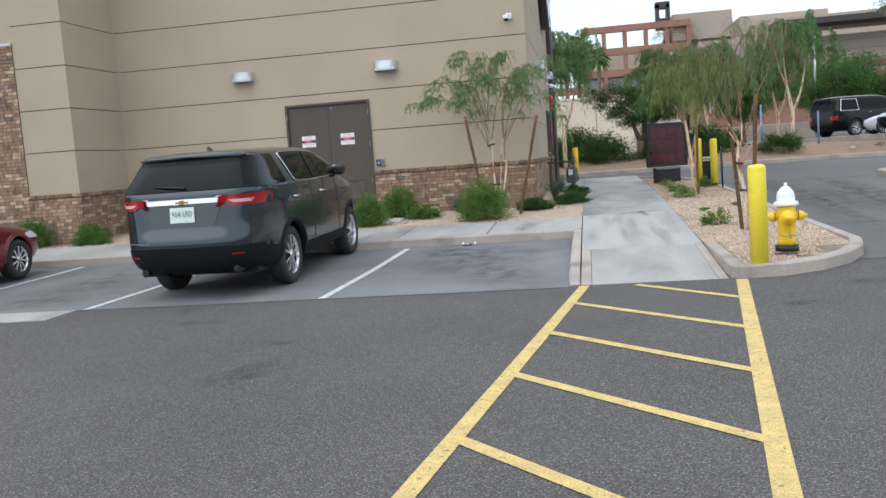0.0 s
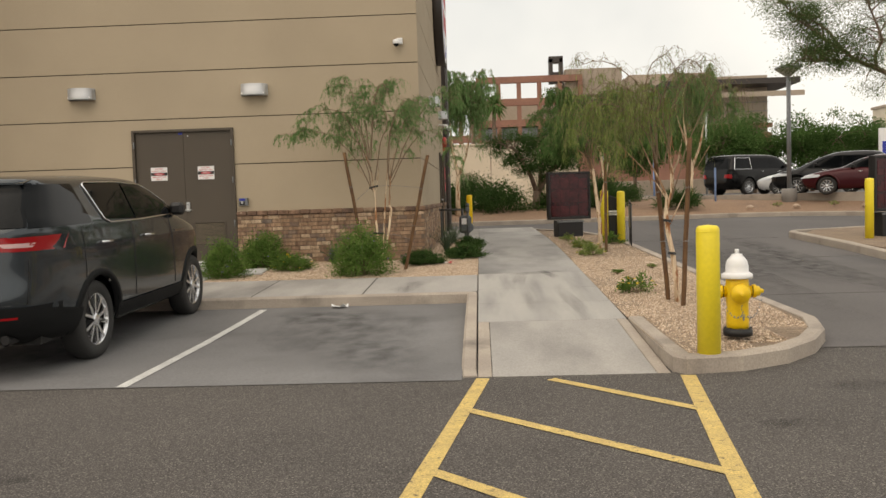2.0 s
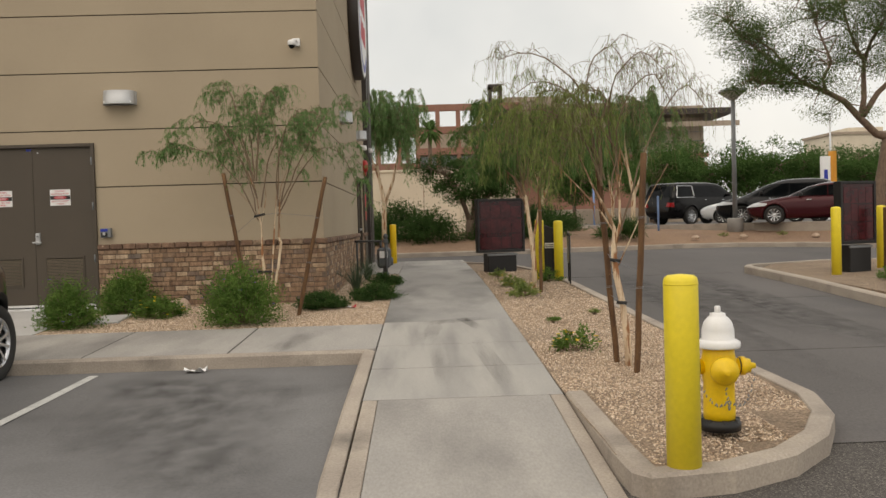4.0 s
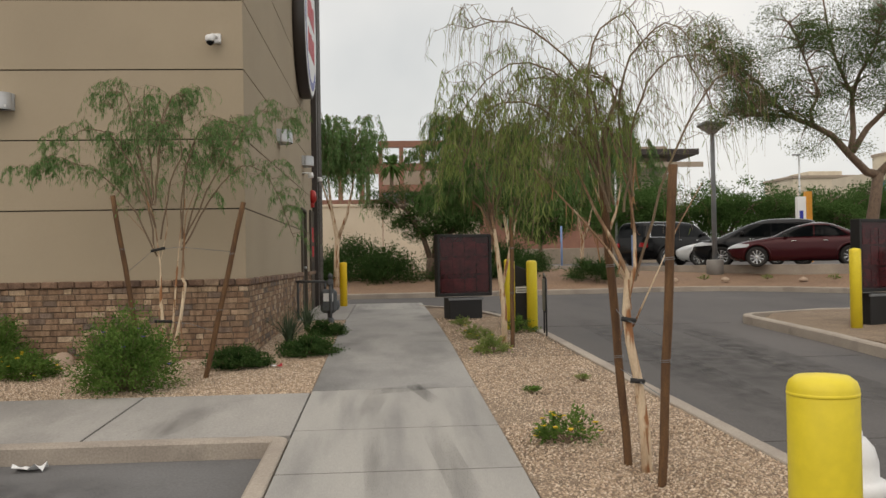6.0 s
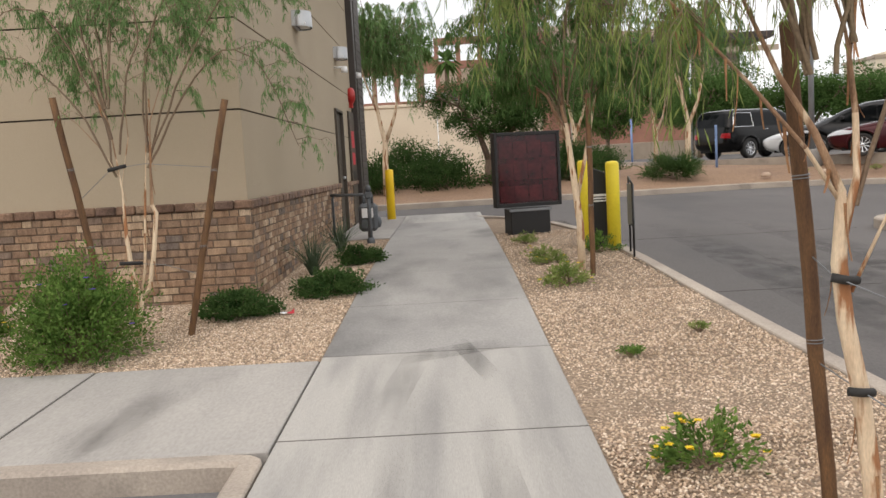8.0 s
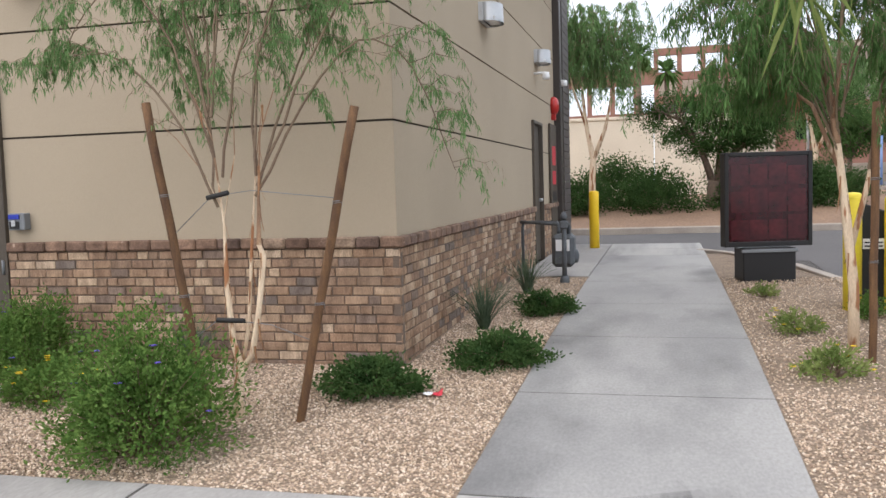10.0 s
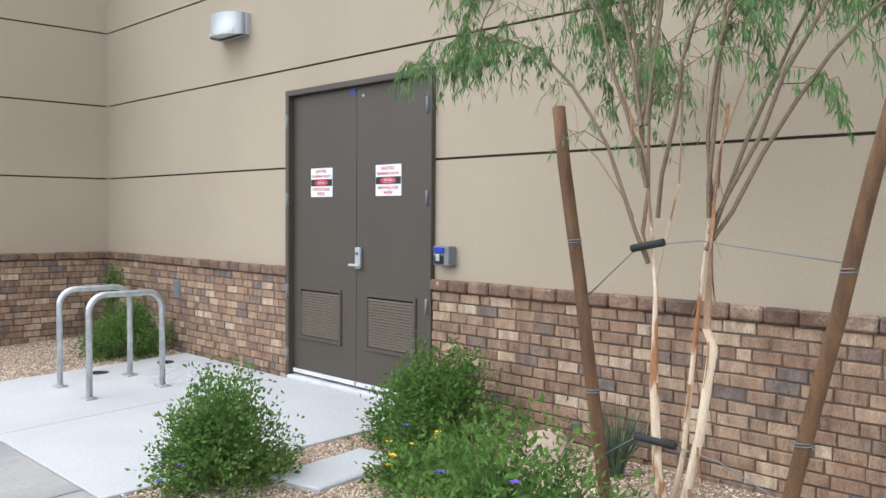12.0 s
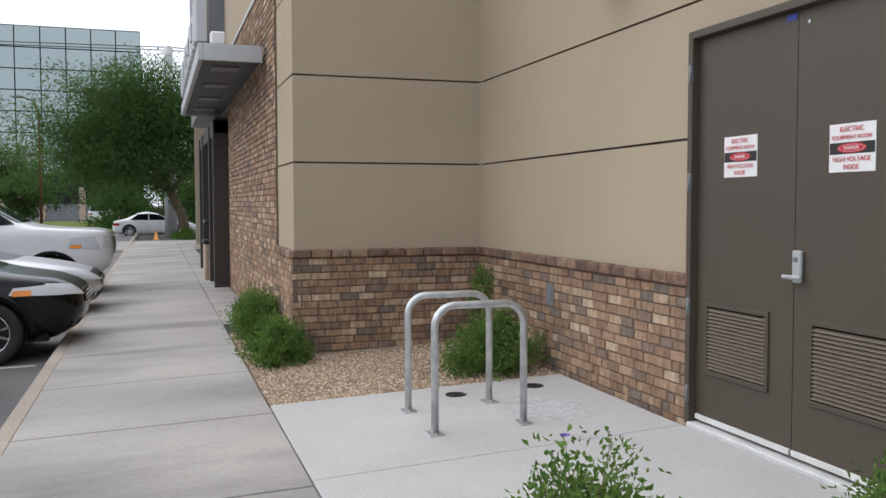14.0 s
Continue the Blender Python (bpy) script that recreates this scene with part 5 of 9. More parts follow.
def willow(base, stems, seed, label, leaf_n, spread, droop_len, mat, thin=1.0, canopy_h=1.0, leaf=(0.095, 0.012), twigs=10, bare=0):
    """A staked young tree: several slender pale stems that branch outwards and hang threads of narrow leaves."""
    rng = random.Random(seed)
    ob = empty("young_tree", label, "tree", pose(*base), "staked young trees")
    bm_t, bm_b = bmesh.new(), bmesh.new()
    places, threads = [], []
    for st in stems:
        pts = [Vector(q[:3]) for q in st]
        tube(bm_t, pts, [q[3] for q in st], 9)
        tip, dirn = pts[-1], (pts[-1] - pts[-2]).normalized()
        r0 = st[-1][3]
        for k in range(twigs):
            a = rng.uniform(0, 2 * math.pi)
            start = pts[-1].lerp(pts[-2], rng.uniform(0, 0.85))
            out = Vector((math.cos(a), math.sin(a), 0))
            reach = spread * rng.uniform(0.3, 1.15)
            up = canopy_h * rng.uniform(0.15, 1.35)
            p1 = start + out * reach * 0.3 + Vector((0, 0, up * 0.5)) + dirn * 0.1
            p2 = start + out * reach * 0.68 + Vector((0, 0, up * 0.92))
            p3 = start + out * reach + Vector((0, 0, up * 0.9)) + Vector((rng.gauss(0, 0.05), rng.gauss(0, 0.05), 0))
            p4 = p3 + out * reach * 0.2 - Vector((0, 0, droop_len * 0.5))
            rr = r0 * 0.55 * thin
            tube(bm_b, [start, p1, p2, p3, p4], [rr, rr * 0.75, rr * 0.5, rr * 0.28, 0.0012], 5, cap=False)
            line = [p1, p2, p3, p4]
            for s in range(9):
                t = rng.uniform(0.25, 2.99)
                c = line[int(t)].lerp(line[int(t) + 1], t % 1)
                a2 = a + rng.gauss(0, 0.9)
                o2 = Vector((math.cos(a2), math.sin(a2), 0)) * spread * rng.uniform(0.08, 0.3)
                q1 = c + o2 * 0.6 + Vector((0, 0, rng.uniform(0.02, 0.16)))
                q2 = c + o2 * 1.1 - Vector((0, 0, droop_len * rng.uniform(0.1, 0.45)))
                q3 = q2 + o2 * 0.15 - Vector((0, 0, droop_len * rng.uniform(0.2, 0.9)))
                tube(bm_b, [c, q1, q2, q3], [0.0032 * thin, 0.0026 * thin, 0.0018, 0.001], 3, cap=False)
                if rng.random() >= bare:
                    threads.append((c, q1, q2, q3))
    per = max(1, leaf_n // max(1, len(threads)))
    for c, q1, q2, q3 in threads:
        for j in range(per):
            t = rng.uniform(0.5, 2.99)
            ln = (c, q1, q2, q3)
            p = ln[int(t)].lerp(ln[int(t) + 1], t % 1)
            places.append((p, Vector((rng.gauss(0, 0.5), rng.gauss(0, 0.5), -0.6))))
    part("trunk", bm_t, [BARK_PALE, BARK_LIMB], ob, "pale peeling multi-stem trunk", smooth=False)
    part("branchwork", bm_b, TWIG, ob)
    leaf_mesh("foliage", places, mat, ob, leaf[0], leaf[1], seed, 0.55, spread=0.8)
    return ob


def wispy_tree(base, stems, boughs, seed, label, mat, leaf_n, leaf, reach, hang, extra=6, bare_boughs=(), lean=0, thick=1.0):
    """A young tree whose arching boughs (side profiles: outward distance, height) carry short drooping sprays of narrow leaves."""
    rng = random.Random(seed)
    ob = empty("young_tree", label, "tree", pose(*base), "staked young trees")
    bm_t, bm_b, bm_f = bmesh.new(), bmesh.new(), bmesh.new()
    for st in stems:
        tube(bm_t, [q[:3] for q in st], [q[3] for q in st], 9)
    lines = [(b, rng.gauss(0, 0.35), 1.0, 1.0) for b in boughs] + [(b, rng.gauss(0, 0.25), 1.0, 0.1) for b in bare_boughs]
    for k in range(extra):
        b = boughs[k % len(boughs)]
        lines.append((b, rng.choice((-1, 1)) * rng.uniform(0.45, 1.15), rng.uniform(0.75, 1.0), 0.75))
    sprays = []
    for prof, az, k, leafy in lines:
        x0, z0 = prof[0]
        if lean and (leafy == 1.0 or rng.random() < 0.7):      # boughs that grow towards the wall
            az = math.copysign(az, prof[-1][0] - x0)
        pts = [Vector((x0 + (x - x0) * k * math.cos(az), (x - x0) * k * math.sin(az), z0 + (z - z0) * (0.5 + 0.5 * k))) for x, z in prof]
        fine = []
        for i in range(len(pts) - 1):
            p, q = pts[i], pts[i + 1]
            a, c = pts[max(i - 1, 0)], pts[min(i + 2, len(pts) - 1)]
            for t in (0, 0.33, 0.67):
                fine.append(p * (2 * t ** 3 - 3 * t * t + 1) + q * (3 * t * t - 2 * t ** 3) + (q - a) * 0.5 * (t ** 3 - 2 * t * t + t) + (c - p) * 0.5 * (t ** 3 - t * t) + Vector((rng.gauss(0, 0.008), rng.gauss(0, 0.008), 0)))
        fine.append(pts[-1])
        n = len(fine)
        tube(bm_b, fine, [thick * (0.0085 * (1 - i / n) ** 0.8 + 0.0016) for i in range(n)], 5, cap=False)
        for s in range(22):
            t = (0.22 + 0.78 * rng.random() ** 0.75) * (n - 1.001)
            i = int(t)
            c = fine[i].lerp(fine[i + 1], t - i)
            d = (fine[i + 1] - fine[i]).normalized()
            a = math.atan2(d.y, d.x) + rng.gauss(0, 0.95)
            o = Vector((math.cos(a), math.sin(a), 0)) * reach * rng.uniform(0.25, 1.1)
            up = rng.uniform(0.0, 0.4) * reach
            q1 = c + o * 0.45 + Vector((0, 0, up))
            q2 = c + o * 0.9 + Vector((0, 0, up * 0.6 - hang * rng.uniform(0.0, 0.3)))
            q3 = q2 + o * 0.22 - Vector((0, 0, hang * rng.uniform(0.35, 1.0)))
            tube(bm_b, [c, q1, q2, q3], [0.003 * thick, 0.0024 * thick, 0.0017 * thick, 0.0009 * thick], 3, cap=False)
            w = leafy * rng.choice((0.25, 0.7, 1.0, 1.9)) * (0.35 + 0.9 * min(1.0, (c - pts[0]).length / (pts[-1] - pts[0]).length))
            sprays.append(((c, q1, q2, q3), w))
            for r in range(2):                    # side threads of the spray
                u = rng.uniform(0.8, 2.0)
                ln = (c, q1, q2, q3)
                e = ln[int(u)].lerp(ln[int(u) + 1], u % 1)
                o2 = Vector((rng.gauss(0, 0.3), rng.gauss(0, 0.3), 0)) * reach
                f1 = e + o2 * 0.5 + Vector((0, 0, 0.02))
                f2 = e + o2 - Vector((0, 0, hang * rng.uniform(0.15, 0.4)))
                f3 = f2 + o2 * 0.1 - Vector((0, 0, hang * rng.uniform(0.2, 0.7)))
                tube(bm_b, [e, f1, f2, f3], [0.0018 * thick, 0.0015 * thick, 0.0011 * thick, 0.0007 * thick], 3, cap=False)
                sprays.append(((e, f1, f2, f3), w * 0.8))
    total = sum(w for q, w in sprays)
    places = []
    for ln, w in sprays:
        for j in range(int(leaf_n * w / total + rng.random())):
            t = rng.uniform(0.5, 2.99)
            p = ln[int(t)].lerp(ln[int(t) + 1], t % 1) + Vector((rng.gauss(0, 0.008), rng.gauss(0, 0.008), 0))
            places.append((p, Vector((rng.gauss(0, 0.4), rng.gauss(0, 0.4), -0.8))))
    for st in stems[:3]:                          # curling strips of loose bark
        for k in range(9):
            i = rng.randrange(1, len(st) - 1)
            t = rng.random()
            c = Vector(st[i][:3]).lerp(Vector(st[i + 1][:3]), t)
            r = st[i][3] * (1 - t) + st[i + 1][3] * t
            a, hgt = rng.uniform(0, 2 * math.pi), rng.uniform(0.08, 0.2)
            o, sd = Vector((math.cos(a), math.sin(a), 0)), Vector((-math.sin(a), math.cos(a), 0)) * rng.uniform(0.004, 0.009)
            prev = None
            for j in range(5):
                u = j / 4
                p = c + o * (r * 0.97 + 0.028 * u * u) - Vector((0, 0, hgt * u))
                row = [bm_f.verts.new(p + sd * (1 - 0.6 * u)), bm_f.verts.new(p - sd * (1 - 0.6 * u)), bm_f.verts.new(p + o * 0.002 - sd * 0.2)]
                if prev:
                    for m in range(3):
                        bm_f.faces.new((prev[m], prev[(m + 1) % 3], row[(m + 1) % 3], row[m]))
                prev = row
    part("loose_bark", bm_f, BARK_RUST, ob, "curling strips of rusty loose bark", kind="stuff")
    for f in bm_t.faces:
        c = f.calc_center_median()
        if c.z > 1.45 + 0.5 * noise.noise(c * 3):
            f.material_index = 1
    part("trunk", bm_t, [BARK_PALE, BARK_LIMB], ob, "pale peeling multi-stem trunk")
    part("branchwork", bm_b, TWIG, ob)
    leaf_mesh("foliage", places, mat, ob, leaf[0], leaf[1], seed, 0.5, spread=0.7)
    return ob


def stake(a, b, label, r=0.029):
    bm = bmesh.new()
    a, b = Vector(a), Vector(b)
    d = (b - a)
    n = 8
    tube(bm, [a - d.normalized() * 0.12] + [a + d * k / n + Vector((0.003 * math.sin(k * 1.7), 0.003 * math.cos(k * 2.3), 0)) for k in range(n + 1)], r, 10)
    ob = empty("tree_stake", label, "tree stake", pose(*a), "brown tree stakes")
    for v in bm.verts:
        v.co -= a
    part("post", bm, STAKE, ob)
    bm = bmesh.new()
    for z in (0.38, 0.7):
        c = d * z
        tube(bm, [c + Vector((1.06 * r * math.cos(k * 0.6), 1.06 * r * math.sin(k * 0.6), 0.0011 * k)) for k in range(24)], 0.0026, 4)
    part("wire_wrap", bm, GREYPAINT, ob, "thin wire wound round the stake")
    return ob


def tie(pts, sleeve, label):
    """A thin wire from a stake to the trunk with a black rubber sleeve round the trunk."""
    ob = empty("tree_tie", label, "tree tie", pose(*pts[0]))
    o = Vector(pts[0])
    bm = bmesh.new()
    tube(bm, [Vector(p) - o for p in pts], 0.0028, 5)
    part("wire", bm, GREYPAINT, ob, "thin bluish wire")
    bm = bmesh.new()
    tube(bm, [Vector(p) - o for p in sleeve], 0.016, 8)
    part("rubber_sleeve", bm, RUBBER, ob, "black rubber sleeve")


zA = walk_z(17.57) - 0.02
stemsA = [
    [(0, 0, -0.1, 0.042), (0.0, 0, 0.2, 0.04), (0.03, 0, 0.33, 0.036), (-0.02, 0, 0.5, 0.026), (-0.05, 0.01, 0.85, 0.024), (-0.05, 0.01, 1.25, 0.021), (-0.08, 0.02, 1.5, 0.019), (-0.12, 0.03, 1.95, 0.014), (-0.22, 0.0, 2.4, 0.009)],
    [(0.02, 0.01, 0.3, 0.026), (0.11, 0.0, 0.42, 0.026), (0.17, 0, 0.7, 0.024), (0.22, 0.0, 1.05, 0.024), (0.19, 0.0, 1.12, 0.021), (0.21, -0.01, 1.5, 0.019), (0.24, -0.02, 1.95, 0.013), (0.35, -0.03, 2.4, 0.008)],
    [(0.03, 0.01, 0.32, 0.016), (0.07, 0.05, 0.6, 0.015), (0.11, 0.06, 1.1, 0.013), (0.16, 0.08, 1.7, 0.01), (0.2, 0.12, 2.3, 0.006)],
    [(-0.06, 0.01, 1.35, 0.012), (-0.2, 0.03, 1.6, 0.011), (-0.38, 0.05, 1.95, 0.008), (-0.6, 0.0, 2.3, 0.005)],
    [(-0.055, 0.012, 1.27, 0.012), (0.02, 0.06, 1.75, 0.01), (-0.02, 0.15, 2.35, 0.006)],
]
boughsA = [
    [(-0.09, 1.35), (-0.33, 1.74), (-0.69, 2.06), (-1.12, 2.2), (-1.55, 2.08)],
    [(-0.1, 1.6), (-0.3, 2.02), (-0.6, 2.42), (-0.98, 2.48), (-1.28, 2.24)],
    [(-0.12, 1.8), (-0.25, 2.15), (-0.38, 2.55), (-0.55, 2.92), (-0.66, 2.68)],
    [(-0.1, 1.8), (-0.05, 2.15), (0.0, 2.52), (0.16, 2.82), (0.36, 2.6)],
    [(0.2, 1.5), (0.2, 1.9), (0.3, 2.3), (0.47, 2.52), (0.62, 2.15)],
    [(0.2, 1.45), (0.46, 1.92), (0.78, 2.38), (1.1, 2.66), (1.42, 2.5)],
    [(0.2, 1.4), (0.5, 1.85), (0.86, 2.16), (1.2, 2.02), (1.45, 1.5)],
    [(-0.05, 1.5), (0.08, 2.0), (0.22, 2.3), (0.05, 2.55), (-0.2, 2.35)],
]
wispy_tree((-1.86, 17.57, zA), [[(a, b, c if c < 1.6 else 1.6 + (c - 1.6) * 0.6, d * (0.78 if c < 1.2 else 0.38)) for a, b, c, d in q] for q in stemsA], [[(x, z + 0.26 * max(0.0, z - 1.3)) for x, z in q] for q in boughsA], 41, "slender multi-stem young tree with wispy hanging green leaves, staked", LEAF_WILLOW, 19000, (0.056, 0.0075), 0.36, 0.2, extra=6, lean=1)
stake((-2.10, 17.6, zA), (-2.417, 17.56, 2.38), "brown leaning tree stake on gravel")
stake((-1.42, 17.52, zA), (-0.98, 17.51, 2.285), "brown leaning tree stake on gravel")
tie([(-2.28, 17.58, 1.52), (-1.98, 17.56, 1.77), (-1.7, 17.56, 1.8), (-1.13, 17.515, 1.74)], [(-2.0, 17.54, 1.76), (-1.85, 17.54, 1.79)], "wire tree tie with black sleeve between stake and trunk")
tie([(-2.17, 17.59, 0.85), (-1.97, 17.57, 0.98), (-1.6, 17.55, 0.95), (-1.32, 17.52, 0.86)], [(-1.97, 17.54, 0.98), (-1.78, 17.54, 0.975)], "wire tree tie with black sleeve between stake and trunk")

zB = bed_z(13.28)
stemsB = [
    [(0, 0, -0.1, 0.05), (-0.01, 0, 0.25, 0.046), (-0.05, 0.0, 0.6, 0.042), (-0.1, 0.0, 0.85, 0.04), (-0.12, 0, 1.05, 0.038), (-0.1, 0, 1.3, 0.034), (-0.16, 0, 1.6, 0.026), (-0.22, 0.05, 1.95, 0.02), (-0.28, 0.1, 2.5, 0.012)],
    [(-0.12, 0, 1.1, 0.028), (-0.04, 0.0, 1.35, 0.026), (0.0, 0.02, 1.7, 0.022), (0.02, 0.03, 2.05, 0.018), (0.1, 0.0, 2.6, 0.012)],
    [(-0.1, 0.0, 1.25, 0.018), (-0.2, 0.0, 1.5, 0.016), (-0.36, -0.05, 1.9, 0.013), (-0.6, -0.1, 2.45, 0.008)],
    [(-0.08, 0.0, 0.95, 0.01), (0.1, 0.0, 1.3, 0.009), (0.3, 0.05, 1.75, 0.008), (0.55, 0.1, 2.3, 0.006)],
    [(0.0, 0.02, 1.75, 0.014), (0.02, 0.02, 2.2, 0.012), (-0.02, 0.05, 2.9, 0.008)],
]
boughsB = [
    [(-0.24, 1.75), (-0.3, 2.15), (-0.46, 2.55), (-0.86, 2.68), (-1.22, 2.3)],
    [(-0.22, 1.7), (-0.36, 2.1), (-0.66, 2.4), (-1.0, 2.38), (-1.18, 1.98)],
    [(-0.2, 1.75), (-0.25, 2.2), (-0.15, 2.5), (-0.4, 2.62), (-0.62, 2.3)],
    [(-0.12, 1.7), (-0.1, 2.05), (-0.3, 2.3), (-0.5, 2.2), (-0.62, 1.85)],
]
bareB = [
    [(-0.22, 1.8), (-0.28, 2.35), (-0.48, 2.72), (-0.85, 2.95), (-1.15, 2.9)],
    [(-0.06, 1.8), (-0.14, 2.35), (-0.05, 2.72), (0.18, 2.92), (0.4, 2.72)],
    [(-0.07, 1.25), (0.14, 1.85), (0.36, 2.35), (0.62, 2.62), (0.85, 2.35)],
    [(-0.2, 1.8), (-0.34, 2.3), (-0.3, 2.8), (-0.1, 3.0), (0.05, 2.75)],
    [(-0.06, 1.8), (-0.06, 2.2), (0.06, 2.55), (0.3, 2.72), (0.48, 2.36)],
]
wispy_tree((2.27, 13.28, zB), [[(a - 0.1 * max(0, c - 1.2), b, c if c < 1.4 else 1.4 + (c - 1.4) * 0.55, d * (0.74 if c < 1.2 else 0.5)) for a, b, c, d in q] for q in stemsB], boughsB, 42, "young multi-stem tree with peeling bark and sparse hanging threads", LEAF_WILLOW2, 8500, (0.07, 0.0055), 0.34, 0.42, extra=3, bare_boughs=bareB)
stake((2.2, 13.48, zB), (2.06, 13.48, 2.1), "brown tree stake beside the peeling trunk")
stake((2.27, 12.98, zB), (2.365, 12.94, 2.16), "brown tree stake beside the peeling trunk")
tie([(2.15, 13.47, 0.85), (2.2, 13.25, 0.8), (2.3, 13.0, 0.72)], [(2.155, 13.235, 0.8), (2.2, 13.225, 0.795), (2.245, 13.24, 0.79)], "wire tree tie with black sleeve round the trunk")
tie([(2.13, 13.47, 1.25), (2.12, 13.25, 1.2), (2.3, 13.0, 1.1)], [(2.105, 13.24, 1.2), (2.15, 13.225, 1.19), (2.195, 13.24, 1.185)], "wire tree tie with black sleeve round the trunk")

zC = bed_z(19.7)
stemsC = [
    [(0, 0, -0.1, 0.045), (0.0, 0, 0.5, 0.04), (-0.06, 0, 1.1, 0.034), (-0.12, 0, 1.6, 0.028), (-0.2, 0.05, 2.2, 0.018), (-0.3, 0.1, 2.9, 0.01)],
    [(-0.02, 0, 0.8, 0.024), (0.1, 0.02, 1.3, 0.02), (0.22, 0.05, 1.9, 0.015), (0.4, 0.1, 2.6, 0.008)],
    [(-0.1, 0, 1.4, 0.02), (-0.3, 0.0, 1.9, 0.015), (-0.65, 0.05, 2.6, 0.008)],
    [(-0.15, 0, 1.8, 0.018), (-0.1, 0.0, 2.4, 0.013), (-0.05, 0.05, 3.1, 0.008)],
]
boughsC = [
    [(-0.1, 1.5), (-0.35, 1.95), (-0.7, 2.25), (-1.0, 2.2), (-1.2, 1.75)],
    [(-0.15, 1.8), (-0.35, 2.4), (-0.65, 2.75), (-0.95, 2.7), (-1.15, 2.3)],
    [(-0.2, 2.1), (-0.3, 2.6), (-0.45, 3.0), (-0.65, 3.1), (-0.8, 2.75)],
    [(-0.12, 2.1), (-0.08, 2.6), (0.0, 2.95), (0.2, 2.95), (0.35, 2.55)],
    [(0.1, 1.4), (0.2, 1.9), (0.35, 2.3), (0.55, 2.3), (0.68, 1.9)],
    [(-0.1, 1.6), (-0.2, 2.1), (-0.4, 2.4), (-0.6, 2.3), (-0.7, 1.9)],
    [(-0.1, 1.8), (0.0, 2.2), (0.15, 2.5), (0.3, 2.4), (0.4, 2.0)],
]
wispy_tree((2.22, 19.75, zC), [[(a, b, min(c, 2.2), d) for a, b, c, d in q] for q in stemsC], [q[:-1] + [(q[-1][0], q[-1][1] + 0.25)] for q in boughsC], 43, "young tree with dense hanging green leaves, staked", LEAF_GREEN, 30000, (0.08, 0.0105), 0.38, 0.28, extra=12)
stake((2.28, 19.4, zC), (2.3, 19.42, 2.3), "brown tree stake on gravel")

# trees beyond the lane
stemsD = [
    [(0, 0, -0.1, 0.1), (0.02, 0, 0.9, 0.085), (0.05, 0, 1.5, 0.075), (-0.12, 0, 2.4, 0.05), (-0.2, 0.1, 3.3, 0.03), (-0.2, 0, 4.3, 0.015)],
    [(0.05, 0, 1.45, 0.06), (0.35, 0.0, 2.2, 0.045), (0.55, 0.05, 3.1, 0.03), (0.6, 0.1, 4.2, 0.012)],
    [(-0.1, 0, 2.3, 0.04), (-0.4, 0, 3.2, 0.025), (-0.6, 0, 4.1, 0.012)],
]
willow((-0.95, 35.0, 0.85), stemsD, 44, "tall pale-trunked tree with weeping dark green crown", 16000, 0.95, 1.15, LEAF_WILLOW, 2.0, 1.1, (0.17, 0.024), 18)
willow((7.8, 35.9, 0.9), [[(a * 1.0, b, c, d) for a, b, c, d in s] for s in stemsD], 45, "pale-trunked tree with wispy olive crown beyond the lane", 19000, 1.1, 1.0, LEAF_WILLOW, 2.0, 1.0, (0.16, 0.02), 12)
willow((5.4, 42.0, 0.95), stemsD, 46, "pale-trunked tree with hanging green crown beyond the lane", 16000, 1.2, 1.3, LEAF_WILLOW, 2.0, 0.8, (0.2, 0.026), 11)
willow((9.5, 47.0, 0.95), stemsD, 47, "pale-trunked tree with hanging green crown in the dirt", 14000, 1.3, 1.1, LEAF_FAR, 2.0, 0.8, (0.2, 0.03), 11)


def big_tree(base, trunk, limbs, seed, label, leaf_mat, clumps, leaf_n, leaf, clump_r, bark=None):
    """A tree with a forked trunk: limbs as point lists; leaves in clumps round the limbs' outer ends."""
    rng = random.Random(seed)
    ob = empty("tree", label, "tree", pose(*base))
    bm = bmesh.new()
    tube(bm, [q[:3] for q in trunk], [q[3] for q in trunk], 10)
    places = []
    ends = []
    for lm in limbs:
        pts = [Vector(q[:3]) for q in lm]
        tube(bm, pts, [q[3] for q in lm], 8)
        for k in range(clumps):
            t = rng.uniform(0.35, 1.0) * (len(pts) - 1)
            i = min(int(t), len(pts) - 2)
            c = pts[i].lerp(pts[i + 1], t - i)
            o = Vector((rng.gauss(0, 1), rng.gauss(0, 1), rng.gauss(0.25, 0.6))).normalized() * clump_r * rng.uniform(0.8, 2.2)
            e = c + o
            tube(bm, [c, c + o * 0.5 + Vector((0, 0, 0.15 * clump_r)), e], [0.028, 0.016, 0.005], 4, cap=False)
            ends.append((e, o.normalized()))
    part("trunk", bm, bark or BARK_DARK, ob)
    per = leaf_n // len(ends)
    for e, o in ends:
        for j in range(per):
            g = Vector((rng.gauss(0, clump_r * 0.5), rng.gauss(0, clump_r * 0.5), rng.gauss(0, clump_r * 0.32)))
            places.append((e + g, o + g))
    leaf_mesh("foliage", places, leaf_mat, ob, leaf[0], leaf[1], seed, 0.2, spread=1.6)
    return ob


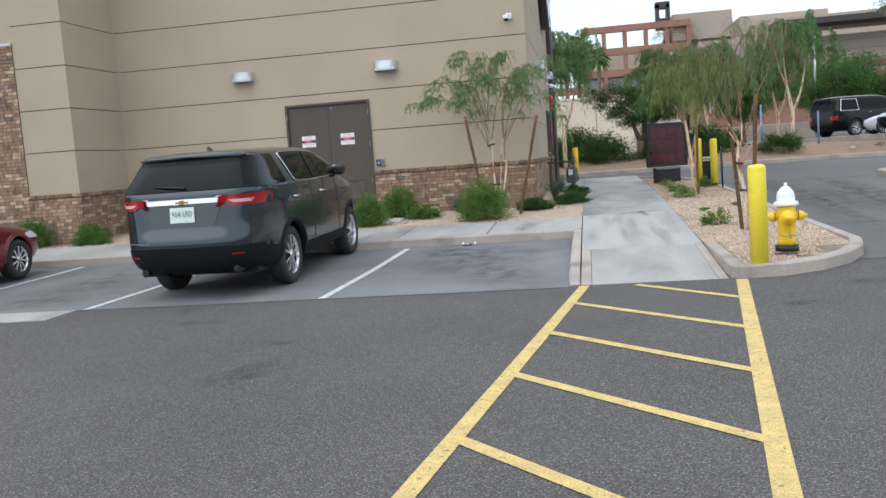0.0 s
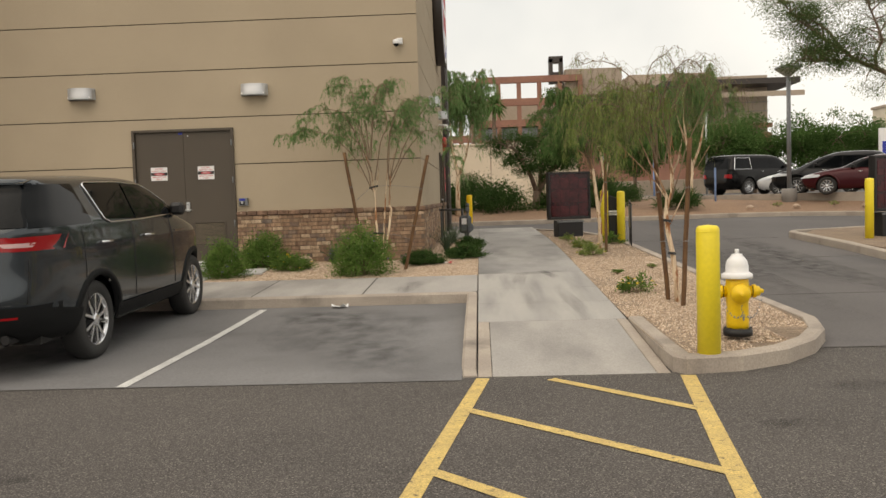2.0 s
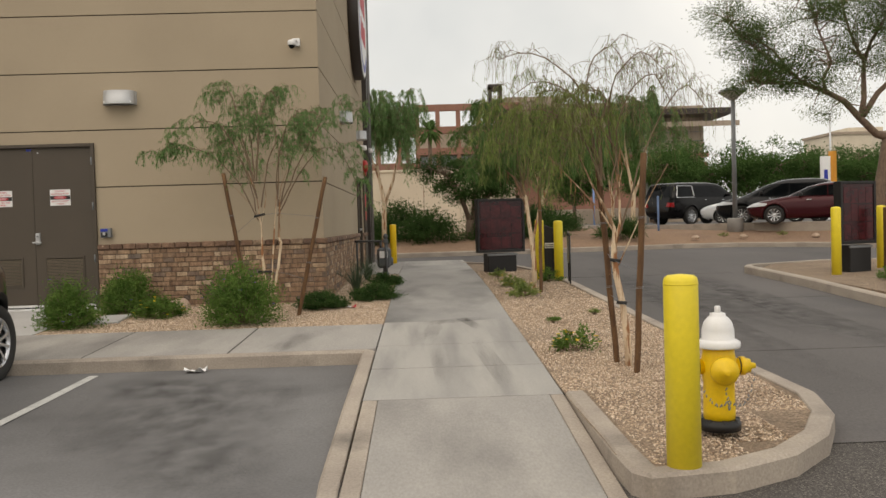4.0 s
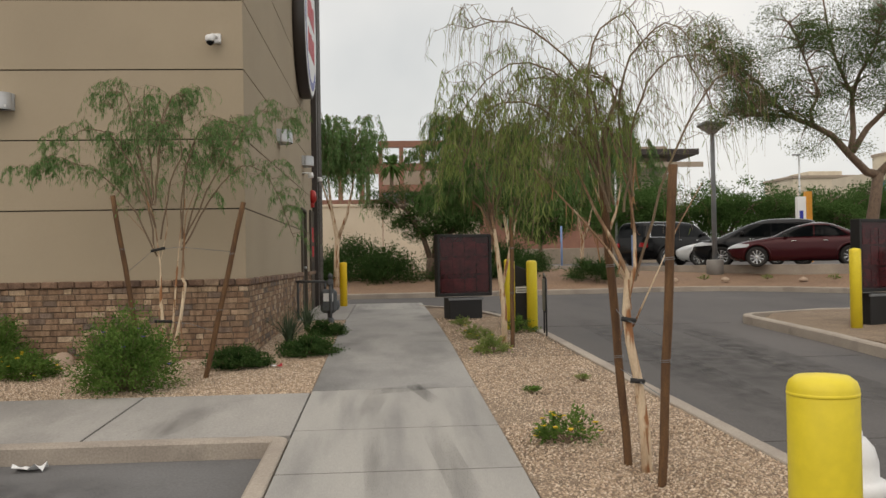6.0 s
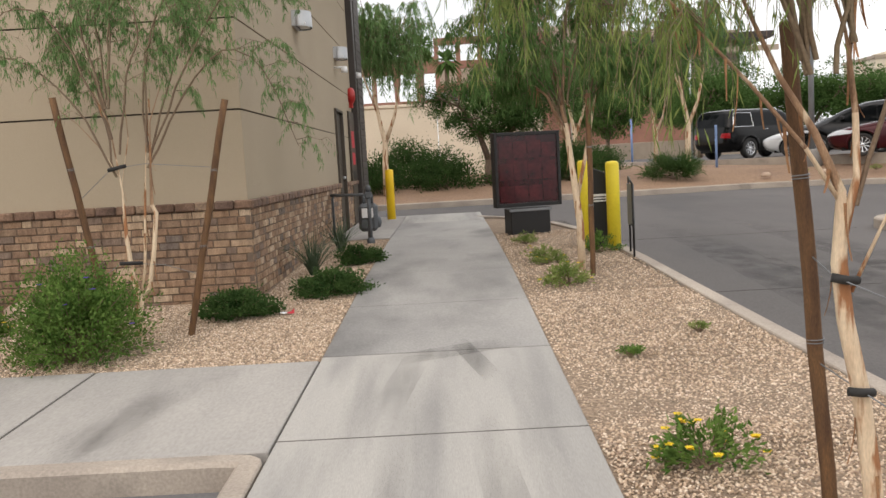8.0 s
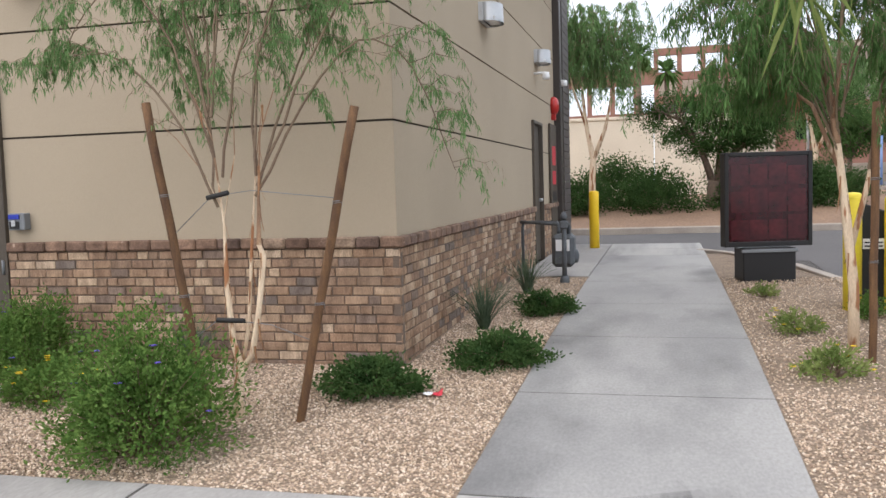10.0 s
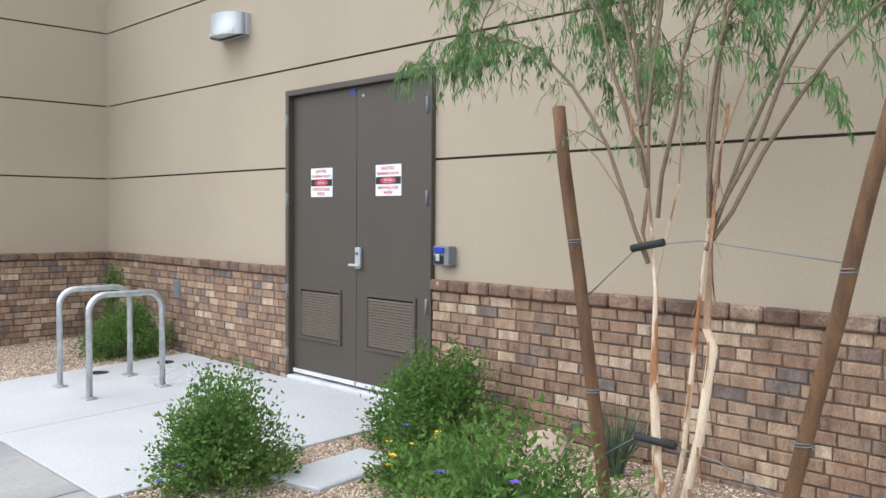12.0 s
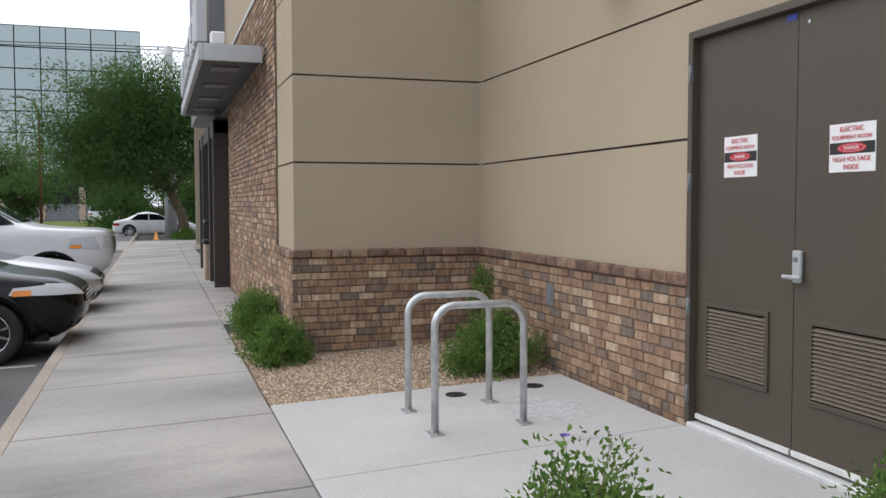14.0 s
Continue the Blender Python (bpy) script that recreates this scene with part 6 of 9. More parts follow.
# spreading tree behind the second menu board
pv = (15.4, 33.0, 1.0)
F = 2.95
limb = lambda rs, *xz: [(x, 0.35 * math.sin(2.1 * x + z) * min(1.0, z / 2), F + z, rs * (1 - 0.8 * k / (len(xz) - 1))) for k, (x, z) in enumerate(xz)]
big_tree(pv, [(-0.35, 0, -0.2, 0.22), (-0.3, 0, 1.2, 0.19), (-0.12, 0, 2.2, 0.17), (0.0, 0, F + 0.05, 0.16)], [
    limb(0.14, (0, 0), (-0.37, 0.1), (-0.93, 0.6), (-1.5, 1.17), (-2.05, 1.5), (-2.6, 1.8), (-3.0, 2.2), (-3.5, 2.9), (-4.3, 3.4)),
    limb(0.1, (-0.93, 0.6), (-0.8, 1.25), (-0.65, 2.0), (-0.56, 2.5), (-0.75, 2.85), (-1.03, 3.5), (-1.3, 4.6), (-1.5, 5.6)),
    limb(0.07, (-0.56, 2.5), (-0.37, 3.1), (-0.1, 3.8), (0.0, 4.6), (0.1, 5.6)),
    limb(0.1, (-0.84, 0.7), (-0.19, 1.45), (0.37, 2.0), (1.2, 2.6), (2.0, 3.2), (2.8, 3.9)),
    limb(0.06, (0.37, 2.0), (0.5, 2.5), (0.4, 3.3), (0.6, 4.5), (0.9, 5.4)),
    limb(0.14, (0.0, 0), (0.56, 0.5), (1.12, 0.9), (1.5, 1.35), (1.6, 2.0), (1.8, 2.4), (2.6, 3.4), (3.4, 4.2)),
    limb(0.07, (-2.05, 1.5), (-2.15, 1.9), (-1.95, 2.4), (-2.4, 3.5), (-2.8, 4.6)),
    limb(0.06, (-3.0, 2.2), (-3.6, 2.6), (-4.6, 3.2), (-5.4, 3.9)),
    limb(0.06, (1.55, 1.6), (2.3, 2.2), (3.3, 2.5), (4.4, 2.8)),
    limb(0.05, (-2.6, 1.8), (-3.2, 1.9), (-3.9, 1.8), (-4.5, 1.9)),
], 51, "large spreading tree with dark limbs and fine airy foliage", LEAF_GREY, 44, 95000, (0.085, 0.02), 0.46)

# dark mesquite before the pale wall
big_tree((2.0, 36.6, 0.9), [(0, 0, -0.2, 0.16), (0.1, 0, 0.8, 0.14)], [
    [(0.1, 0, 0.7, 0.1), (0.6, 0, 1.5, 0.08), (1.4, 0, 2.2, 0.06), (2.3, 0, 2.6, 0.04), (3.3, 0, 2.5, 0.02)],
    [(0.1, 0, 0.7, 0.1), (-0.2, 0, 1.6, 0.08), (-0.7, 0, 2.4, 0.05), (-1.3, 0, 2.7, 0.02)],
    [(0.2, 0, 0.8, 0.09), (0.3, 0.2, 1.9, 0.06), (0.3, 0.1, 2.9, 0.03)],
    [(0.3, 0, 1.1, 0.07), (1.0, -0.3, 2.0, 0.05), (1.3, -0.3, 2.8, 0.02)],
], 52, "dark green leaning mesquite tree before the pale wall", LEAF_DARK, 34, 32000, (0.085, 0.028), 0.34)


def far_shrub(x, y, r, h, seed, label, mat=None, n=2500, leaf=(0.075, 0.04)):
    return shrub(x, y, r, h, seed, label, mat or LEAF_DARK, n, leaf, z=0.85)


for i, (x, y, r, h) in enumerate(((-1.5, 36.0, 1.2, 1.15), (0.6, 36.3, 1.25, 1.2), (3.0, 36.8, 1.3, 1.15), (4.6, 37.2, 1.2, 1.35), (-3.4, 36.4, 1.3, 1.3), (-0.4, 38.2, 1.3, 1.6), (5.6, 40.0, 1.3, 1.3))):
    far_shrub(x, y, r, h, 60 + i, "dense dark green hedge shrub beyond the lane", n=9000)
far_shrub(7.3, 35.6, 0.9, 0.75, 70, "round dark green grass-like shrub at the lane bend", n=2200, leaf=(0.3, 0.02))
for i, (x, y) in enumerate(((10.6, 34.6), (12.4, 34.1), (13.6, 32.3), (15.2, 30.0), (16.6, 30.2))):
    shrub(x, y, 0.2, 0.16, 80 + i, "tiny dry tuft on the dirt", LEAF_WILLOW2, 120, (0.06, 0.02), z=0.86)

# rows of round green trees behind the car park
ROW_TREES = [(14.5, 58, 4.6), (17.6, 60, 4.9), (20.9, 59, 4.5), (24.2, 60, 4.8), (27.4, 59, 4.4), (30.6, 60.5, 4.8), (34, 61, 4.6), (37.4, 62, 4.9), (41, 63, 4.7), (45, 65, 4.9), (49.5, 66, 5.0), (11, 66, 5.0), (18, 72, 5.5), (56, 68, 5.2)]
for i, (x, y, h) in enumerate(ROW_TREES):
    rng = random.Random(100 + i)
    limbs = [[(0, 0, 1.3, 0.1), (0.9 * math.cos(a), 0.9 * math.sin(a), h * 0.55, 0.07), (1.9 * math.cos(a), 1.9 * math.sin(a), h * rng.uniform(0.55, 0.85), 0.03)] for a in (rng.uniform(0, 6.3) for k in range(7))] + [[(0, 0, 1.3, 0.1), (0.1, 0, h * 0.6, 0.07), (0.2, 0, h * 0.92, 0.03)]]
    big_tree((x, y, 1.25), [(0, 0, -0.2, 0.15), (0, 0, 1.4, 0.12)], limbs, 100 + i, "round green tree at the edge of the far car park", LEAF_FAR, 13, 13000, (0.17, 0.08), 0.62)

# ---- stones, litter ----


def stone(name, x, y, z, rx, ry, rz, seed, label, mat=None, sub=3):
    bm = bmesh.new()
    bmesh.ops.create_icosphere(bm, subdivisions=sub, radius=1.0)
    for v in bm.verts:
        k = 1 + 0.18 * noise.noise(v.co * 1.3 + Vector((seed, 0, 0))) + 0.05 * noise.noise(v.co * 5 + Vector((seed, 0, 0)))
        c = v.co * k
        v.co = Vector((c.x * rx, c.y * ry, max(c.z, -0.3) * rz))
    ob = part(name, bm, mat or STONE, smooth=True)
    ob.matrix_basis = pose(x, y, z)
    return tagged(ob, label, "stone")


stone("boulder", -3.42, 18.72, walk_z(18.7), 0.19, 0.15, 0.15, 3, "rounded pinkish landscape stone against the brick")
bm = bmesh.new()
box(bm, -0.2, 0.2, -0.36, 0.36, -0.05, 0.035, 0.012)
for v in bm.verts:
    v.co.x += 0.08 * v.co.y + 0.02 * noise.noise(v.co * 4)
    v.co.y += 0.03 * noise.noise(v.co * 3 + Vector((5, 0, 0)))
slab_stone = part("stepping_stone", bm, PADMAT)
slab_stone.matrix_basis = pose(-4.1, 17.62, walk_z(17.6) - 0.01, 2, 0, 8)
tagged(slab_stone, "flat pale stepping stone set in gravel", "stone")
for i, (x, y) in enumerate(((9.7, 34.9), (11.3, 34.7), (13.1, 33.2))):
    stone("stone", x, y, 0.84, 0.14, 0.12, 0.1, 20 + i, "small brown stone on the dirt", STONE, 2)


def litter(x, y, z, label, mats, seed, s=0.06):
    rng = random.Random(seed)
    bm = bmesh.new()
    n = 5
    g = [[bm.verts.new(((i / (n - 1) - 0.5) * s * 2.2, (j / (n - 1) - 0.5) * s * 1.3, abs(rng.gauss(0, s * 0.25)) + 0.004)) for i in range(n)] for j in range(n)]
    for j in range(n - 1):
        for i in range(n - 1):
            bm.faces.new((g[j][i], g[j][i + 1], g[j + 1][i + 1], g[j + 1][i])).material_index = (1 if i > 1 else 0) if len(mats) > 1 else 0
    ob = part("litter", bm, mats)
    ob.matrix_basis = pose(x, y, z, 0, 0, rng.uniform(0, 360))
    return tagged(ob, label, "litter")


litter(-0.72, 18.15, walk_z(18.15), "crumpled red and white wrapper on gravel", [SIGNRED, SIGNWHITE], 2)
litter(-2.05, 14.32, road_z(14.32) + 0.01, "crumpled white paper by the kerb", [SIGNWHITE], 5, 0.1)

# ---- vehicles ----


def paint(name, c, metal=0.55, rough=0.3, coat=0.55):
    return material(name, c, [k * 0.92 for k in c], rough=rough, metal=metal, coarse=2.0, fine=300, grain=0.05, bump=0.0, coat=coat, spec=0.5 if coat > 0.3 else 0.25)


CHROME = material("chrome", (0.8, 0.8, 0.82), rough=0.12, metal=1.0, grain=0.02, bump=0)
ALLOY = material("alloy_wheel", (0.72, 0.73, 0.75), (0.62, 0.63, 0.65), rough=0.26, metal=0.9, grain=0.04, bump=0)
CLADDING = material("black_cladding", (0.009, 0.0095, 0.01), (0.012, 0.0125, 0.013), rough=0.6, spec=0.12, grain=0.15, bump=0.05)
TAILRED = glass_material("tail_light_red", (0.3, 0.006, 0.01), 0.1)
TAILCLEAR = glass_material("tail_light_clear", (0.55, 0.36, 0.36), 0.1)
HEADLIGHT = glass_material("head_light_glass", (0.55, 0.57, 0.6), 0.08)
AMBER = glass_material("amber_marker", (0.8, 0.25, 0.02), 0.15)
PLATE = material("number_plate", (0.62, 0.68, 0.64), (0.55, 0.6, 0.58), rough=0.4)
PLATEGREEN = material("plate_green", (0.02, 0.2, 0.12), rough=0.5)


class Shell:
    """A car's skin: plan outlines (rounded rectangles) stacked in height. levels: (z, rear y, front y, half width, roundness)."""

    def __init__(self, levels):
        self.lv = levels

    def level(self, z):
        lv = self.lv
        z = min(max(z, lv[0][0]), lv[-1][0])
        for i in range(len(lv) - 1):
            if z <= lv[i + 1][0]:
                break
        a, b = lv[i], lv[i + 1]
        p, n = lv[max(i - 1, 0)], lv[min(i + 2, len(lv) - 1)]
        h = b[0] - a[0]
        t = (z - a[0]) / h
        out = []
        for k in range(1, 5):
            ma = (b[k] - p[k]) / (b[0] - p[0]) * h if i > 0 else b[k] - a[k]
            mb = (n[k] - a[k]) / (n[0] - a[0]) * h if i + 2 < len(lv) else b[k] - a[k]
            d = b[k] - a[k]
            lim = 3 * abs(d)
            ma, mb = (max(-lim, min(lim, m)) if m * d > 0 else 0 for m in (ma, mb))
            out.append((2 * t ** 3 - 3 * t * t + 1) * a[k] + (t ** 3 - 2 * t * t + t) * ma + (3 * t * t - 2 * t ** 3) * b[k] + (t ** 3 - t * t) * mb)
        return out

    def side(self, y, z, s=1, off=0.0):
        y0, y1, w, n = self.level(z)
        c, h = (y0 + y1) / 2, (y1 - y0) / 2
        q = min(abs((y - c) / h), 0.999)
        return Vector((s * (w * (1 - q ** n) ** (1 / n) + off), y, z))

    def end(self, x, z, front=False, off=0.0):
        y0, y1, w, n = self.level(z)
        c, h = (y0 + y1) / 2, (y1 - y0) / 2
        q = min(abs(x / w), 0.999)
        k = h * (1 - q ** n) ** (1 / n) + off
        return Vector((x, c + k if front else c - k, z))

    def mesh(self, arches, nz=46, na=180):
        bm = bmesh.new()
        rows = []
        z0, z1 = self.lv[0][0], self.lv[-1][0]
        for j in range(nz + 1):
            z = z0 + (z1 - z0) * j / nz
            y0, y1, w, n = self.level(z)
            c, h = (y0 + y1) / 2, (y1 - y0) / 2
            row = []
            for k in range(na):
                a = 2 * math.pi * k / na
                ca, sa = math.cos(a), math.sin(a)
                e = 2 / n
                row.append(bm.verts.new((w * math.copysign(abs(ca) ** e, ca), c + h * math.copysign(abs(sa) ** e, sa), z)))
            rows.append(row)
        for a, b in zip(rows, rows[1:]):
            for k in range(na):
                q = [a[k], a[(k + 1) % na], b[(k + 1) % na], b[k]]
                m = sum((v.co for v in q), Vector()) / 4
                if any((m.y - ay) ** 2 + (m.z - az) ** 2 < r * r for ay, az, r in arches):
                    continue
                bm.faces.new(q).smooth = True
        bm.faces.new(rows[-1]).smooth = True
        bm.faces.new(rows[0][::-1])
        return bm


def patch(fn, us, vs, mat, name, parent, label="", thick=0.006):
    """A thin panel laid on the skin: fn(u, v) gives its points; us and vs its grid."""
    bm = bmesh.new()
    g = [[bm.verts.new(fn(u, v)) for u in us] for v in vs]
    for a, b in zip(g, g[1:]):
        for k in range(len(us) - 1):
            bm.faces.new((a[k], a[k + 1], b[k + 1], b[k])).smooth = True
    bm.normal_update()
    mid = g[len(vs) // 2][len(us) // 2].co
    face = next(iter(bm.faces))
    if face.normal.dot(mid - Vector((0, 2.5, 0.7))) < 0:
        bmesh.ops.reverse_faces(bm, faces=bm.faces[:])
    return part(name, bm, mat, parent, label)


def steps(a, b, n):
    return [a + (b - a) * k / n for k in range(n + 1)]


def quad_patch(surf, corners, n, m, mat, name, parent, label=""):
    """A panel between four corners (along, height) on a skin function surf(along, height)."""
    (a0, z0), (a1, z1), (a2, z2), (a3, z3) = corners

    def fn(u, v):
        return surf((a0 * (1 - u) + a1 * u) * (1 - v) + (a3 * (1 - u) + a2 * u) * v, (z0 * (1 - u) + z1 * u) * (1 - v) + (z3 * (1 - u) + z2 * u) * v)
    return patch(fn, steps(0, 1, n), steps(0, 1, m), mat, name, parent, label)


def wheel(parent, x, y, r, s, spokes=10, width=0.23):
    bm = bmesh.new()
    ri = r * 0.66
    lathe(bm, [(ri, x - s * width), (r * 0.93, x - s * width), (r, x - s * width * 0.8), (r, x - s * 0.04), (r * 0.95, x - s * 0.008), (r * 0.86, x), (ri, x - s * 0.006), (ri * 0.97, x - s * 0.08)], 36, (0, y, r), "x")
    bmesh.ops.recalc_face_normals(bm, faces=bm.faces)
    w = part("wheel", bm, RUBBER, parent, "black tyre on an alloy rim")
    bm = bmesh.new()
    lathe(bm, [(ri * 0.95, x - s * 0.075), (ri * 0.4, x - s * 0.08), (0.02, x - s * 0.08)], 28, (0, y, r), "x")
    part("rim_back", bm, BLACK, w)
    bm = bmesh.new()
    lathe(bm, [(ri, x - s * 0.03), (ri * 1.0, x - s * 0.008), (ri * 0.95, x - s * 0.012), (ri * 0.93, x - s * 0.06)], 32, (0, y, r), "x", cap=False)
    part("rim_ring", bm, ALLOY, w)
    for k in range(spokes):
        pair = 2 * math.pi * (k // 2) / (spokes / 2)
        a = pair + (0.2 if k % 2 else -0.2)
        b = pair + (0.3 if k % 2 else -0.3)
        bm = bmesh.new()
        p, q = Vector((0, math.cos(a) * ri * 0.2, math.sin(a) * ri * 0.2)), Vector((0, math.cos(b) * ri * 0.96, math.sin(b) * ri * 0.96))
        d = (q - p).normalized()
        t = Vector((1, 0, 0)).cross(d)
        base = Vector((x, y, r))
        vs = []
        for c, hw, dx in ((p, 0.013, -0.022), (q, 0.017, -0.014)):
            for sgn in (-1, 1):
                for dep in (0, -0.03):
                    vs.append(bm.verts.new(base + c + t * hw * sgn + Vector((s * (dx + dep), 0, 0))))
        for f in ((0, 2, 6, 4), (1, 5, 7, 3), (0, 4, 5, 1), (2, 3, 7, 6), (4, 6, 7, 5), (0, 1, 3, 2)):
            bm.faces.new([vs[i] for i in f])
        bmesh.ops.recalc_face_normals(bm, faces=bm.faces)
        part("spoke", bm, ALLOY, w)
    bm = bmesh.new()
    lathe(bm, [(ri * 0.24, x - s * 0.03), (ri * 0.24, x - s * 0.012), (ri * 0.16, x - s * 0.006), (0.01, x - s * 0.005)], 16, (0, y, r), "x")
    part("hub", bm, ALLOY, w)
    return w


def arch_trim(sh, parent, y, r, ra, s, zb, mat):
    bm = bmesh.new()
    n = 26
    prev = None
    a0 = math.asin(max(-1, min(1, (zb - r) / ra)))
    for k in range(n + 1):
        a = a0 + (math.pi - 2 * a0) * k / n
        row = []
        for rr, off in ((ra - 0.012, -0.05), (ra - 0.012, 0.014), (ra + 0.05, 0.014), (ra + 0.058, -0.005)):
            yy, zz = y + rr * math.cos(a), r + rr * math.sin(a)
            p = sh.side(yy, max(zz, zb), s, off)
            row.append(bm.verts.new((p.x, yy, zz)))
        if prev:
            for i in range(3):
                bm.faces.new((prev[i], prev[i + 1], row[i + 1], row[i])).smooth = True
        prev = row
    bmesh.ops.recalc_face_normals(bm, faces=bm.faces)
    return part("wheel_arch_trim", bm, mat, parent)


def car(name, label, m, levels, body_mat, axles, r, windows, trim=None, detail=None, category="car", group="", spokes=10, wx=0.0, belt=1.0):
    """A parked car: skin with wheel openings, wheels, side glass given by corners (along, height), windscreen and rear glass."""
    ob = empty(name, label, category, m, group)
    sh = Shell(levels)
    ra = r + 0.065
    body = part("body", sh.mesh([(y, r, ra) for y in axles]), body_mat, ob)
    bm = bmesh.new()
    wmax = max(l[3] for l in levels)
    box(bm, -wmax + 0.2, wmax - 0.2, levels[1][1] + 0.3, levels[1][2] - 0.3, levels[0][0] - 0.02, 0.75)
    for y in axles:
        box(bm, -wmax + 0.26, wmax - 0.26, y - ra - 0.05, y + ra + 0.05, 0.3, r + ra + 0.03)
    part("underbody", bm, DARKVOID, ob)
    for y in axles:
        for s in (-1, 1):
            wheel(ob, s * (wmax - 0.012 + wx), y, r, s, spokes)
            arch_trim(sh, ob, y, r, ra, s, levels[0][0] + 0.01, trim or body_mat)
    for s in (-1, 1):
        for wi, cs in enumerate(windows.get("side", ())):
            quad_patch(lambda a, z, s=s: sh.side(a, z, s, 0.012), cs, 16, 8, TINTED, "side_window", ob, "dark tinted side window")
    for key, front in (("rear", False), ("front", True)):
        if key in windows:
            quad_patch(lambda a, z, f=front: sh.end(a, z, f, 0.014), windows[key], 30, 8, TINTED, "windscreen" if front else "rear_window", ob, "dark tinted glass")
    for cs in windows.get("trim", ()):
        for s in (-1, 1):
            bm = bmesh.new()
            loop = []
            for (ya, za), (yb, zb) in zip(cs, cs[1:] + cs[:1]):
                loop += [sh.side(ya + (yb - ya) * k / 6, za + (zb - za) * k / 6, s, 0.012) for k in range(6)]
            tube(bm, loop + [loop[0]], 0.018, 5, cap=False)
            part("window_trim", bm, CHROME, ob, "bright window trim")
    if detail:
        detail(ob, sh)
    return ob


SUV_LEVELS = [(0.27, 0.32, 4.9, 0.9, 5), (0.36, 0.10, 5.05, 0.955, 5), (0.5, 0.02, 5.07, 0.985, 5.5), (0.64, 0.0, 5.1, 0.993, 5.5), (0.8, 0.05, 5.07, 0.995, 6), (0.95, 0.075, 4.98, 0.99, 6.5), (1.05, 0.09, 4.7, 0.975, 7), (1.13, 0.12, 4.1, 0.95, 8), (1.3, 0.22, 3.75, 0.895, 8), (1.5, 0.36, 3.35, 0.83, 8), (1.62, 0.45, 3.08, 0.79, 8), (1.69, 0.40, 2.88, 0.755, 7), (1.74, 0.5, 2.6, 0.69, 5), (1.775, 0.8, 2.2, 0.55, 4)]


def tall(z):
    """Heights of the SUV's lines: sill, tailgate seam, plate, chrome bar, glass and roof."""
    return float(np.interp(z, (0.0, 0.27, 0.62, 0.92, 1.055, 1.13, 1.63, 1.775, 2.0), (0.04, 0.33, 0.72, 1.12, 1.27, 1.41, 1.79, 1.885, 2.11)))


SUV_LEVELS = [(tall(q[0]), q[1], q[2] - 0.34 if q[2] > 4 else q[2], *q[3:]) for q in SUV_LEVELS]


class TallShell(Shell):
    def side(self, y, z, s=1, off=0.0):
        return Shell.side(self, y, tall(z), s, off)

    def end(self, x, z, front=False, off=0.0):
        return Shell.end(self, x, tall(z), front, off)


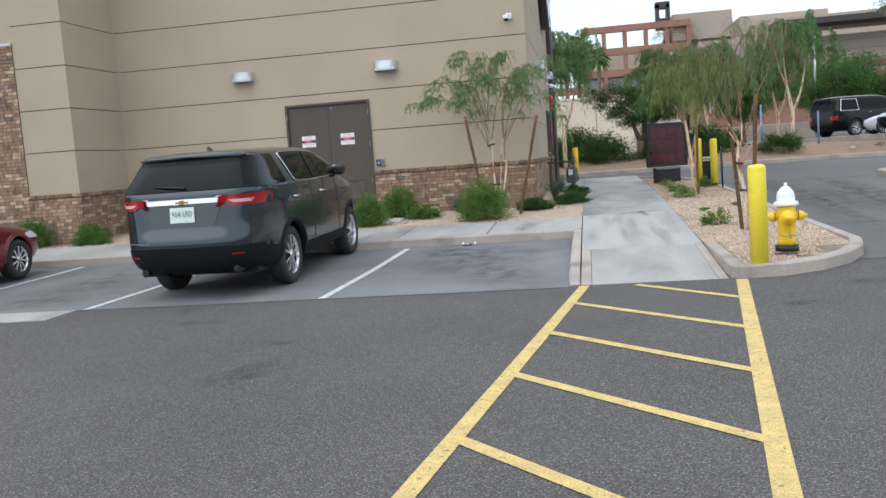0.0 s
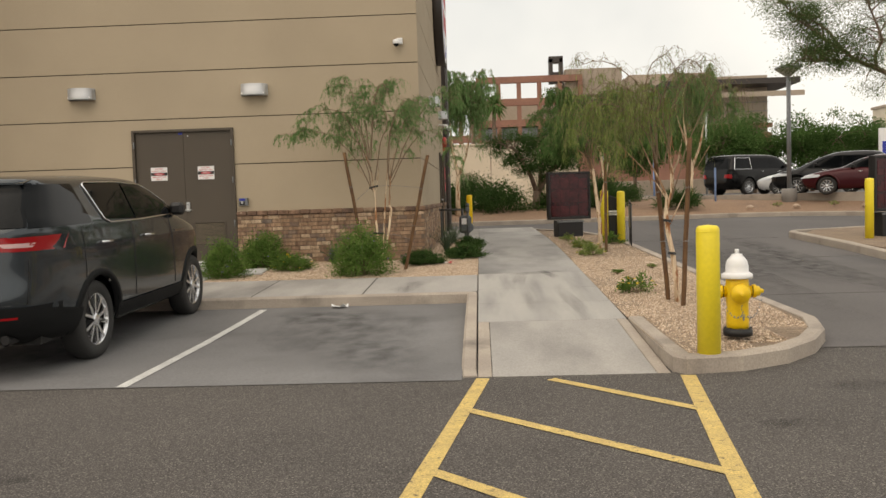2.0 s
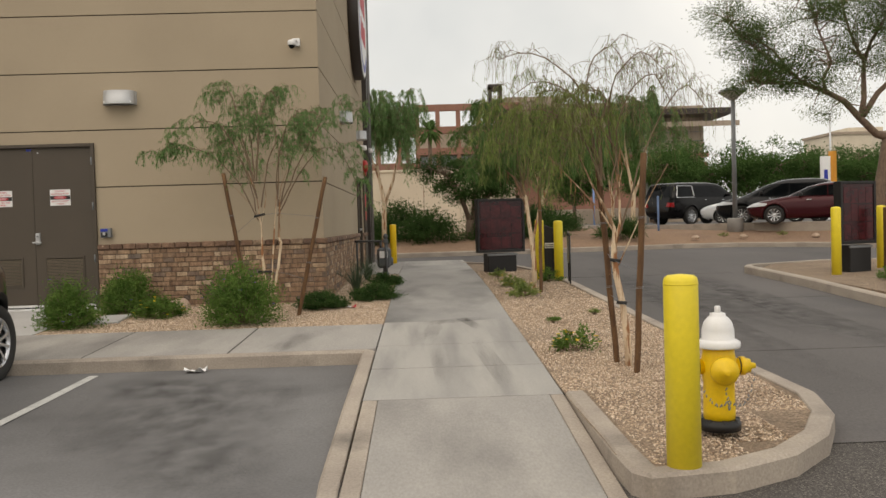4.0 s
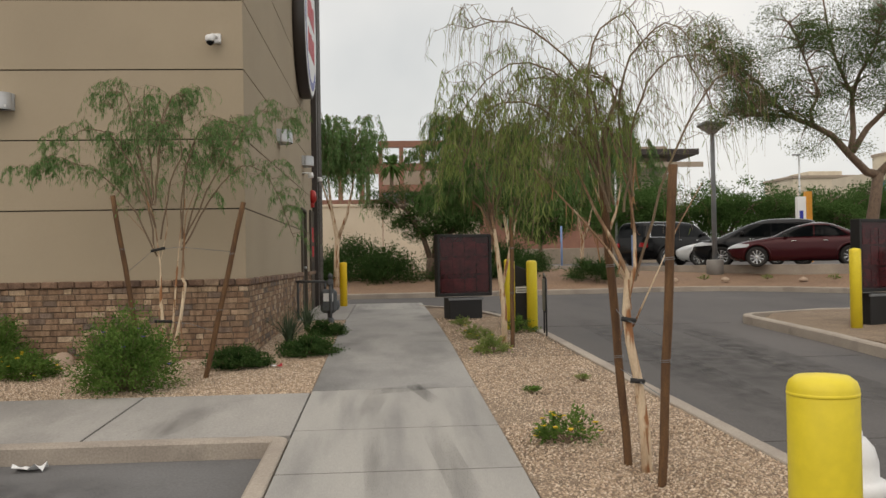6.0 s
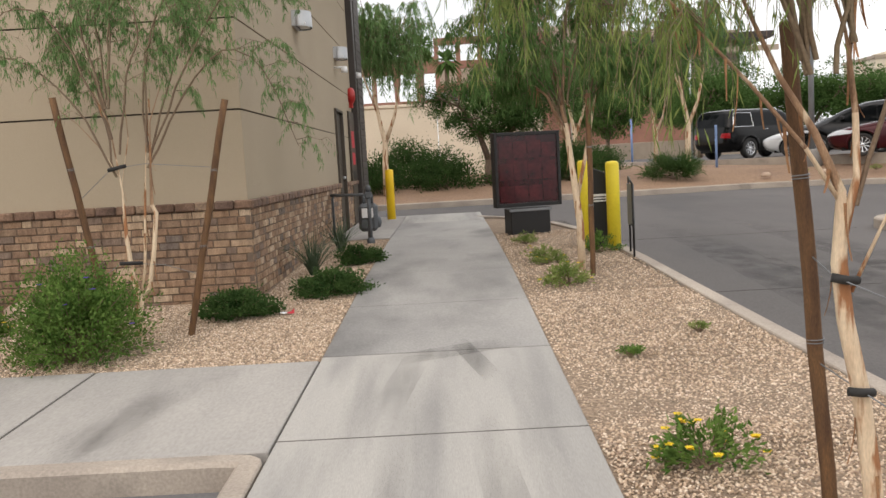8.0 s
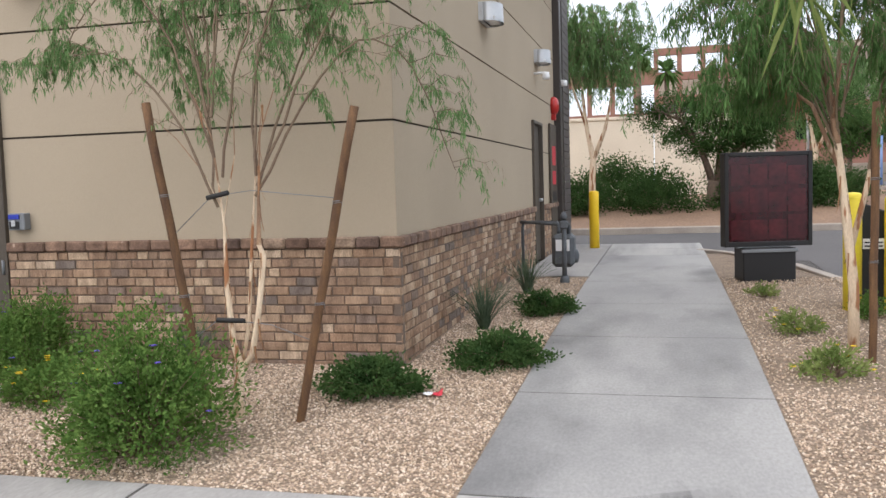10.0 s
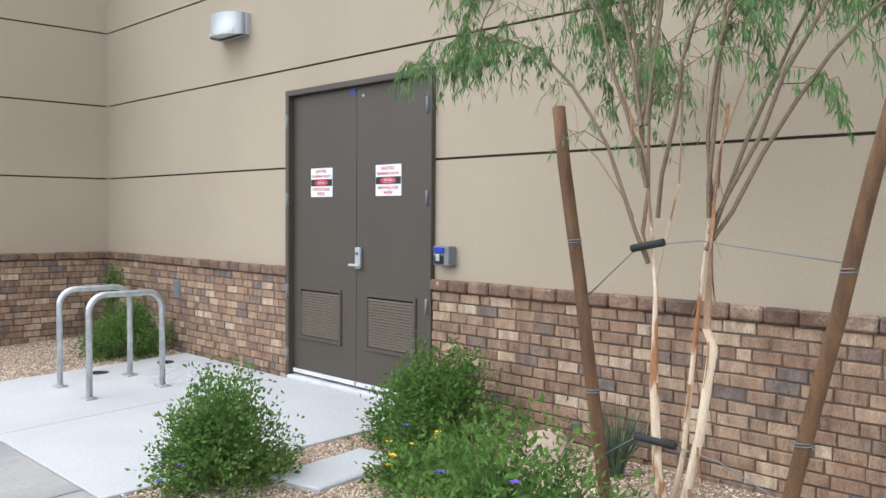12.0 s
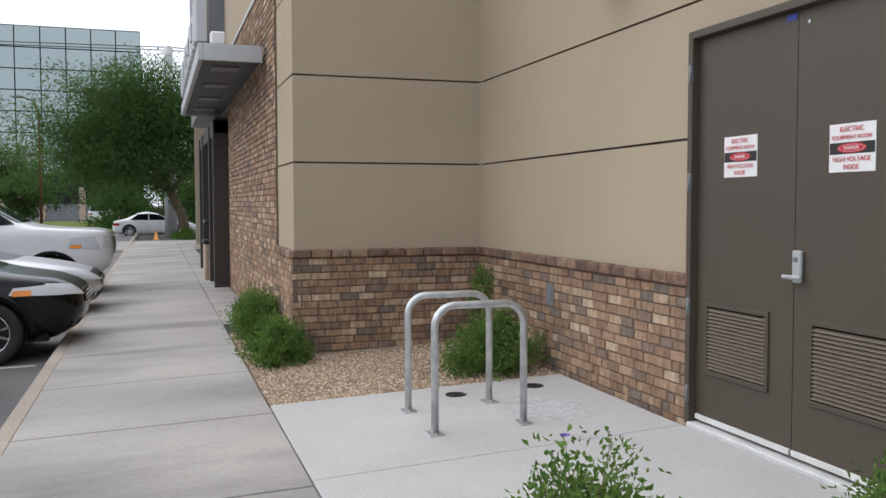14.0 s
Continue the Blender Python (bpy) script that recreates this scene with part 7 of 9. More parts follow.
def suv_detail(ob, sh):
    sh = TallShell(sh.lv)
    e = lambda a, z: sh.end(a, z, False, 0.008)
    for s in (-1, 1):
        quad_patch(e, [(s * 0.44, 1.045), (s * 0.56, 1.05), (s * 0.52, 1.085), (s * 0.46, 1.085)], 4, 2, CHROME, "tail_bar_end", ob)
        lamp = quad_patch(lambda a, z: sh.end(a, z, False, 0.016), [(s * 0.66, 0.992), (s * 0.965, 0.985), (s * 0.96, 1.085), (s * 0.46, 1.08)], 10, 4, TAILRED, "tail_light", ob, "red tail light")
        quad_patch(lambda a, z: sh.side(a, z, s, 0.012), [(0.03, 0.985), (0.42, 0.995), (0.6, 1.085), (0.05, 1.085)], 8, 4, TAILRED, "side_lens", lamp)
        quad_patch(lambda a, z: sh.end(a, z, False, 0.02), [(s * 0.68, 1.022), (s * 0.93, 1.018), (s * 0.93, 1.055), (s * 0.62, 1.055)], 6, 2, TAILCLEAR, "clear_lens", lamp)
        quad_patch(lambda a, z: sh.side(a, z, s, 0.014), [(1.7, 0.29), (3.68, 0.29), (3.68, 0.43), (1.7, 0.43)], 24, 3, CLADDING, "rocker_cladding", ob, "black lower cladding")
        quad_patch(lambda a, z: sh.side(a, z, s, 0.016), [(0.16, 0.275), (0.84, 0.275), (0.9, 0.5), (0.12, 0.6)], 16, 6, CLADDING, "bumper_corner", ob, "black bumper corner")
        # bright window surround
        bm = bmesh.new()
        ring = [(1.53, 1.15), (1.66, 1.115), (2.4, 1.112), (3.66, 1.125), (3.1, 1.5), (2.85, 1.6), (2.2, 1.655), (1.45, 1.655), (1.39, 1.62)]
        pts = [sh.side(y, z, s, 0.012) for y, z in ring]
        dense = []
        for p, q in zip(pts, pts[1:] + pts[:1]):
            for k in range(6):
                t = p.lerp(q, k / 6)
                dense.append(Shell.side(sh, t.y, t.z, s, 0.012))
        tube(bm, dense + [dense[0]], 0.009, 6, cap=False)
        part("window_trim", bm, CHROME, ob, "bright window trim")
        bm = bmesh.new()
        p = sh.side(3.55, 1.2, s, 0.02)
        box(bm, p.x + (0.01 if s > 0 else -0.19), p.x + (0.19 if s > 0 else -0.01), 3.47, 3.62, 1.37, 1.53, 0.04)
        mir = part("mirror", bm, BLACK, ob, "black door mirror")
        for y in (1.45, 2.55):
            bm = bmesh.new()
            q = sh.side(y, 0.985, s, 0.0)
            tube(bm, [q + Vector((s * 0.0, -0.1, 0)), q + Vector((s * 0.04, -0.08, 0)), q + Vector((s * 0.045, 0.08, 0)), q + Vector((0, 0.1, 0))], 0.013, 8)
            part("door_handle", bm, CHROME, ob, "chrome door handle")
        for y in (1.0, 2.16, 3.3):
            bm = bmesh.new()
            line = [sh.side(y + (0.0 if y < 3 else 0.12 * (1.1 - z)), z, s, 0.002) for z in steps(0.46, 1.11, 14)]
            tube(bm, line, 0.004, 4)
            part("door_seam", bm, BLACK, ob)
        for k in range(8):
            bm = bmesh.new()
            q = sh.side(3.42 + k * 0.045, 0.965, s, 0.004)
            box(bm, q.x - 0.003, q.x + 0.003, q.y, q.y + 0.03, q.z, q.z + 0.022)
            part("badge_bar", bm, CHROME, ob)
        bm = bmesh.new()
        tube(bm, [sh.end(s * 0.62, 0.4) + Vector((0, 0.0, -0.085)), sh.end(s * 0.62, 0.4) + Vector((0, 0.25, -0.07))], 0.045, 14, cap=False)
        tube(bm, [sh.end(s * 0.62, 0.4) + Vector((0, 0.0, -0.07)), sh.end(s * 0.62, 0.4) + Vector((0, 0.02, -0.07))], 0.043, 14)
        part("exhaust_tip", bm, BLACK, ob, "dark exhaust tip")
        quad_patch(lambda a, z: sh.end(a, z, False, 0.028), [(s * 0.62, 0.505), (s * 0.76, 0.505), (s * 0.76, 0.525), (s * 0.62, 0.525)], 5, 1, TAILRED, "reflector", ob, "red reflector")
    quad_patch(lambda a, z: sh.end(a, z, False, 0.02), [(-0.93, 0.275), (0.93, 0.275), (0.95, 0.6), (-0.95, 0.6)], 40, 6, CLADDING, "bumper_cladding", ob, "black lower rear bumper")
    quad_patch(lambda a, z: sh.end(a, z, False, 0.014), [(-0.58, 1.035), (0.58, 1.035), (0.6, 1.075), (-0.6, 1.075)], 14, 2, CHROME, "tail_bar", ob, "chrome bar across the tailgate")
    bm = bmesh.new()
    c = sh.end(0, 1.055, False, 0.02)
    for bx in ((-0.085, 0.085, -0.012, 0.012), (-0.03, 0.03, -0.028, 0.028)):
        box(bm, bx[0], bx[1], c.y - 0.006, c.y + 0.004, c.z + bx[2], c.z + bx[3], 0.003)
    part("badge", bm, material("gold_badge", (0.6, 0.42, 0.12), rough=0.25, metal=0.9), ob, "gold badge")
    pl = quad_patch(lambda a, z: sh.end(a, z, False, 0.018), [(-0.165, 0.845), (0.165, 0.845), (0.165, 1.0), (-0.165, 1.0)], 2, 2, PLATE, "number_plate", ob, "pale number plate with green characters")
    q = sh.end(0, 0.92, False, 0.022)
    text_mesh("93A LFD", 0.088, PLATEGREEN, pl, pose(0, q.y - 0.003, 1.125, 92, 0, 0) @ Matrix.Diagonal((0.85, 1.1, 1, 1)))
    quad_patch(lambda a, z: sh.end(a, z, False, 0.004), [(-0.42, 0.80), (0.42, 0.80), (0.52, 1.025), (-0.52, 1.025)], 8, 3, paint("slate_shadow_panel", (0.05, 0.058, 0.063)), "plate_recess", ob)
    for x0, x1 in ((-0.8, -0.45),):
        for k in range(8):
            bm = bmesh.new()
            p = sh.end(x0 + k * 0.045, 0.655, False, 0.006)
            box(bm, p.x, p.x + 0.032, p.y - 0.004, p.y + 0.002, p.z, p.z + 0.02)
            part("badge_bar", bm, CHROME, ob)
    # seams round the tailgate
    for pts in ([(-0.82, 0.62), (0.82, 0.62)], [(-0.82, 0.62), (-0.84, 0.93)], [(0.82, 0.62), (0.84, 0.93)]):
        bm = bmesh.new()
        tube(bm, [sh.end(pts[0][0] + (pts[1][0] - pts[0][0]) * k / 14, pts[0][1] + (pts[1][1] - pts[0][1]) * k / 14, False, 0.0015) for k in range(15)], 0.005, 4)
        part("tailgate_seam", bm, BLACK, ob)
    # spoiler, wiper, aerial
    bm = bmesh.new()
    rows = []
    for x in steps(-0.7, 0.7, 14):
        t = abs(x) / 0.7
        rows.append([bm.verts.new((x, 0.37 + 0.09 * t ** 3, 1.815 - 0.02 * t)), bm.verts.new((x, 0.37 + 0.09 * t ** 3, 1.83 - 0.02 * t)), bm.verts.new((x, 0.62, 1.865 - 0.02 * t * t)), bm.verts.new((x, 0.52, 1.79))])
    for a, b in zip(rows, rows[1:]):
        for i in range(4):
            bm.faces.new((a[i], a[(i + 1) % 4], b[(i + 1) % 4], b[i])).smooth = False
    bmesh.ops.recalc_face_normals(bm, faces=bm.faces)
    part("spoiler", bm, SLATE, ob)
    bm = bmesh.new()
    tube(bm, [sh.end(0.05, 1.17, False, 0.03), sh.end(-0.15, 1.2, False, 0.035), sh.end(-0.38, 1.215, False, 0.025)], [0.02, 0.014, 0.008], 6)
    part("rear_wiper", bm, BLACK, ob, "black rear wiper")
    bm = bmesh.new()
    vs = [bm.verts.new(p) for p in ((-0.02, 0.95, 1.872), (0.02, 0.95, 1.872), (0.02, 1.15, 1.877), (-0.02, 1.15, 1.877), (0, 0.97, 1.945), (0, 1.03, 1.945))]
    for f in ((0, 1, 4), (1, 2, 5, 4), (2, 3, 5), (3, 0, 4, 5)):
        bm.faces.new([vs[i] for i in f])
    part("roof_aerial", bm, SLATE, ob)


SLATE = paint("slate_grey_paint", (0.034, 0.044, 0.053), 0.55, 0.17)
car("suv", "slate grey SUV parked nose-in with tinted glass and red tail lights", pose(-5.02, 10.06, -0.012, 1.35, 0, -1.0), SUV_LEVELS, SLATE, (1.27, 4.14), 0.405,
    {"side": [[(1.55, tall(1.16)), (2.28, tall(1.12)), (2.28, tall(1.645)), (1.42, tall(1.63))], [(2.32, tall(1.12)), (3.6, tall(1.13)), (2.95, tall(1.57)), (2.32, tall(1.642))], [(0.215, tall(1.125)), (1.24, tall(1.125)), (1.16, tall(1.64)), (0.455, tall(1.64))]],
     "rear": [(-0.84, tall(1.13)), (0.84, tall(1.13)), (0.75, tall(1.66)), (-0.75, tall(1.66))], "front": [(-0.8, tall(1.16)), (0.8, tall(1.16)), (0.68, tall(1.62)), (-0.68, tall(1.62))]}, CLADDING, suv_detail, wx=-0.04)

SEDAN = [(0.2, 0.3, 4.4, 0.8, 4.5), (0.3, 0.1, 4.6, 0.88, 4.5), (0.45, 0.02, 4.68, 0.905, 5), (0.6, 0.02, 4.7, 0.91, 5), (0.72, 0.05, 4.55, 0.905, 5.5), (0.82, 0.08, 4.25, 0.895, 6), (0.92, 0.16, 3.75, 0.87, 6), (1.0, 0.55, 3.3, 0.82, 6), (1.15, 0.95, 2.95, 0.74, 6), (1.3, 1.3, 2.6, 0.66, 5), (1.38, 1.5, 2.3, 0.58, 4), (1.43, 1.75, 2.05, 0.35, 3)]
SEDAN_W = {"side": [[(1.0, 0.97), (2.0, 0.96), (2.0, 1.33), (1.42, 1.3)], [(2.04, 0.96), (3.2, 0.97), (2.6, 1.27), (2.04, 1.33)]], "rear": [(-0.66, 0.96), (0.66, 0.96), (0.55, 1.3), (-0.55, 1.3)], "front": [(-0.7, 0.96), (0.7, 0.96), (0.58, 1.3), (-0.58, 1.3)]}
CUV = [(0.24, 0.3, 4.3, 0.82, 4.5), (0.36, 0.1, 4.5, 0.9, 4.5), (0.55, 0.02, 4.6, 0.92, 5), (0.75, 0.04, 4.58, 0.925, 5.5), (0.92, 0.08, 4.3, 0.91, 6), (1.03, 0.12, 3.75, 0.885, 7), (1.2, 0.25, 3.3, 0.82, 7), (1.4, 0.42, 2.9, 0.75, 6), (1.55, 0.5, 2.5, 0.69, 5), (1.64, 0.75, 2.2, 0.58, 4), (1.67, 1.1, 1.9, 0.4, 3)]
CUV_W = {"side": [[(0.55, 1.08), (1.9, 1.05), (1.9, 1.5), (0.75, 1.45)], [(1.94, 1.05), (3.3, 1.06), (2.6, 1.48), (1.94, 1.51)]], "rear": [(-0.72, 1.08), (0.72, 1.08), (0.62, 1.5), (-0.62, 1.5)], "front": [(-0.76, 1.06), (0.76, 1.06), (0.62, 1.5), (-0.62, 1.5)]}
FULLSUV = [(0.3, 0.3, 5.2, 0.9, 5), (0.42, 0.08, 5.5, 0.98, 6), (0.6, 0.0, 5.62, 1.01, 7), (0.85, 0.02, 5.65, 1.015, 8), (1.05, 0.05, 5.5, 1.01, 9), (1.15, 0.07, 4.6, 1.0, 9), (1.22, 0.08, 4.2, 0.985, 10), (1.5, 0.16, 3.75, 0.91, 10), (1.75, 0.25, 3.35, 0.84, 9), (1.85, 0.3, 3.1, 0.79, 6), (1.9, 0.6, 2.7, 0.65, 4)]
FULLSUV_W = {"trim": [[(0.28, 1.22), (1.32, 1.22), (1.32, 1.74), (0.43, 1.74)]], "side": [[(0.3, 1.24), (1.3, 1.24), (1.3, 1.72), (0.45, 1.72)], [(1.36, 1.24), (2.5, 1.24), (2.5, 1.75), (1.36, 1.75)], [(2.55, 1.24), (3.95, 1.25), (3.35, 1.72), (2.55, 1.75)]], "rear": [(-0.8, 1.25), (0.8, 1.25), (0.75, 1.72), (-0.75, 1.72)], "front": [(-0.85, 1.25), (0.85, 1.25), (0.75, 1.72), (-0.75, 1.72)]}


def plain_detail(z0=0.6, z1=0.75, hw=0.85, grille=True, amber=False, plate_front=False):
    def f(ob, sh):
        for s in (-1, 1):
            quad_patch(lambda a, z: sh.end(a, z, True, 0.012), [(s * hw * 0.55, z0), (s * hw * 0.97, z0 + 0.04), (s * hw * 0.93, z1 + 0.03), (s * hw * 0.62, z1)], 6, 3, HEADLIGHT, "head_light", ob, "clear head light")
            quad_patch(lambda a, z: sh.end(a, z, False, 0.012), [(s * hw * 0.6, z0 + 0.08), (s * hw * 0.98, z0 + 0.05), (s * hw * 0.98, z1 + 0.05), (s * hw * 0.65, z1 + 0.05)], 6, 3, TAILRED, "tail_light", ob, "red tail light")
            y1 = sh.level(z0)[1]
            quad_patch(lambda a, z: sh.side(a, z, s, 0.012), [(y1 - 0.75, z0 + 0.06), (y1 - 0.2, z0 + 0.03), (y1 - 0.3, z1 + 0.02), (y1 - 0.7, z1)], 6, 3, HEADLIGHT, "side_lens", ob)
            if amber:
                quad_patch(lambda a, z: sh.side(a, z, s, 0.018), [(y1 - 0.72, z0 + 0.05), (y1 - 0.52, z0 + 0.045), (y1 - 0.52, z0 + 0.11), (y1 - 0.7, z0 + 0.11)], 3, 2, AMBER, "side_marker", ob, "amber side marker")
            bm = bmesh.new()
            zz = sh.lv[-1][0] * 0.68
            yy = sh.level(zz)[1] - 0.55
            p = sh.side(yy, zz, s, 0.0)
            box(bm, min(p.x, p.x + s * 0.2), max(p.x, p.x + s * 0.2), yy - 0.06, yy + 0.06, zz - 0.02, zz + 0.11, 0.03)
            part("mirror", bm, BLACK, ob)
            for y in (0.36, 0.56):
                bm = bmesh.new()
                q = sh.side(y * y1, sh.lv[-1][0] * 0.58, s, 0.0)
                tube(bm, [q + Vector((0, -0.09, 0)), q + Vector((s * 0.035, -0.07, 0)), q + Vector((s * 0.035, 0.07, 0)), q + Vector((0, 0.09, 0))], 0.012, 6)
                part("door_handle", bm, CHROME, ob)
        if grille:
            gr = quad_patch(lambda a, z: sh.end(a, z, True, 0.01), [(-hw * 0.5, z0 - 0.1), (hw * 0.5, z0 - 0.1), (hw * 0.55, z1 - 0.02), (-hw * 0.55, z1 - 0.02)], 8, 3, BLACK, "grille", ob, "black grille")
            for k in range(4):
                z = z0 - 0.07 + k * (z1 - z0 + 0.02) / 4
                quad_patch(lambda a, zz: sh.end(a, zz, True, 0.016), [(-hw * 0.5, z), (hw * 0.5, z), (hw * 0.5, z + 0.018), (-hw * 0.5, z + 0.018)], 8, 1, CHROME, "grille_bar", gr)
            quad_patch(lambda a, z: sh.end(a, z, True, 0.01), [(-hw * 0.7, 0.28), (hw * 0.7, 0.28), (hw * 0.75, 0.42), (-hw * 0.75, 0.42)], 8, 2, CLADDING, "lower_grille", ob)
    return f


zc = road_z(12.5)
tilt = 1.35
REDP = paint("dark_red_paint", (0.16, 0.012, 0.014), 0.4, 0.25)
BLACKP = paint("black_paint", (0.004, 0.004, 0.0045), 0.0, 0.2, 0.12)
SILVERP = paint("silver_paint", (0.5, 0.51, 0.52), 0.6, 0.3)
WHITEP = paint("white_paint", (0.72, 0.73, 0.74), 0.0, 0.3)
MAROONP = paint("maroon_paint", (0.06, 0.008, 0.012), 0.3, 0.22, 0.25)
car("sedan", "dark red sedan parked nose-in at the kerb", pose(-10.36, 9.35, 0.0, tilt, 0, 0), SEDAN, REDP, (0.95, 3.75), 0.33, SEDAN_W, None, plain_detail())
car("crossover", "black crossover parked nose-in at the kerb", pose(-13.25, 10.2, 0.0, tilt, 0, 0), CUV, BLACKP, (0.9, 3.6), 0.36, CUV_W, None, plain_detail(0.72, 0.86, amber=True))
car("sedan", "silver sedan parked nose-in at the kerb", pose(-16.5, 10.1, 0.03, tilt, 0, 0), SEDAN, SILVERP, (0.95, 3.75), 0.34, SEDAN_W, None, plain_detail())
PICKUP = [(0.4, 0.2, 5.5, 0.9, 6), (0.55, 0.05, 5.75, 0.98, 7), (0.8, 0.0, 5.8, 1.0, 8), (1.05, 0.02, 5.75, 1.0, 8), (1.15, 0.04, 5.6, 0.99, 8), (1.22, 1.7, 4.6, 0.96, 8), (1.45, 1.8, 4.0, 0.88, 8), (1.7, 1.95, 3.6, 0.8, 7), (1.85, 2.1, 3.3, 0.74, 6), (1.92, 2.4, 3.0, 0.55, 4)]
car("pickup_truck", "white pickup truck parked nose-in at the kerb", pose(-19.7, 9.05, 0.0, tilt, 0, 0), [(z * 1.12, *q) for z, *q in PICKUP], WHITEP, (1.15, 4.75), 0.41, {"side": [[(2.0, 1.42), (2.85, 1.41), (2.85, 1.92), (2.15, 1.92)], [(2.9, 1.41), (4.2, 1.43), (3.55, 1.9), (2.9, 1.93)]], "front": [(-0.82, 1.46), (0.82, 1.46), (0.72, 1.92), (-0.72, 1.92)]}, CLADDING, plain_detail(0.92, 1.16, 0.92, amber=True), "pickup truck")

# far car park, seen side-on
car("suv", "black full-size SUV with bright window trim in the far car park", pose(10.9, 44.2, 1.22, 0, 0, -60), FULLSUV, BLACKP, (1.15, 4.2), 0.4, FULLSUV_W, None, plain_detail(0.75, 0.95, 0.92))
car("sedan", "white sedan in the far car park", pose(16.5, 40.1, 1.22, 0, 0, 65), SEDAN, WHITEP, (0.95, 3.75), 0.33, SEDAN_W, None, plain_detail())
car("crossover", "dark grey crossover in the far car park", pose(16.15, 37.4, 1.22, 0, 0, 65), CUV, paint("charcoal_paint", (0.014, 0.015, 0.017), 0.3, 0.22, 0.2), (0.9, 3.6), 0.36, CUV_W, CLADDING, plain_detail(0.72, 0.86))
car("sedan", "maroon sedan in the far car park", pose(16.45, 34.7, 1.22, 0, 0, 65), SEDAN, MAROONP, (0.95, 3.75), 0.33, SEDAN_W, None, plain_detail())
# street beyond the front
car("sedan", "white sedan standing on the street", pose(-55.5, 13.2, 0.02), SEDAN, WHITEP, (0.95, 3.75), 0.34, SEDAN_W, None, plain_detail())
car("crossover", "white crossover parked beyond the grass verge", pose(-77, 11.3, 0.25, 0, 0, 90), CUV, WHITEP, (0.9, 3.6), 0.36, CUV_W, None, plain_detail(0.72, 0.86))

# ---- front: canopy, entrance, upper wall ----
ENT0, ENT1 = -24.0, -18.6
bm = bmesh.new()
box(bm, -19.4, WA - 1.2, WP + 0.03, WP + 0.2, 4.62, TOP)
tagged(part("wall_front_upper", bm, STUCCO), "tan stucco upper front wall over the brick", "wall", kind="structure")
bm = bmesh.new()
box(bm, -19.4, WA - 1.2, WP - 0.02, WP + 0.03, 4.58, 4.64, 0.004)
tagged(part("flashing_trim", bm, ALU), "thin metal flashing on top of the brick", "trim", kind="structure")
bm = bmesh.new()
box(bm, -27, -19.4, WP - 0.3, WP + 2, 4.0, TOP + 0.8)
tagged(part("wall_tower", bm, GREYPAINT), "grey clad tower over the entrance", "wall", kind="structure")
for k in range(24):
    bm = bmesh.new()
    box(bm, -27, -19.38, WP - 0.325, WP - 0.3, 4.0 + k * 0.24, 4.22 + k * 0.24, 0.006)
    tagged(part("siding_board", bm, GREYPAINT), "grey metal siding board", "siding", kind="structure")
tagged(part("wall_front_far", boxmesh(-27, ENT0, WP + 0.5, WP + 0.7, 0, TOP), STUCCO), "tan stucco front wall past the entrance", "wall", kind="structure")


def canopy():
    ob = empty("canopy", "grey metal entrance canopy with block letters on top", "canopy")
    x0, x1, y0, z0, z1 = -19.5, -12.55, 16.1, 3.6, 3.8
    for nm, b in (("fascia", (x0, x1, y0, y0 + 0.06, z0, z1)), ("end_fascia", (x1 - 0.06, x1, y0 + 0.06, WP - 0.04, z0, z1)), ("end_fascia", (x0, x0 + 0.06, y0 + 0.06, WP - 0.04, z0, z1))):
        bm = bmesh.new()
        box(bm, *b, 0.006)
        part(nm, bm, ALU, ob, "brushed grey fascia")
    bm = bmesh.new()
    box(bm, x0 + 0.06, x1 - 0.06, y0 + 0.06, WP - 0.04, z0 + 0.06, z1 - 0.03)
    part("soffit", bm, METERGREY, ob)
    for k in range(4):
        bm = bmesh.new()
        x = x0 + 0.9 + k * 1.7
        box(bm, x - 0.18, x + 0.18, y0 + 0.2, y0 + 0.55, z0 + 0.035, z0 + 0.062, 0.004)
        part("soffit_panel", bm, GREYPAINT, ob)
    bm = bmesh.new()
    box(bm, x0 + 0.1, x1 - 0.3, y0 + 0.02, y0 + 0.12, z1, z1 + 0.07, 0.004)
    part("letter_rail", bm, GREYPAINT, ob)
    for k in range(11):
        bm = bmesh.new()
        x = x1 - 0.85 - k * 0.55
        h = 0.5 if k % 3 else 0.56
        box(bm, x, x + 0.42, y0 - 0.02, y0 + 0.16, z1 + 0.07, z1 + 0.07 + h, 0.03)
        if k % 2:
            box(bm, x + 0.12, x + 0.3, y0 - 0.04, y0 - 0.02, z1 + 0.2, z1 + 0.45, 0.01)
        part("channel_letter", bm, ALU, ob, "grey block of a raised letter")
    bm = bmesh.new()
    box(bm, x1 - 0.25, x1 - 0.05, y0 + 0.15, y0 + 0.33, z1, z1 + 0.16, 0.02)
    part("flood_light", bm, WHITE, ob, "small white flood light")


canopy()
ent = empty("door_3", "dark framed glass entrance under the canopy", "entrance", kind="structure")
for x in (ENT1 - 0.12, ENT1 - 1.5, ENT0 + 1.4, ENT0):
    bm = bmesh.new()
    box(bm, x, x + 0.2, WP - 0.28, WP + 0.1, 0.3, 3.45, 0.006)
    part("post", bm, DARKBROWN, ent)
bm = bmesh.new()
box(bm, ENT0, ENT1 + 0.08, WP - 0.25, WP + 0.1, 3.2, 3.5, 0.006)
part("head", bm, DARKBROWN, ent)
bm = bmesh.new()
box(bm, ENT0 + 0.2, ENT1 - 0.12, WP + 0.02, WP + 0.05, 0.3, 3.2)
part("pane", bm, TINTED, ent, "dark glass")
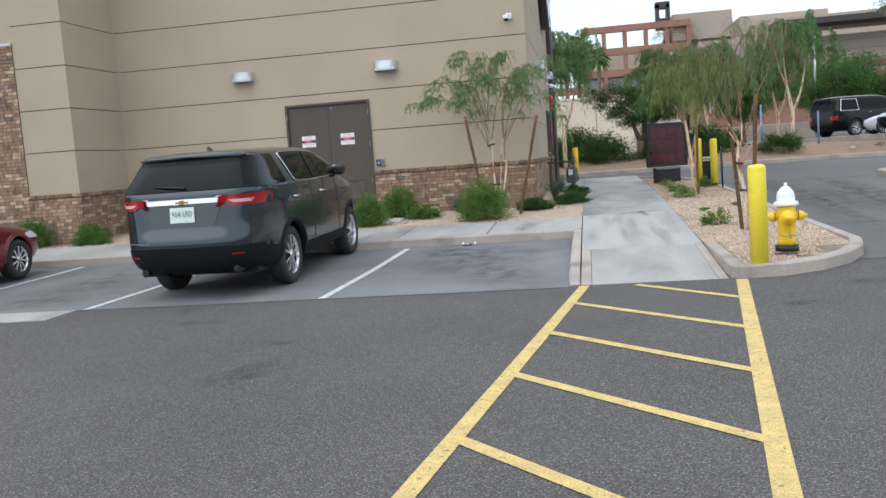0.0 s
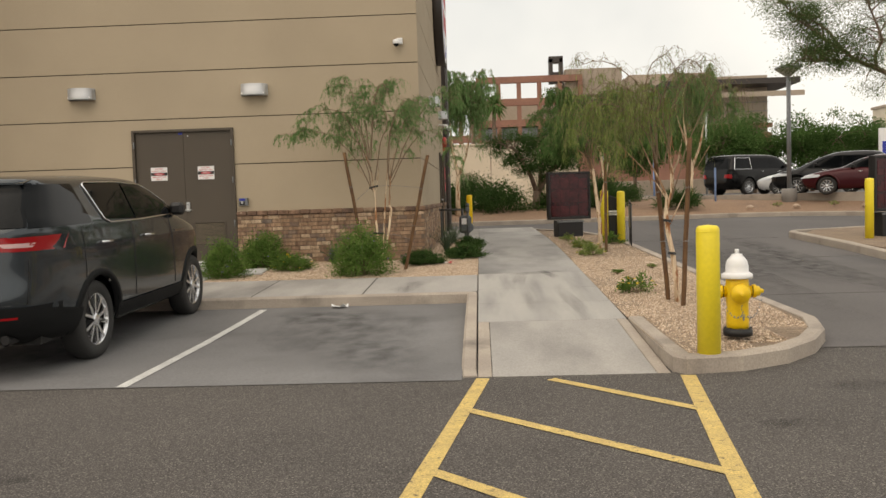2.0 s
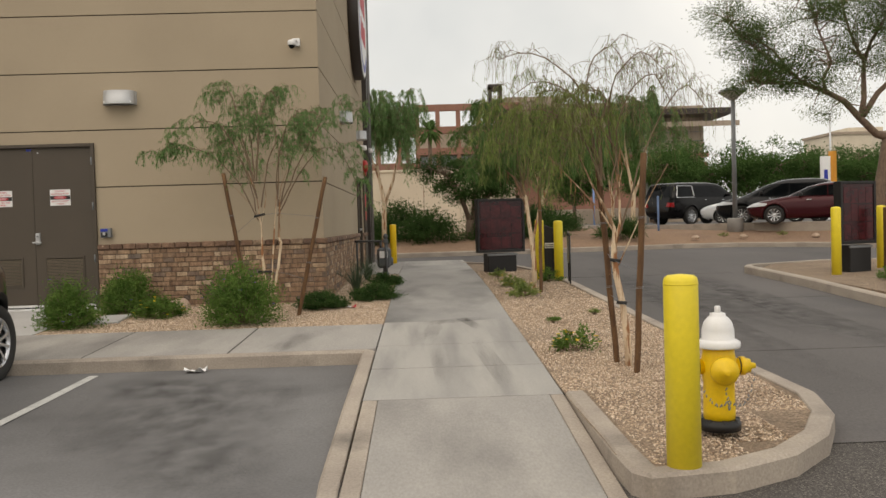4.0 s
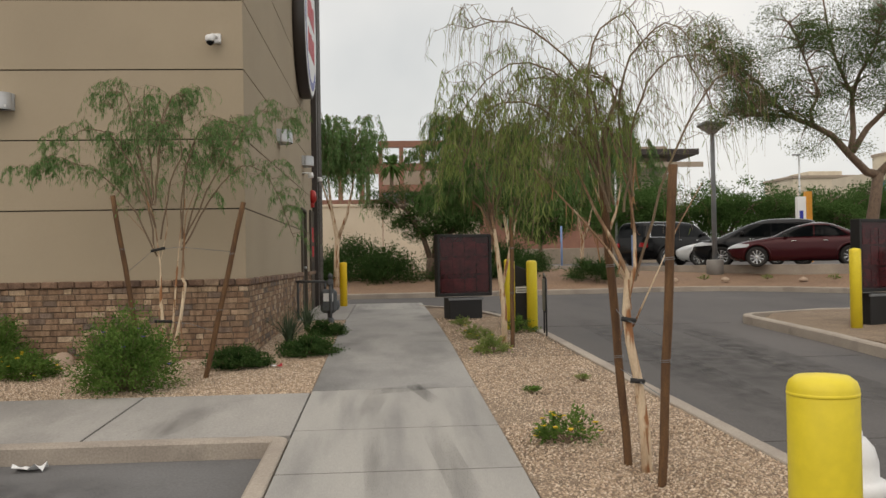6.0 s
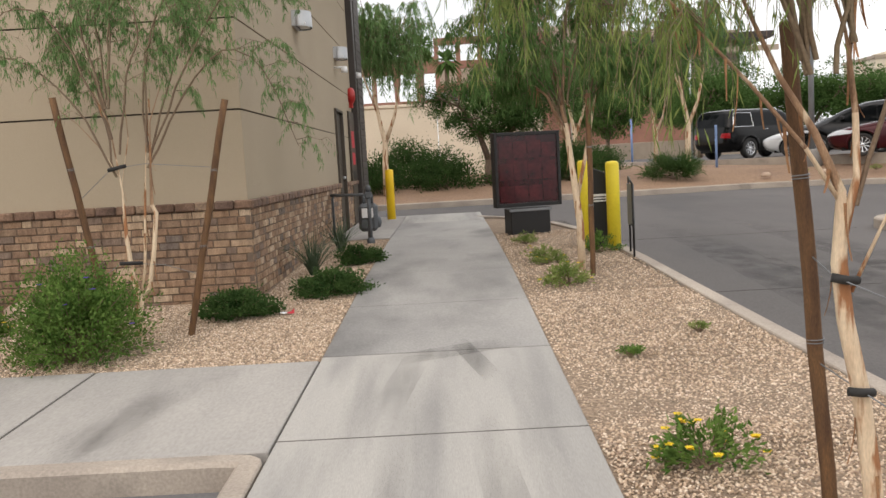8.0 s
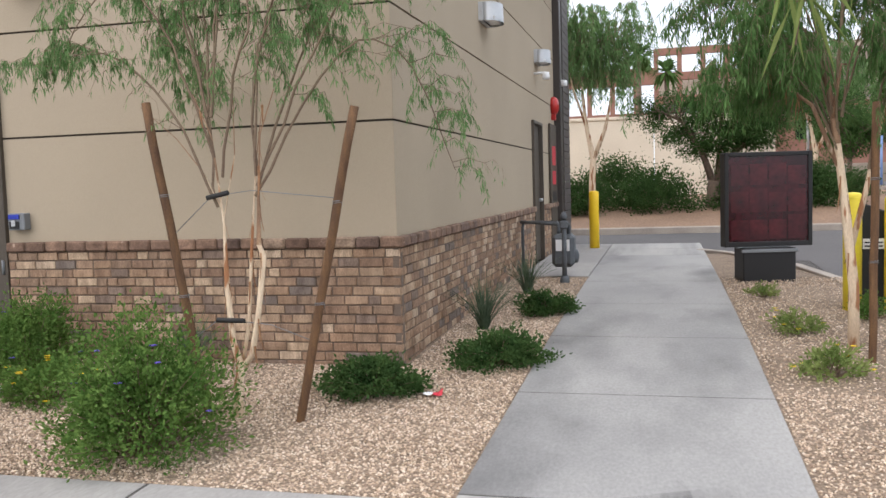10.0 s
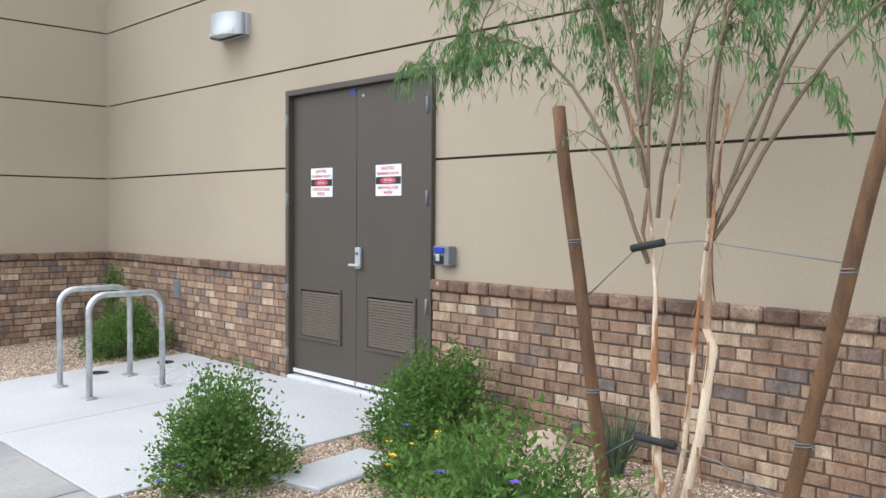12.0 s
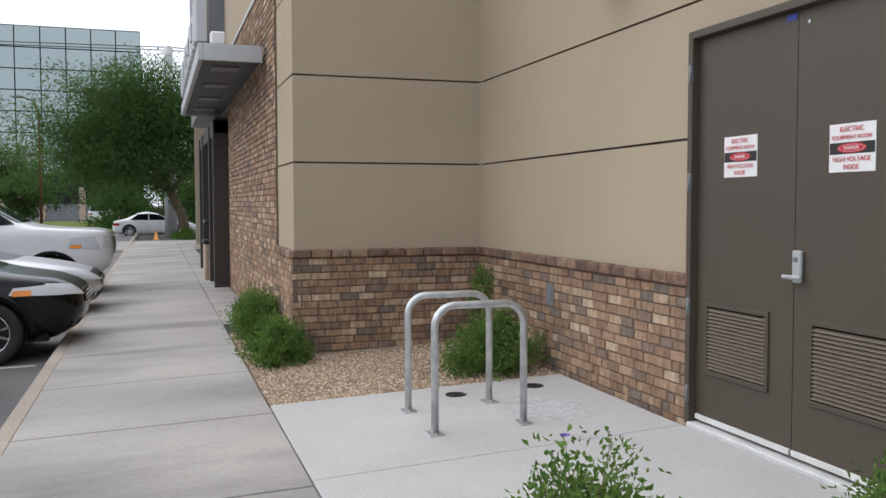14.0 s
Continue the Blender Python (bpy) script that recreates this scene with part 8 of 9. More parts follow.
tb = empty("trash_bin", "tan litter bin with dark hood beside the entrance", "litter bin", pose(-20.6, 16.78, 0.31))
bm = bmesh.new()
box(bm, -0.25, 0.25, -0.25, 0.25, 0, 0.75, 0.03)
part("body", bm, STONE, tb)
bm = bmesh.new()
box(bm, -0.27, 0.27, -0.27, 0.27, 0.75, 0.83, 0.02)
box(bm, -0.26, 0.26, 0.1, 0.26, 0.83, 1.15, 0.02)
box(bm, -0.26, 0.26, -0.26, 0.26, 1.15, 1.25, 0.04)
part("hood", bm, BLACK, tb)
bm = bmesh.new()
lathe(bm, [(0.13, 0.251), (0.13, 0.262)], 20, (0, 0, 0.45), "x")
part("badge", bm, SIGNRED, tb, "red round badge")
bollard(-29.6, 17.05, 1.0, 0.31, "yellow steel bollard past the entrance", 0.1, YELLOW)

# ---- street side, far to the west ----
bm = bmesh.new()
box(bm, -92, -60, -60, 60, -0.1, 0.25, 0.02)
tagged(part("grass_verge", bm, LEAF_WILLOW2), "dry grass verge beyond the street", "verge", kind="structure")
bm = bmesh.new()
box(bm, -44.5, -36, 5, 17.5, -0.1, 0.2)
tagged(part("pavement", bm, WALKMAT), "pale concrete pavement towards the street", "pavement", kind="structure")


def glass_tower():
    ob = empty("office_building", "glass office building with a grid of mirrored panes", "office building")
    x, y0, y1, z1 = -120.0, -40.0, 14.1, 23.7
    bm = bmesh.new()
    box(bm, x - 20, x - 0.3, y0, y1 - 0.1, 0, z1 - 0.2)
    part("core", bm, GREYPAINT, ob)
    pane = glass_material("mirror_pane", (0.33, 0.38, 0.38), 0.05)
    pane.node_tree.nodes["Principled BSDF"].inputs["Metallic"].default_value = 0.75
    w, h = 2.9, 2.6
    me = None
    for i in range(9):
        for j in range(7):
            a = y1 - (i + 1) * w
            b = z1 - (j + 1) * h
            if me is None:
                bm = bmesh.new()
                box(bm, -0.05, 0.05, 0.07, w - 0.07, 0.07, h - 0.07)
                p = part("pane", bm, pane, ob)
                me = p.data
            else:
                p = new("pane", me)
                p.parent = ob
            p.matrix_basis = pose(x - 0.1, a, b, 0, 0, random.Random(i * 9 + j).uniform(-0.5, 0.5))
    bm = bmesh.new()
    box(bm, x - 0.28, x - 0.14, y0, y1, 2.0, z1 + 0.05)
    part("mullion_grid", bm, DARKVOID, ob)
    bm = bmesh.new()
    for k in range(8):
        box(bm, x - 0.3, x + 0.05, y1 - 3 - k * 4.6, y1 - 2.2 - k * 4.6, 0, 5.4)
    part("ground_floor", bm, STONE, ob)


glass_tower()
bt = (-50.5, 17.2, 0.1)
big_tree(bt, [(0, 0, -0.2, 0.3), (0, -0.3, 1.3, 0.26), (0, -0.9, 2.6, 0.22)], [
    [(0, -0.8, 2.4, 0.18), (0.2, -2.2, 3.6, 0.13), (0.3, -3.8, 4.9, 0.09), (0.3, -5.4, 5.8, 0.04)],
    [(0, -0.9, 2.5, 0.16), (-0.3, -1.5, 4.4, 0.11), (-0.2, -2.2, 6.4, 0.07), (0, -2.6, 8.3, 0.03)],
    [(0, -0.8, 2.4, 0.14), (0.4, 0.2, 4.0, 0.1), (0.2, 1.0, 5.6, 0.07), (0.2, 1.4, 7.2, 0.03)],
    [(0, -1.2, 3.2, 0.12), (0.8, -3.0, 5.2, 0.08), (0.9, -4.4, 7.0, 0.04)],
    [(0, -1.0, 3.0, 0.12), (0.9, -0.6, 5.0, 0.08), (0.8, -0.8, 7.0, 0.04)],
    [(0, -1.0, 2.8, 0.1), (0.8, -3.2, 3.8, 0.07), (0.8, -5.0, 4.2, 0.03)],
], 201, "large dark green spreading tree by the street", LEAF_FAR, 60, 95000, (0.17, 0.06), 1.2)
for i, (x, y, h) in enumerate(((-56, 3.0, 4.2), (-60, 8.0, 3.6), (-80, 3.5, 9.5), (-90, -4, 9.0), (-47, 18.6, 3.4), (-70, 12.0, 5.5), (-72, 16.5, 6.0), (-70, 20.5, 5.6), (-73, 25.0, 6.2), (-66, 6.5, 5.0), (-66, 2.6, 7.5))):
    rng = random.Random(220 + i)
    limbs = [[(0, 0, h * 0.25, 0.08), (0.22 * h * math.cos(a), 0.22 * h * math.sin(a), h * 0.6, 0.05), (0.36 * h * math.cos(a), 0.36 * h * math.sin(a), h * rng.uniform(0.5, 0.9), 0.02)] for a in (k * 0.9 for k in range(7))] + [[(0, 0, h * 0.25, 0.08), (0, 0, h * 0.95, 0.03)]]
    big_tree((x, y, 0.1), [(0, 0, -0.2, 0.12), (0, 0, h * 0.3, 0.1)], limbs, 220 + i, "leafy green tree beyond the street", LEAF_FAR, 9, 5000, (0.26, 0.1), 0.14 * h)
lp = empty("street_pole", "pale concrete utility pole by the street", "pole", pose(-52, 16.4, 0.05))
bm = bmesh.new()
lathe(bm, [(0.34, 0), (0.34, 2.0), (0.3, 5.0), (0.24, 10.4)], 14)
part("shaft", bm, ALU, lp)
for k in range(2):
    bm = bmesh.new()
    z = 10.2 + 0.16 * k
    tube(bm, [(0, -90, z), (0, -45, z - 0.7), (0, 0, z), (0, 45, z - 0.7), (0, 90, z)], 0.025, 4)
    part("overhead_wire", bm, BLACK, lp, "thin dark overhead wire")
rp = empty("street_lamp", "rust coloured street lamp post", "street lamp", pose(-58, 9.2, 0.05))
bm = bmesh.new()
tube(bm, [(0, 0, 0), (0, 0, 7.2), (0, -0.3, 7.9), (0, -0.9, 8.1)], [0.09, 0.07, 0.05, 0.04], 8)
part("pole", bm, STAKE, rp)
bm = bmesh.new()
box(bm, -0.1, 0.1, -1.4, -0.85, 8.02, 8.14, 0.02)
part("lamp_head", bm, GREYPAINT, rp)
for y in (15.6, 18.0):
    cone = empty("traffic_cone", "small orange traffic cone by the street", "traffic cone", pose(-45, y, 0.2))
    bm = bmesh.new()
    lathe(bm, [(0.16, 0), (0.16, 0.02), (0.11, 0.03), (0.03, 0.42), (0.02, 0.43)], 14)
    part("cone", bm, ORANGE, cone)
for i, y in enumerate((13.5, 17.5, 21.5, 25.5)):
    shrub(-66 - i % 2, y, 2.6, 3.4, 250 + i, "tall dense green hedge shrub beyond the street", LEAF_FAR, 5000, (0.26, 0.12), z=0.05)
shrub(-46, 16.9, 0.75, 0.5, 240, "low green shrub at the street corner", n=1500, leaf=(0.1, 0.05), z=0.18)

# ---- beyond the lane, to the north ----
wall_far = empty("far_wall", "long pale cream boundary wall behind the shrubs", "boundary wall", pose(0, 0, 0))
for k in range(6):
    bm = bmesh.new()
    box(bm, -22 + k * 4.5, -17.53 + k * 4.5, 48.0, 48.3, 0.6, 4.15, 0.02)
    part("wall_panel", bm, CREAM, wall_far)
bm = bmesh.new()
box(bm, -22, 4.98, 47.95, 48.35, 4.15, 4.28, 0.02)
part("coping", bm, CREAM, wall_far)
bm = bmesh.new()
box(bm, 5.5, 45, 72, 72.4, 0.5, 2.4, 0.02)
tagged(part("low_far_wall", bm, FARTAN), "low tan wall at the back of the car park", "boundary wall")
bm = bmesh.new()
prism(bm, [(8.7, 74), (8.7, 45), (9.3, 39.8), (10.7, 38.4), (12.6, 36.9), (15.1, 33.4), (18.1, 31.4), (26, 28.9), (60, 26), (60, 74)], lambda x, y: 0.3, lambda x, y: 1.222)
tagged(part("far_car_park", bm, LANE), "grey surface of the far car park", "car park", kind="structure")
kerb("kerb_car_park", [(8.6, 74), (8.6, 45), (9.2, 39.7), (10.6, 38.2), (12.5, 36.7), (15, 33.2), (18, 31.2), (26, 28.7), (60, 25.8)][::-1], 0.15, "pale kerb of the far car park", lambda x, y: 1.3, bottom=lambda x, y: 0.5)


def garage():
    ob = empty("parking_garage", "red brick and tan multi-storey building far behind the trees", "building", pose(0, 150, 0))
    H = [21.0, 17.4, 13.9, 10.4, 6.9]
    n, x0, w = 5, 0.0, 3.4
    for i in range(n + 1):
        bm = bmesh.new()
        box(bm, x0 + i * w - 0.35, x0 + i * w + 0.35, 0, 1.0, 0.5, 21.2)
        part("pillar", bm, REDBRICK, ob)
    for j, z in enumerate(H):
        bm = bmesh.new()
        box(bm, x0 - 0.35, x0 + n * w + 0.35, -0.1, 0.9, z - (0.9 if j else 0.75), z + (0.25 if j else 0.3))
        part("beam", bm, REDBRICK, ob)
        bm = bmesh.new()
        if j > 1:
            box(bm, x0, x0 + n * w, 0.6, 14, z - 0.5, z - 0.2)
            part("floor_slab", bm, FARTAN, ob)
    for z0, z1 in ((16.0, 18.5), (10.6, 11.8)):
        bm = bmesh.new()
        box(bm, -14.2, -0.36, 0, 1, z0, z1)
        part("wing_beam", bm, REDBRICK, ob)
    for k in range(4):
        bm = bmesh.new()
        box(bm, -13.9 + 3.5 * k, -13.2 + 3.5 * k, 0.1, 0.9, 0.5, 16.0)
        part("wing_pillar", bm, REDBRICK, ob)
    bm = bmesh.new()
    box(bm, x0, x0 + n * w, 14, 14.4, 0.5, 19.2)
    part("back_wall", bm, FARTAN, ob)
    for i in range(n):
        bm = bmesh.new()
        box(bm, x0 + i * w + 0.4, x0 + (i + 1) * w - 0.4, 0.5, 0.6, 11.0, 12.8)
        part("grille_panel", bm, GREYPAINT, ob)
    bm = bmesh.new()
    for q in ((11.9, 12.5), (13.6, 14.2)):
        box(bm, q[0], q[1], 0, 2, 20, 24.0)
    box(bm, 11.9, 14.2, 0, 2, 23.4, 24.4)
    box(bm, 11.9, 14.2, 0.2, 2, 20, 21.8)
    part("roof_turret", bm, DARKBROWN, ob)
    for nm, b, mt in (("block", (14.6, 48.5, 3, 30, 10.8, 20.4), FARTAN), ("block", (14.6, 24, 1, 20, 18, 22.3), FARTAN), ("block", (26, 40, 6, 20, 20, 21.6), FARTAN), ("base", (17.3, 49, 2.5, 30, 0.5, 10.8), REDBRICK), ("roof_overhang", (30, 52, -2.5, 30, 18.4, 19.3), DARKBROWN), ("fascia", (18, 52.5, -3, -2.5, 16.3, 17.1), FARTAN), ("band", (17.3, 49.1, 2.3, 2.5, 11.6, 12.4), REDBRICK)):
        bm = bmesh.new()
        box(bm, *b)
        part(nm, bm, mt, ob)
    for k in range(4):
        bm = bmesh.new()
        box(bm, 17.4, 48.6, 2.94, 3.0, 12.9 + k * 1.5, 13.0 + k * 1.5)
        part("panel_joint", bm, GREYPAINT, ob)
    for k in range(6):
        bm = bmesh.new()
        x = 20 + k * 4.9
        box(bm, x, x + 2.2, 2.35, 2.5, 7.0, 9.8)
        win = part("window", bm, TINTED, ob)
        bm = bmesh.new()
        box(bm, x + 1.02, x + 1.18, 2.3, 2.36, 7.0, 9.8)
        part("mullion", bm, DARKVOID, win)


garage()
fb = empty("far_building", "pale flat-roofed building on the horizon", "building", pose(93, 200, 0))
for nm, b, mt in (("wall", (0, 22, 0, 15, 0, 19.0), CREAM), ("parapet", (-0.3, 22.3, -0.3, 15.3, 19.0, 19.6), FARTAN), ("roof_block", (5, 13, 3, 12, 19.6, 20.8), CREAM)):
    bm = bmesh.new()
    box(bm, *b)
    part(nm, bm, mt, fb)
TEAL = glass_material("teal_window_glass", (0.03, 0.16, 0.2), 0.1, 0.4)
tb2 = empty("office_building", "pale office building with bands of blue-green glass", "building", pose(83, 150, 0))
for nm, b, mt in (("wing", (0, 9, 0, 14, 0, 15.4), CREAM), ("tower", (9, 40, -2, 16, 0, 19.6), CREAM), ("roof_edge", (8.8, 40.2, -2.2, 16.2, 19.6, 20.1), FARTAN)):
    bm = bmesh.new()
    box(bm, *b)
    part(nm, bm, mt, tb2)
for x0, x1, y, z0, z1 in ((0.4, 8.9, -0.06, 10.6, 14.0), (0.4, 8.9, -0.06, 5.5, 8.6), (9.4, 39, -2.06, 13.6, 16.4), (9.4, 39, -2.06, 9.4, 12.0), (9.4, 39, -2.06, 5.2, 7.8)):
    bm = bmesh.new()
    box(bm, x0, x1, y, y + 0.05, z0, z1)
    band = part("window_band", bm, TEAL, tb2, "band of blue-green glass")
    for k in range(int((x1 - x0) / 2.8)):
        bm = bmesh.new()
        box(bm, x0 + 1.4 + 2.8 * k, x0 + 1.5 + 2.8 * k, y - 0.05, y, z0, z1)
        part("mullion", bm, FARTAN, band)


def area_lamp(x, y, z, h):
    ob = empty("car_park_lamp", "grey car park lamp post with a flat square head", "lamp post", pose(x, y, z))
    bm = bmesh.new()
    lathe(bm, [(0.28, -0.3), (0.28, 0.32), (0.26, 0.36)], 20)
    part("base", bm, WALKMAT, ob, "round concrete base")
    bm = bmesh.new()
    lathe(bm, [(0.085, 0.3), (0.075, h - 0.35)], 14)
    part("pole", bm, GREYPAINT, ob)
    bm = bmesh.new()
    vs = [(-0.08, -0.08, h - 0.4), (0.08, -0.08, h - 0.4), (0.08, 0.08, h - 0.4), (-0.08, 0.08, h - 0.4), (-0.36, -0.36, h - 0.12), (0.36, -0.36, h - 0.12), (0.36, 0.36, h - 0.12), (-0.36, 0.36, h - 0.12)]
    vv = [bm.verts.new(p) for p in vs]
    for f in ((0, 1, 5, 4), (1, 2, 6, 5), (2, 3, 7, 6), (3, 0, 4, 7), (3, 2, 1, 0)):
        bm.faces.new([vv[i] for i in f])
    part("reflector", bm, ALU, ob)
    bm = bmesh.new()
    box(bm, -0.4, 0.4, -0.4, 0.4, h - 0.12, h, 0.03)
    part("head", bm, GREYPAINT, ob)


area_lamp(11.7, 36.6, 1.13, 5.0)
bm = bmesh.new()
tube(bm, [(9.28, 38.0, 0.9), (9.28, 38.0, 2.4)], 0.04, 8)
tagged(part("marker_post", bm, material("blue_post_paint", (0.17, 0.27, 0.5), rough=0.5)), "slim blue marker post in the dirt", "marker post")
bm = bmesh.new()
tube(bm, [(10.2, 55, 0.9), (10.2, 55, 3.4)], 0.055, 8)
tagged(part("help_pillar", bm, MATS["blue_post_paint"]), "slim pale blue pillar in the far car park", "pillar")
ks = empty("sign_pillar", "tall white and orange sign pillar in the far car park", "sign pillar", pose(21.4, 50, 1.2))
for nm, b, mt in (("white_face", (-0.35, 0.1, -0.12, 0.12, 0, 3.3), SIGNWHITE), ("orange_face", (0.1, 0.4, -0.15, 0.15, 0, 3.55), ORANGE), ("lettering_bar", (-0.25, -0.05, -0.13, -0.12, 0.9, 2.6), BLUE)):
    bm = bmesh.new()
    box(bm, *b, 0.006)
    part(nm, bm, mt, ks)
for i, (x, y, h) in enumerate(((13.8, 57, 7.5), (31, 70, 8.0), (8.2, 62, 6.5))):
    pole = empty("light_pole", "slim pale light pole far off", "light pole", pose(x, y, 0.9))
    bm = bmesh.new()
    tube(bm, [(0, 0, 0), (0, 0, h)], 0.07, 8)
    part("shaft", bm, STEEL, pole)
    bm = bmesh.new()
    box(bm, -0.5, 0.1, -0.1, 0.1, h, h + 0.1, 0.02)
    part("head", bm, GREYPAINT, pole)
# palms by the garage
for i, (x, y, h) in enumerate(((-0.6, 66, 8.6), (1.0, 70, 8.0))):
    pm = empty("palm", "slim palm tree behind the cream wall", "palm tree", pose(x, y, 0.5))
    bm = bmesh.new()
    tube(bm, [(0, 0, 0), (0.1, 0, h * 0.5), (0.1, 0, h)], [0.2, 0.16, 0.13], 8)
    part("trunk", bm, BARK_DARK, pm)
    bm = bmesh.new()
    rng = random.Random(300 + i)
    for k in range(70):
        a, e = rng.uniform(0, 6.28), rng.uniform(-0.9, 1.2)
        d = Vector((math.cos(a) * math.cos(e), math.sin(a) * math.cos(e), math.sin(e)))
        s = Vector((-math.sin(a), math.cos(a), 0)) * 0.05
        c = Vector((0.1, 0, h))
        t1, t2 = c + d * 0.7, c + d * 1.25 - Vector((0, 0, 0.35))
        vs = [bm.verts.new(q) for q in (c, t1 - s * 3, t2, t1 + s * 3)]
        bm.faces.new(vs)
    part("crown", bm, LEAF_FAR, pm)

# ---- loose pebbles on the gravel beds ----
PEBBLE = material("pebble_face", (0.62, 0.5, 0.38), (0.45, 0.34, 0.25), rough=0.9, coarse=30, fine=150, grain=0.2, bump=0)
nt = PEBBLE.node_tree
pg = nt.nodes.new("ShaderNodeNewGeometry")
pr = nt.nodes.new("ShaderNodeValToRGB")
pr.color_ramp.interpolation = "CONSTANT"
for i, c in enumerate(((0.58, 0.44, 0.32), (0.42, 0.31, 0.22), (0.68, 0.54, 0.41), (0.5, 0.37, 0.26), (0.3, 0.21, 0.15), (0.6, 0.45, 0.33), (0.78, 0.65, 0.52), (0.38, 0.29, 0.22))):
    e = pr.color_ramp.elements[i] if i < 2 else pr.color_ramp.elements.new(i / 8)
    e.position, e.color = i / 8, rgb(c)
nt.links.new(pg.outputs["Random Per Island"], pr.inputs["Fac"])
nt.links.new(pr.outputs[0], nt.nodes["Principled BSDF"].inputs["Base Color"])


def pebbles(regions, zf, seed, label, size):
    rng = np.random.default_rng(seed)
    P = []
    for x0, x1, y0, y1, dens in regions:
        n = int(abs(x1 - x0) * (y1 - y0) * dens)
        P.append(np.stack([rng.uniform(x0, x1, n), rng.uniform(y0, y1, n)], 1))
    P = np.concatenate(P)
    n = len(P)
    z = np.array([zf(y) for y in P[:, 1]])
    base = np.array([(1, 0, 0), (0, 1, 0), (-1, 0, 0), (0, -1, 0), (0, 0, 1), (0, 0, -1)], float)
    base = base[None] * rng.uniform(0.75, 1.25, (n, 6, 1))
    ang = rng.uniform(0, 2 * np.pi, n)
    c, s = np.cos(ang), np.sin(ang)
    sz = size * rng.uniform(0.55, 1.35, (n, 1))
    bx, by, bz = base[..., 0] * sz * 1.3, base[..., 1] * sz, base[..., 2] * sz * 0.75
    tl = rng.normal(0, 0.35, (n, 1))
    v = np.stack([bx * c[:, None] - by * s[:, None] + P[:, :1], bx * s[:, None] + by * c[:, None] + P[:, 1:2], bz + tl * bx + z[:, None] + sz * 0.25], -1).reshape(-1, 3)
    f = np.array([(0, 1, 4), (1, 2, 4), (2, 3, 4), (3, 0, 4), (1, 0, 5), (2, 1, 5), (3, 2, 5), (0, 3, 5)])
    tri = (np.arange(n)[:, None, None] * 6 + f[None]).reshape(-1)
    me = bpy.data.meshes.new("pebbles")
    me.vertices.add(6 * n)
    me.vertices.foreach_set("co", v.ravel())
    me.loops.add(len(tri))
    me.loops.foreach_set("vertex_index", tri)
    me.polygons.add(8 * n)
    me.polygons.foreach_set("loop_start", np.arange(0, 24 * n, 3))
    me.polygons.foreach_set("loop_total", np.full(8 * n, 3))
    me.materials.append(PEBBLE)
    me.update()
    tagged(new("gravel", me), label, "gravel", kind="stuff")


pebbles([(-4.66, -0.18, 16.42, 18.95, 3900), (-1.13, -0.18, 18.95, 21.5, 3200), (-1.13, -0.18, 21.5, 24.2, 1200)], lambda y: walk_z(y) - 0.012, 401, "tan pebbles covering the corner bed", 0.0083)
pebbles([(1.5, 3.22, 12.3, 15.5, 3900), (1.5, 3.12, 15.5, 18.5, 2700), (1.5, 3.0, 18.5, 24.0, 1000), (1.68, 2.7, 10.6, 12.3, 2600), (2.7, 3.2, 11.4, 12.3, 2600), (1.68, 2.3, 10.17, 10.6, 2400)], bed_z, 402, "tan pebbles covering the lane bed", 0.0083)
pebbles([(-10.6, -8.52, 16.42, 18.9, 2000), (-12.5, -10.6, 16.42, 16.88, 1600)], lambda y: walk_z(y) - 0.012, 403, "tan pebbles covering the recess bed", 0.0095)

# ---- bricks: the pieces of the wall bases ----
BL, BH, BJ = 0.2, 0.0745, 0.0095


def brick_mesh(length, height, depth, seed, bevel=0.006):
    rng = random.Random(seed)
    bm = bmesh.new()
    x, z, b = length / 2, height / 2, bevel
    back = [bm.verts.new((sx * x, depth, sz * z)) for sx, sz in ((-1, -1), (1, -1), (1, 1), (-1, 1))]
    mid = [bm.verts.new((sx * x, b, sz * z)) for sx, sz in ((-1, -1), (1, -1), (1, 1), (-1, 1))]
    face = [bm.verts.new((sx * (x - b), 0.0, sz * (z - b))) for sx, sz in ((-1, -1), (1, -1), (1, 1), (-1, 1))]
    bm.faces.new(face)
    for i in range(4):
        j = (i + 1) % 4
        bm.faces.new((face[j], face[i], mid[i], mid[j]))
        bm.faces.new((mid[j], mid[i], back[i], back[j]))
    for v in mid + face:                          # worn, uneven arrises
        v.co.x += rng.uniform(-0.0035, 0.0035)
        v.co.z += rng.uniform(-0.003, 0.003)
    for v in face:
        v.co.y += rng.uniform(-0.0025, 0.002)
    bmesh.ops.recalc_face_normals(bm, faces=bm.faces)
    me = bpy.data.meshes.new("brick")
    bm.to_mesh(me)
    bm.free()
    me.materials.append(BRICK)
    return me


BRICK_MESHES = {}


def brick_data(length, kind=0):
    key = (round(length, 3), kind)
    if key not in BRICK_MESHES:
        BRICK_MESHES[key] = brick_mesh(length - BJ, BH - BJ, 0.05, str(key))
    return BRICK_MESHES[key]


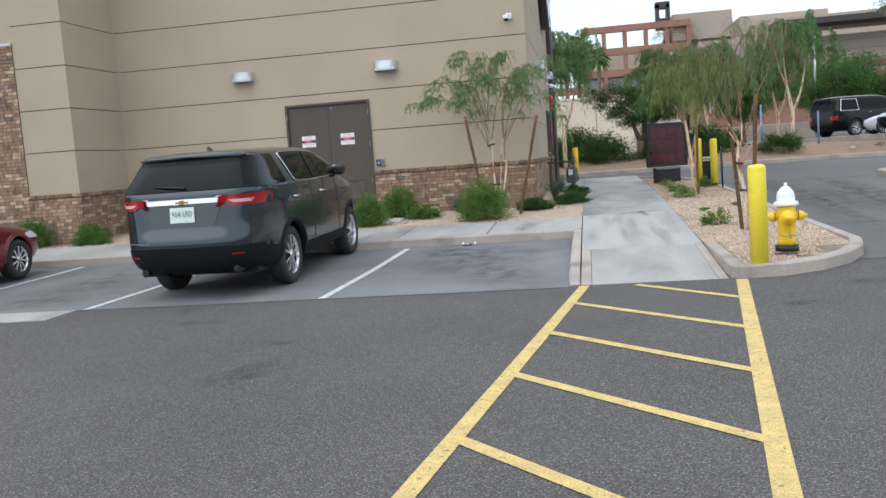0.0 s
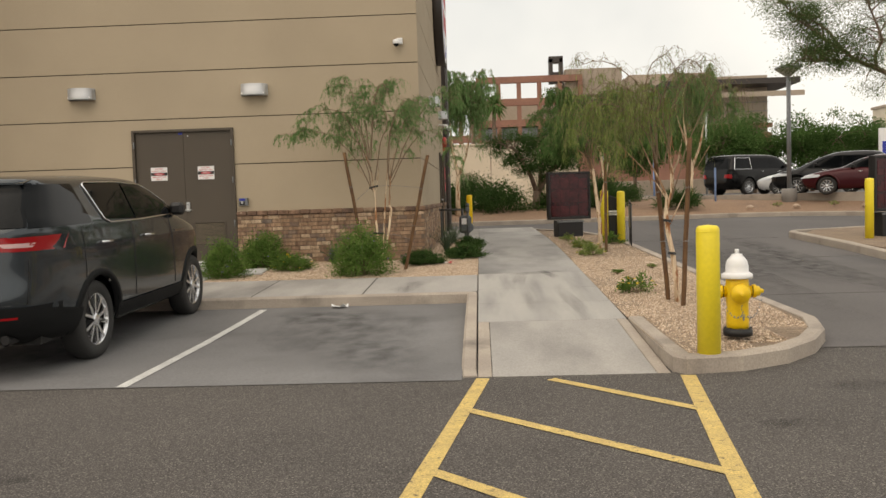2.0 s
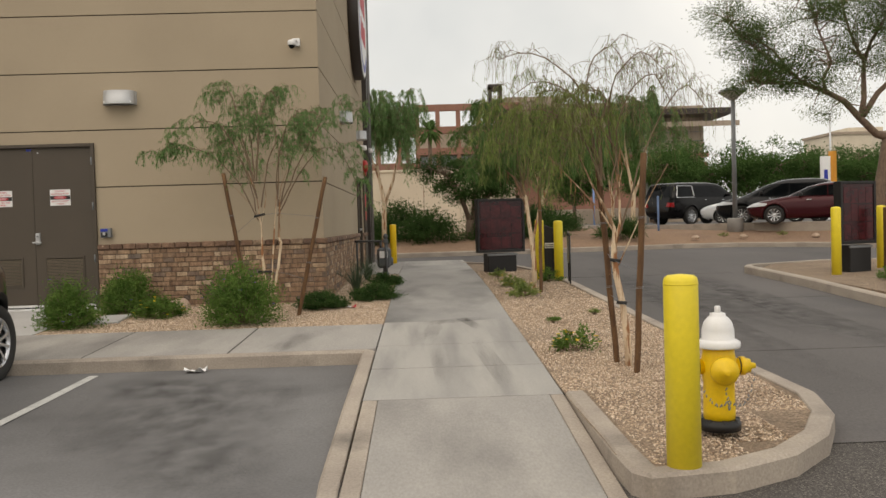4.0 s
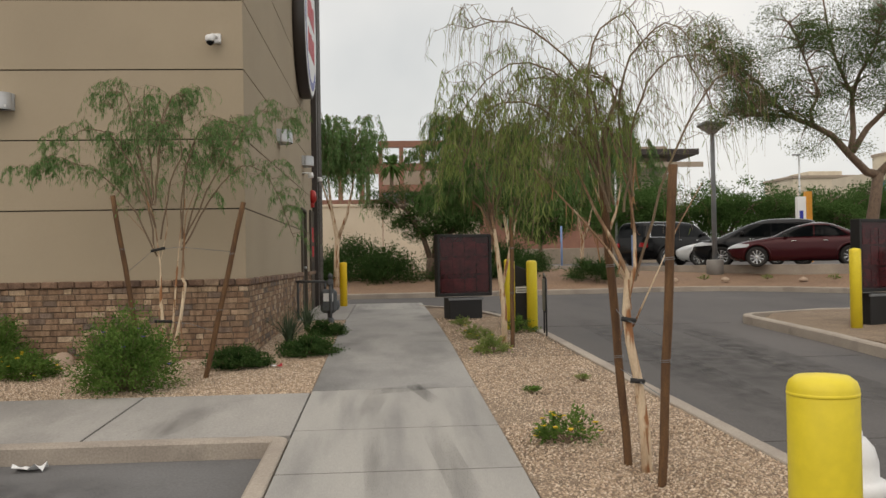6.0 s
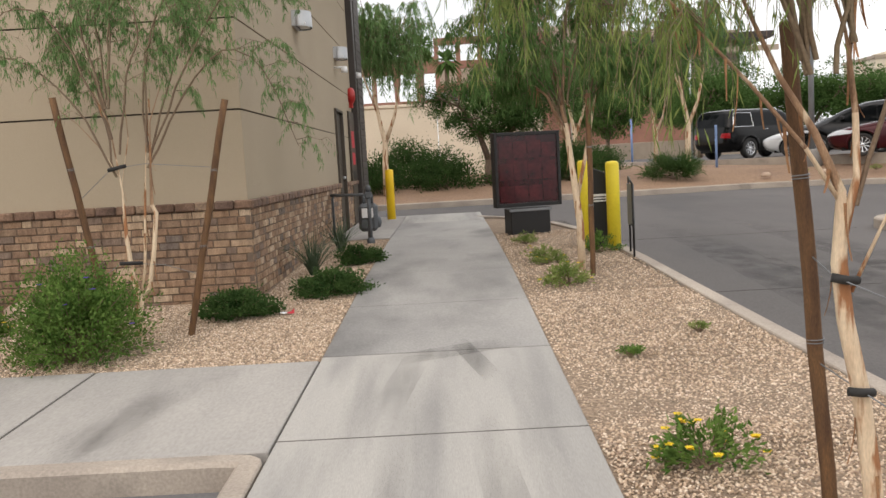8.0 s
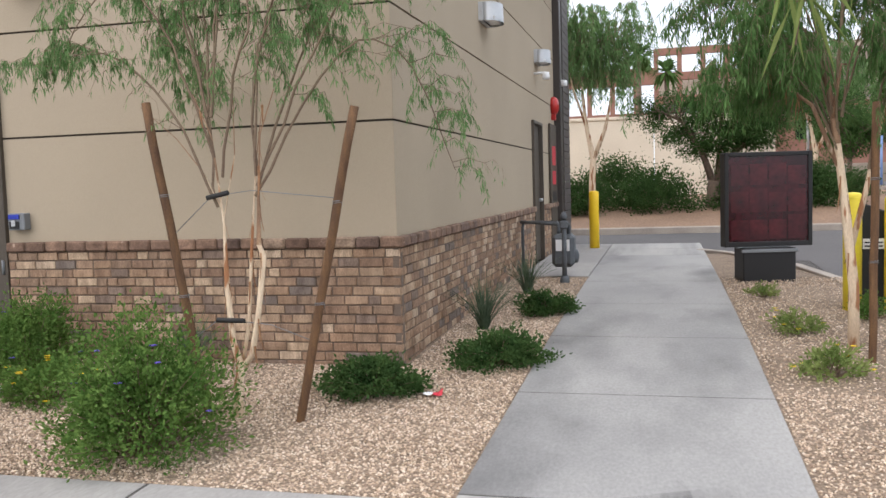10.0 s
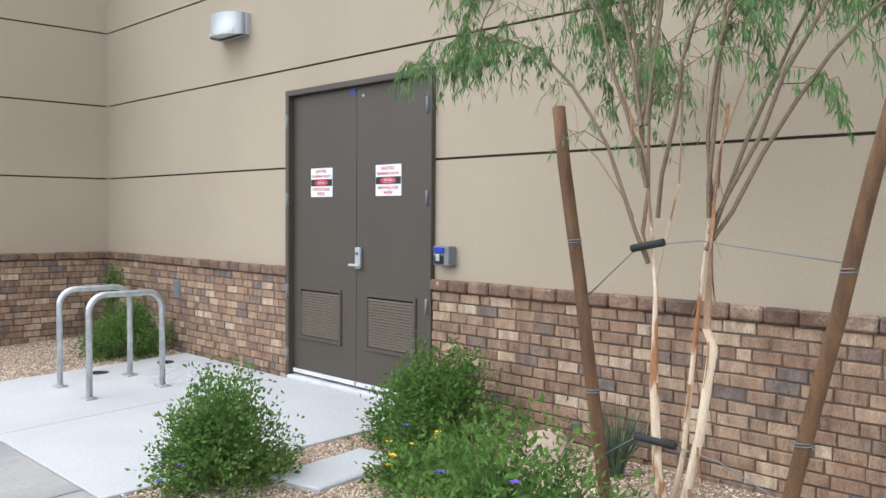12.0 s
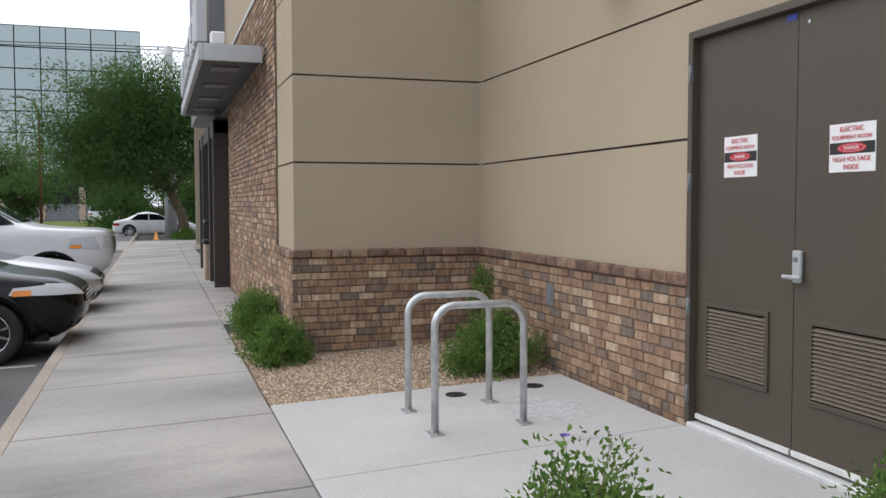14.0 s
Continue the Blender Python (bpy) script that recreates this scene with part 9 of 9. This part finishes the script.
def brick_wall(name, a, b, turn, z1, courses, label, near=None, cap=True, limit=300, zfloor=-1.0, clip=None):
    """A brick face from plan point a to b (bricks face along -y when turn is 0), laid downwards from z1 in running bond."""
    a, b = Vector(a), Vector(b)
    length = (b - a).length
    base = Matrix.Translation((a.x, a.y, 0)) @ Matrix.Rotation(radians(turn), 4, "Z")
    bm = bmesh.new()
    box(bm, 0, length, 0.011, 0.06, z1 - courses * BH, z1 + 0.005)
    wall = part(name, bm, MORTAR)
    wall.matrix_basis = base
    tagged(wall, label, "brick wall", kind="structure")
    spots = []
    lay = random.Random(name + " bond")
    for c in range(courses):
        z = z1 - (c + 0.5) * BH
        s = -BL / 2 if c % 2 else 0.0
        while s < length - 1e-3:
            step = lay.choice((BL, BL, BL, 0.17, 0.17, 0.1))
            if length - s - step < 0.06:
                step = length - s
            s0, s1 = max(s, 0), min(s + step, length)
            if s1 - s0 > 0.03:
                spots.append((s0, s1, z))
            s += step
    spots.sort(key=lambda q: abs((q[0] + q[1]) / 2 - (near if near is not None else length / 2)))
    rng = random.Random(name)
    verts, faces = [], []
    for i, (s0, s1, z) in enumerate(spots):
        off = rng.uniform(-0.004, 0.004)
        if i < limit:
            ob = new("brick", brick_data(s1 - s0, rng.randrange(5)))
            ob.parent = wall
            ob.matrix_basis = Matrix.Translation(((s0 + s1) / 2, off, z))
        else:
            me = brick_data(s1 - s0, rng.randrange(5))
            o = len(verts)
            verts += [(v.co.x + (s0 + s1) / 2, v.co.y + off, v.co.z + z) for v in me.vertices]
            faces += [[o + k for k in p.vertices] for p in me.polygons]
    if faces:
        tagged(mesh_from("brickwork", verts, faces, BRICK_FAR, wall), kind="stuff")
    if cap:
        s = 0.0
        while s < length + 0.02:
            e = min(s + 0.2 + rng.uniform(-0.015, 0.01), length + 0.03)
            e = length + 0.03 if length + 0.03 - e < 0.06 else e
            bm = bmesh.new()
            box(bm, s + 0.004, e - 0.004, -0.032 + rng.uniform(-0.004, 0.004), 0.03, z1 + 0.004, z1 + 0.09 + rng.uniform(-0.004, 0.003), 0.013)
            part("cap_brick", bm, CAPBRICK, wall)
            s = e
    return wall


# far bricks share one mesh: their tint comes by island
BRICK_FAR = BRICK.copy()
nt = BRICK_FAR.node_tree
info = [n for n in nt.nodes if n.type == "OBJECT_INFO"][0]
geo2 = nt.nodes.new("ShaderNodeNewGeometry")
for l in list(nt.links):
    if l.from_node == info:
        nt.links.new(geo2.outputs["Random Per Island"], l.to_socket)

brick_wall("brick_base_right", (DX1, WS), (WE, WS), 0, CAP0, 13, "brown and tan brick base with a projecting brick cap", near=1.6)
brick_wall("brick_base_left", (WA, WS), (DX0, WS), 0, CAP0, 13, "brown and tan brick base with a projecting brick cap", near=2.6)
brick_wall("brick_base_side", (WE, WS), (WE, SD0), 90, CAP0, 13, "brown and tan brick base along the side wall", near=1.5)
brick_wall("brick_base_side_end", (WE, SD1), (WE, 29.28), 90, CAP0, 13, "brown and tan brick base along the side wall", near=0, limit=60)
brick_wall("brick_base_recess", (WA, WP), (WA, WS), 90, CAP0, 13, "brown and tan brick base of the recess wall", near=1.0)
brick_wall("brick_base_pier", (WA - 1.2, WP), (WA, WP), 0, CAP0, 13, "brown and tan brick base of the pier", near=1.0)
brick_wall("brick_front", (-19.4, WP), (WA - 1.2, WP), 0, 4.6, 58, "tall brown and tan brick front wall", near=7.5, cap=False)
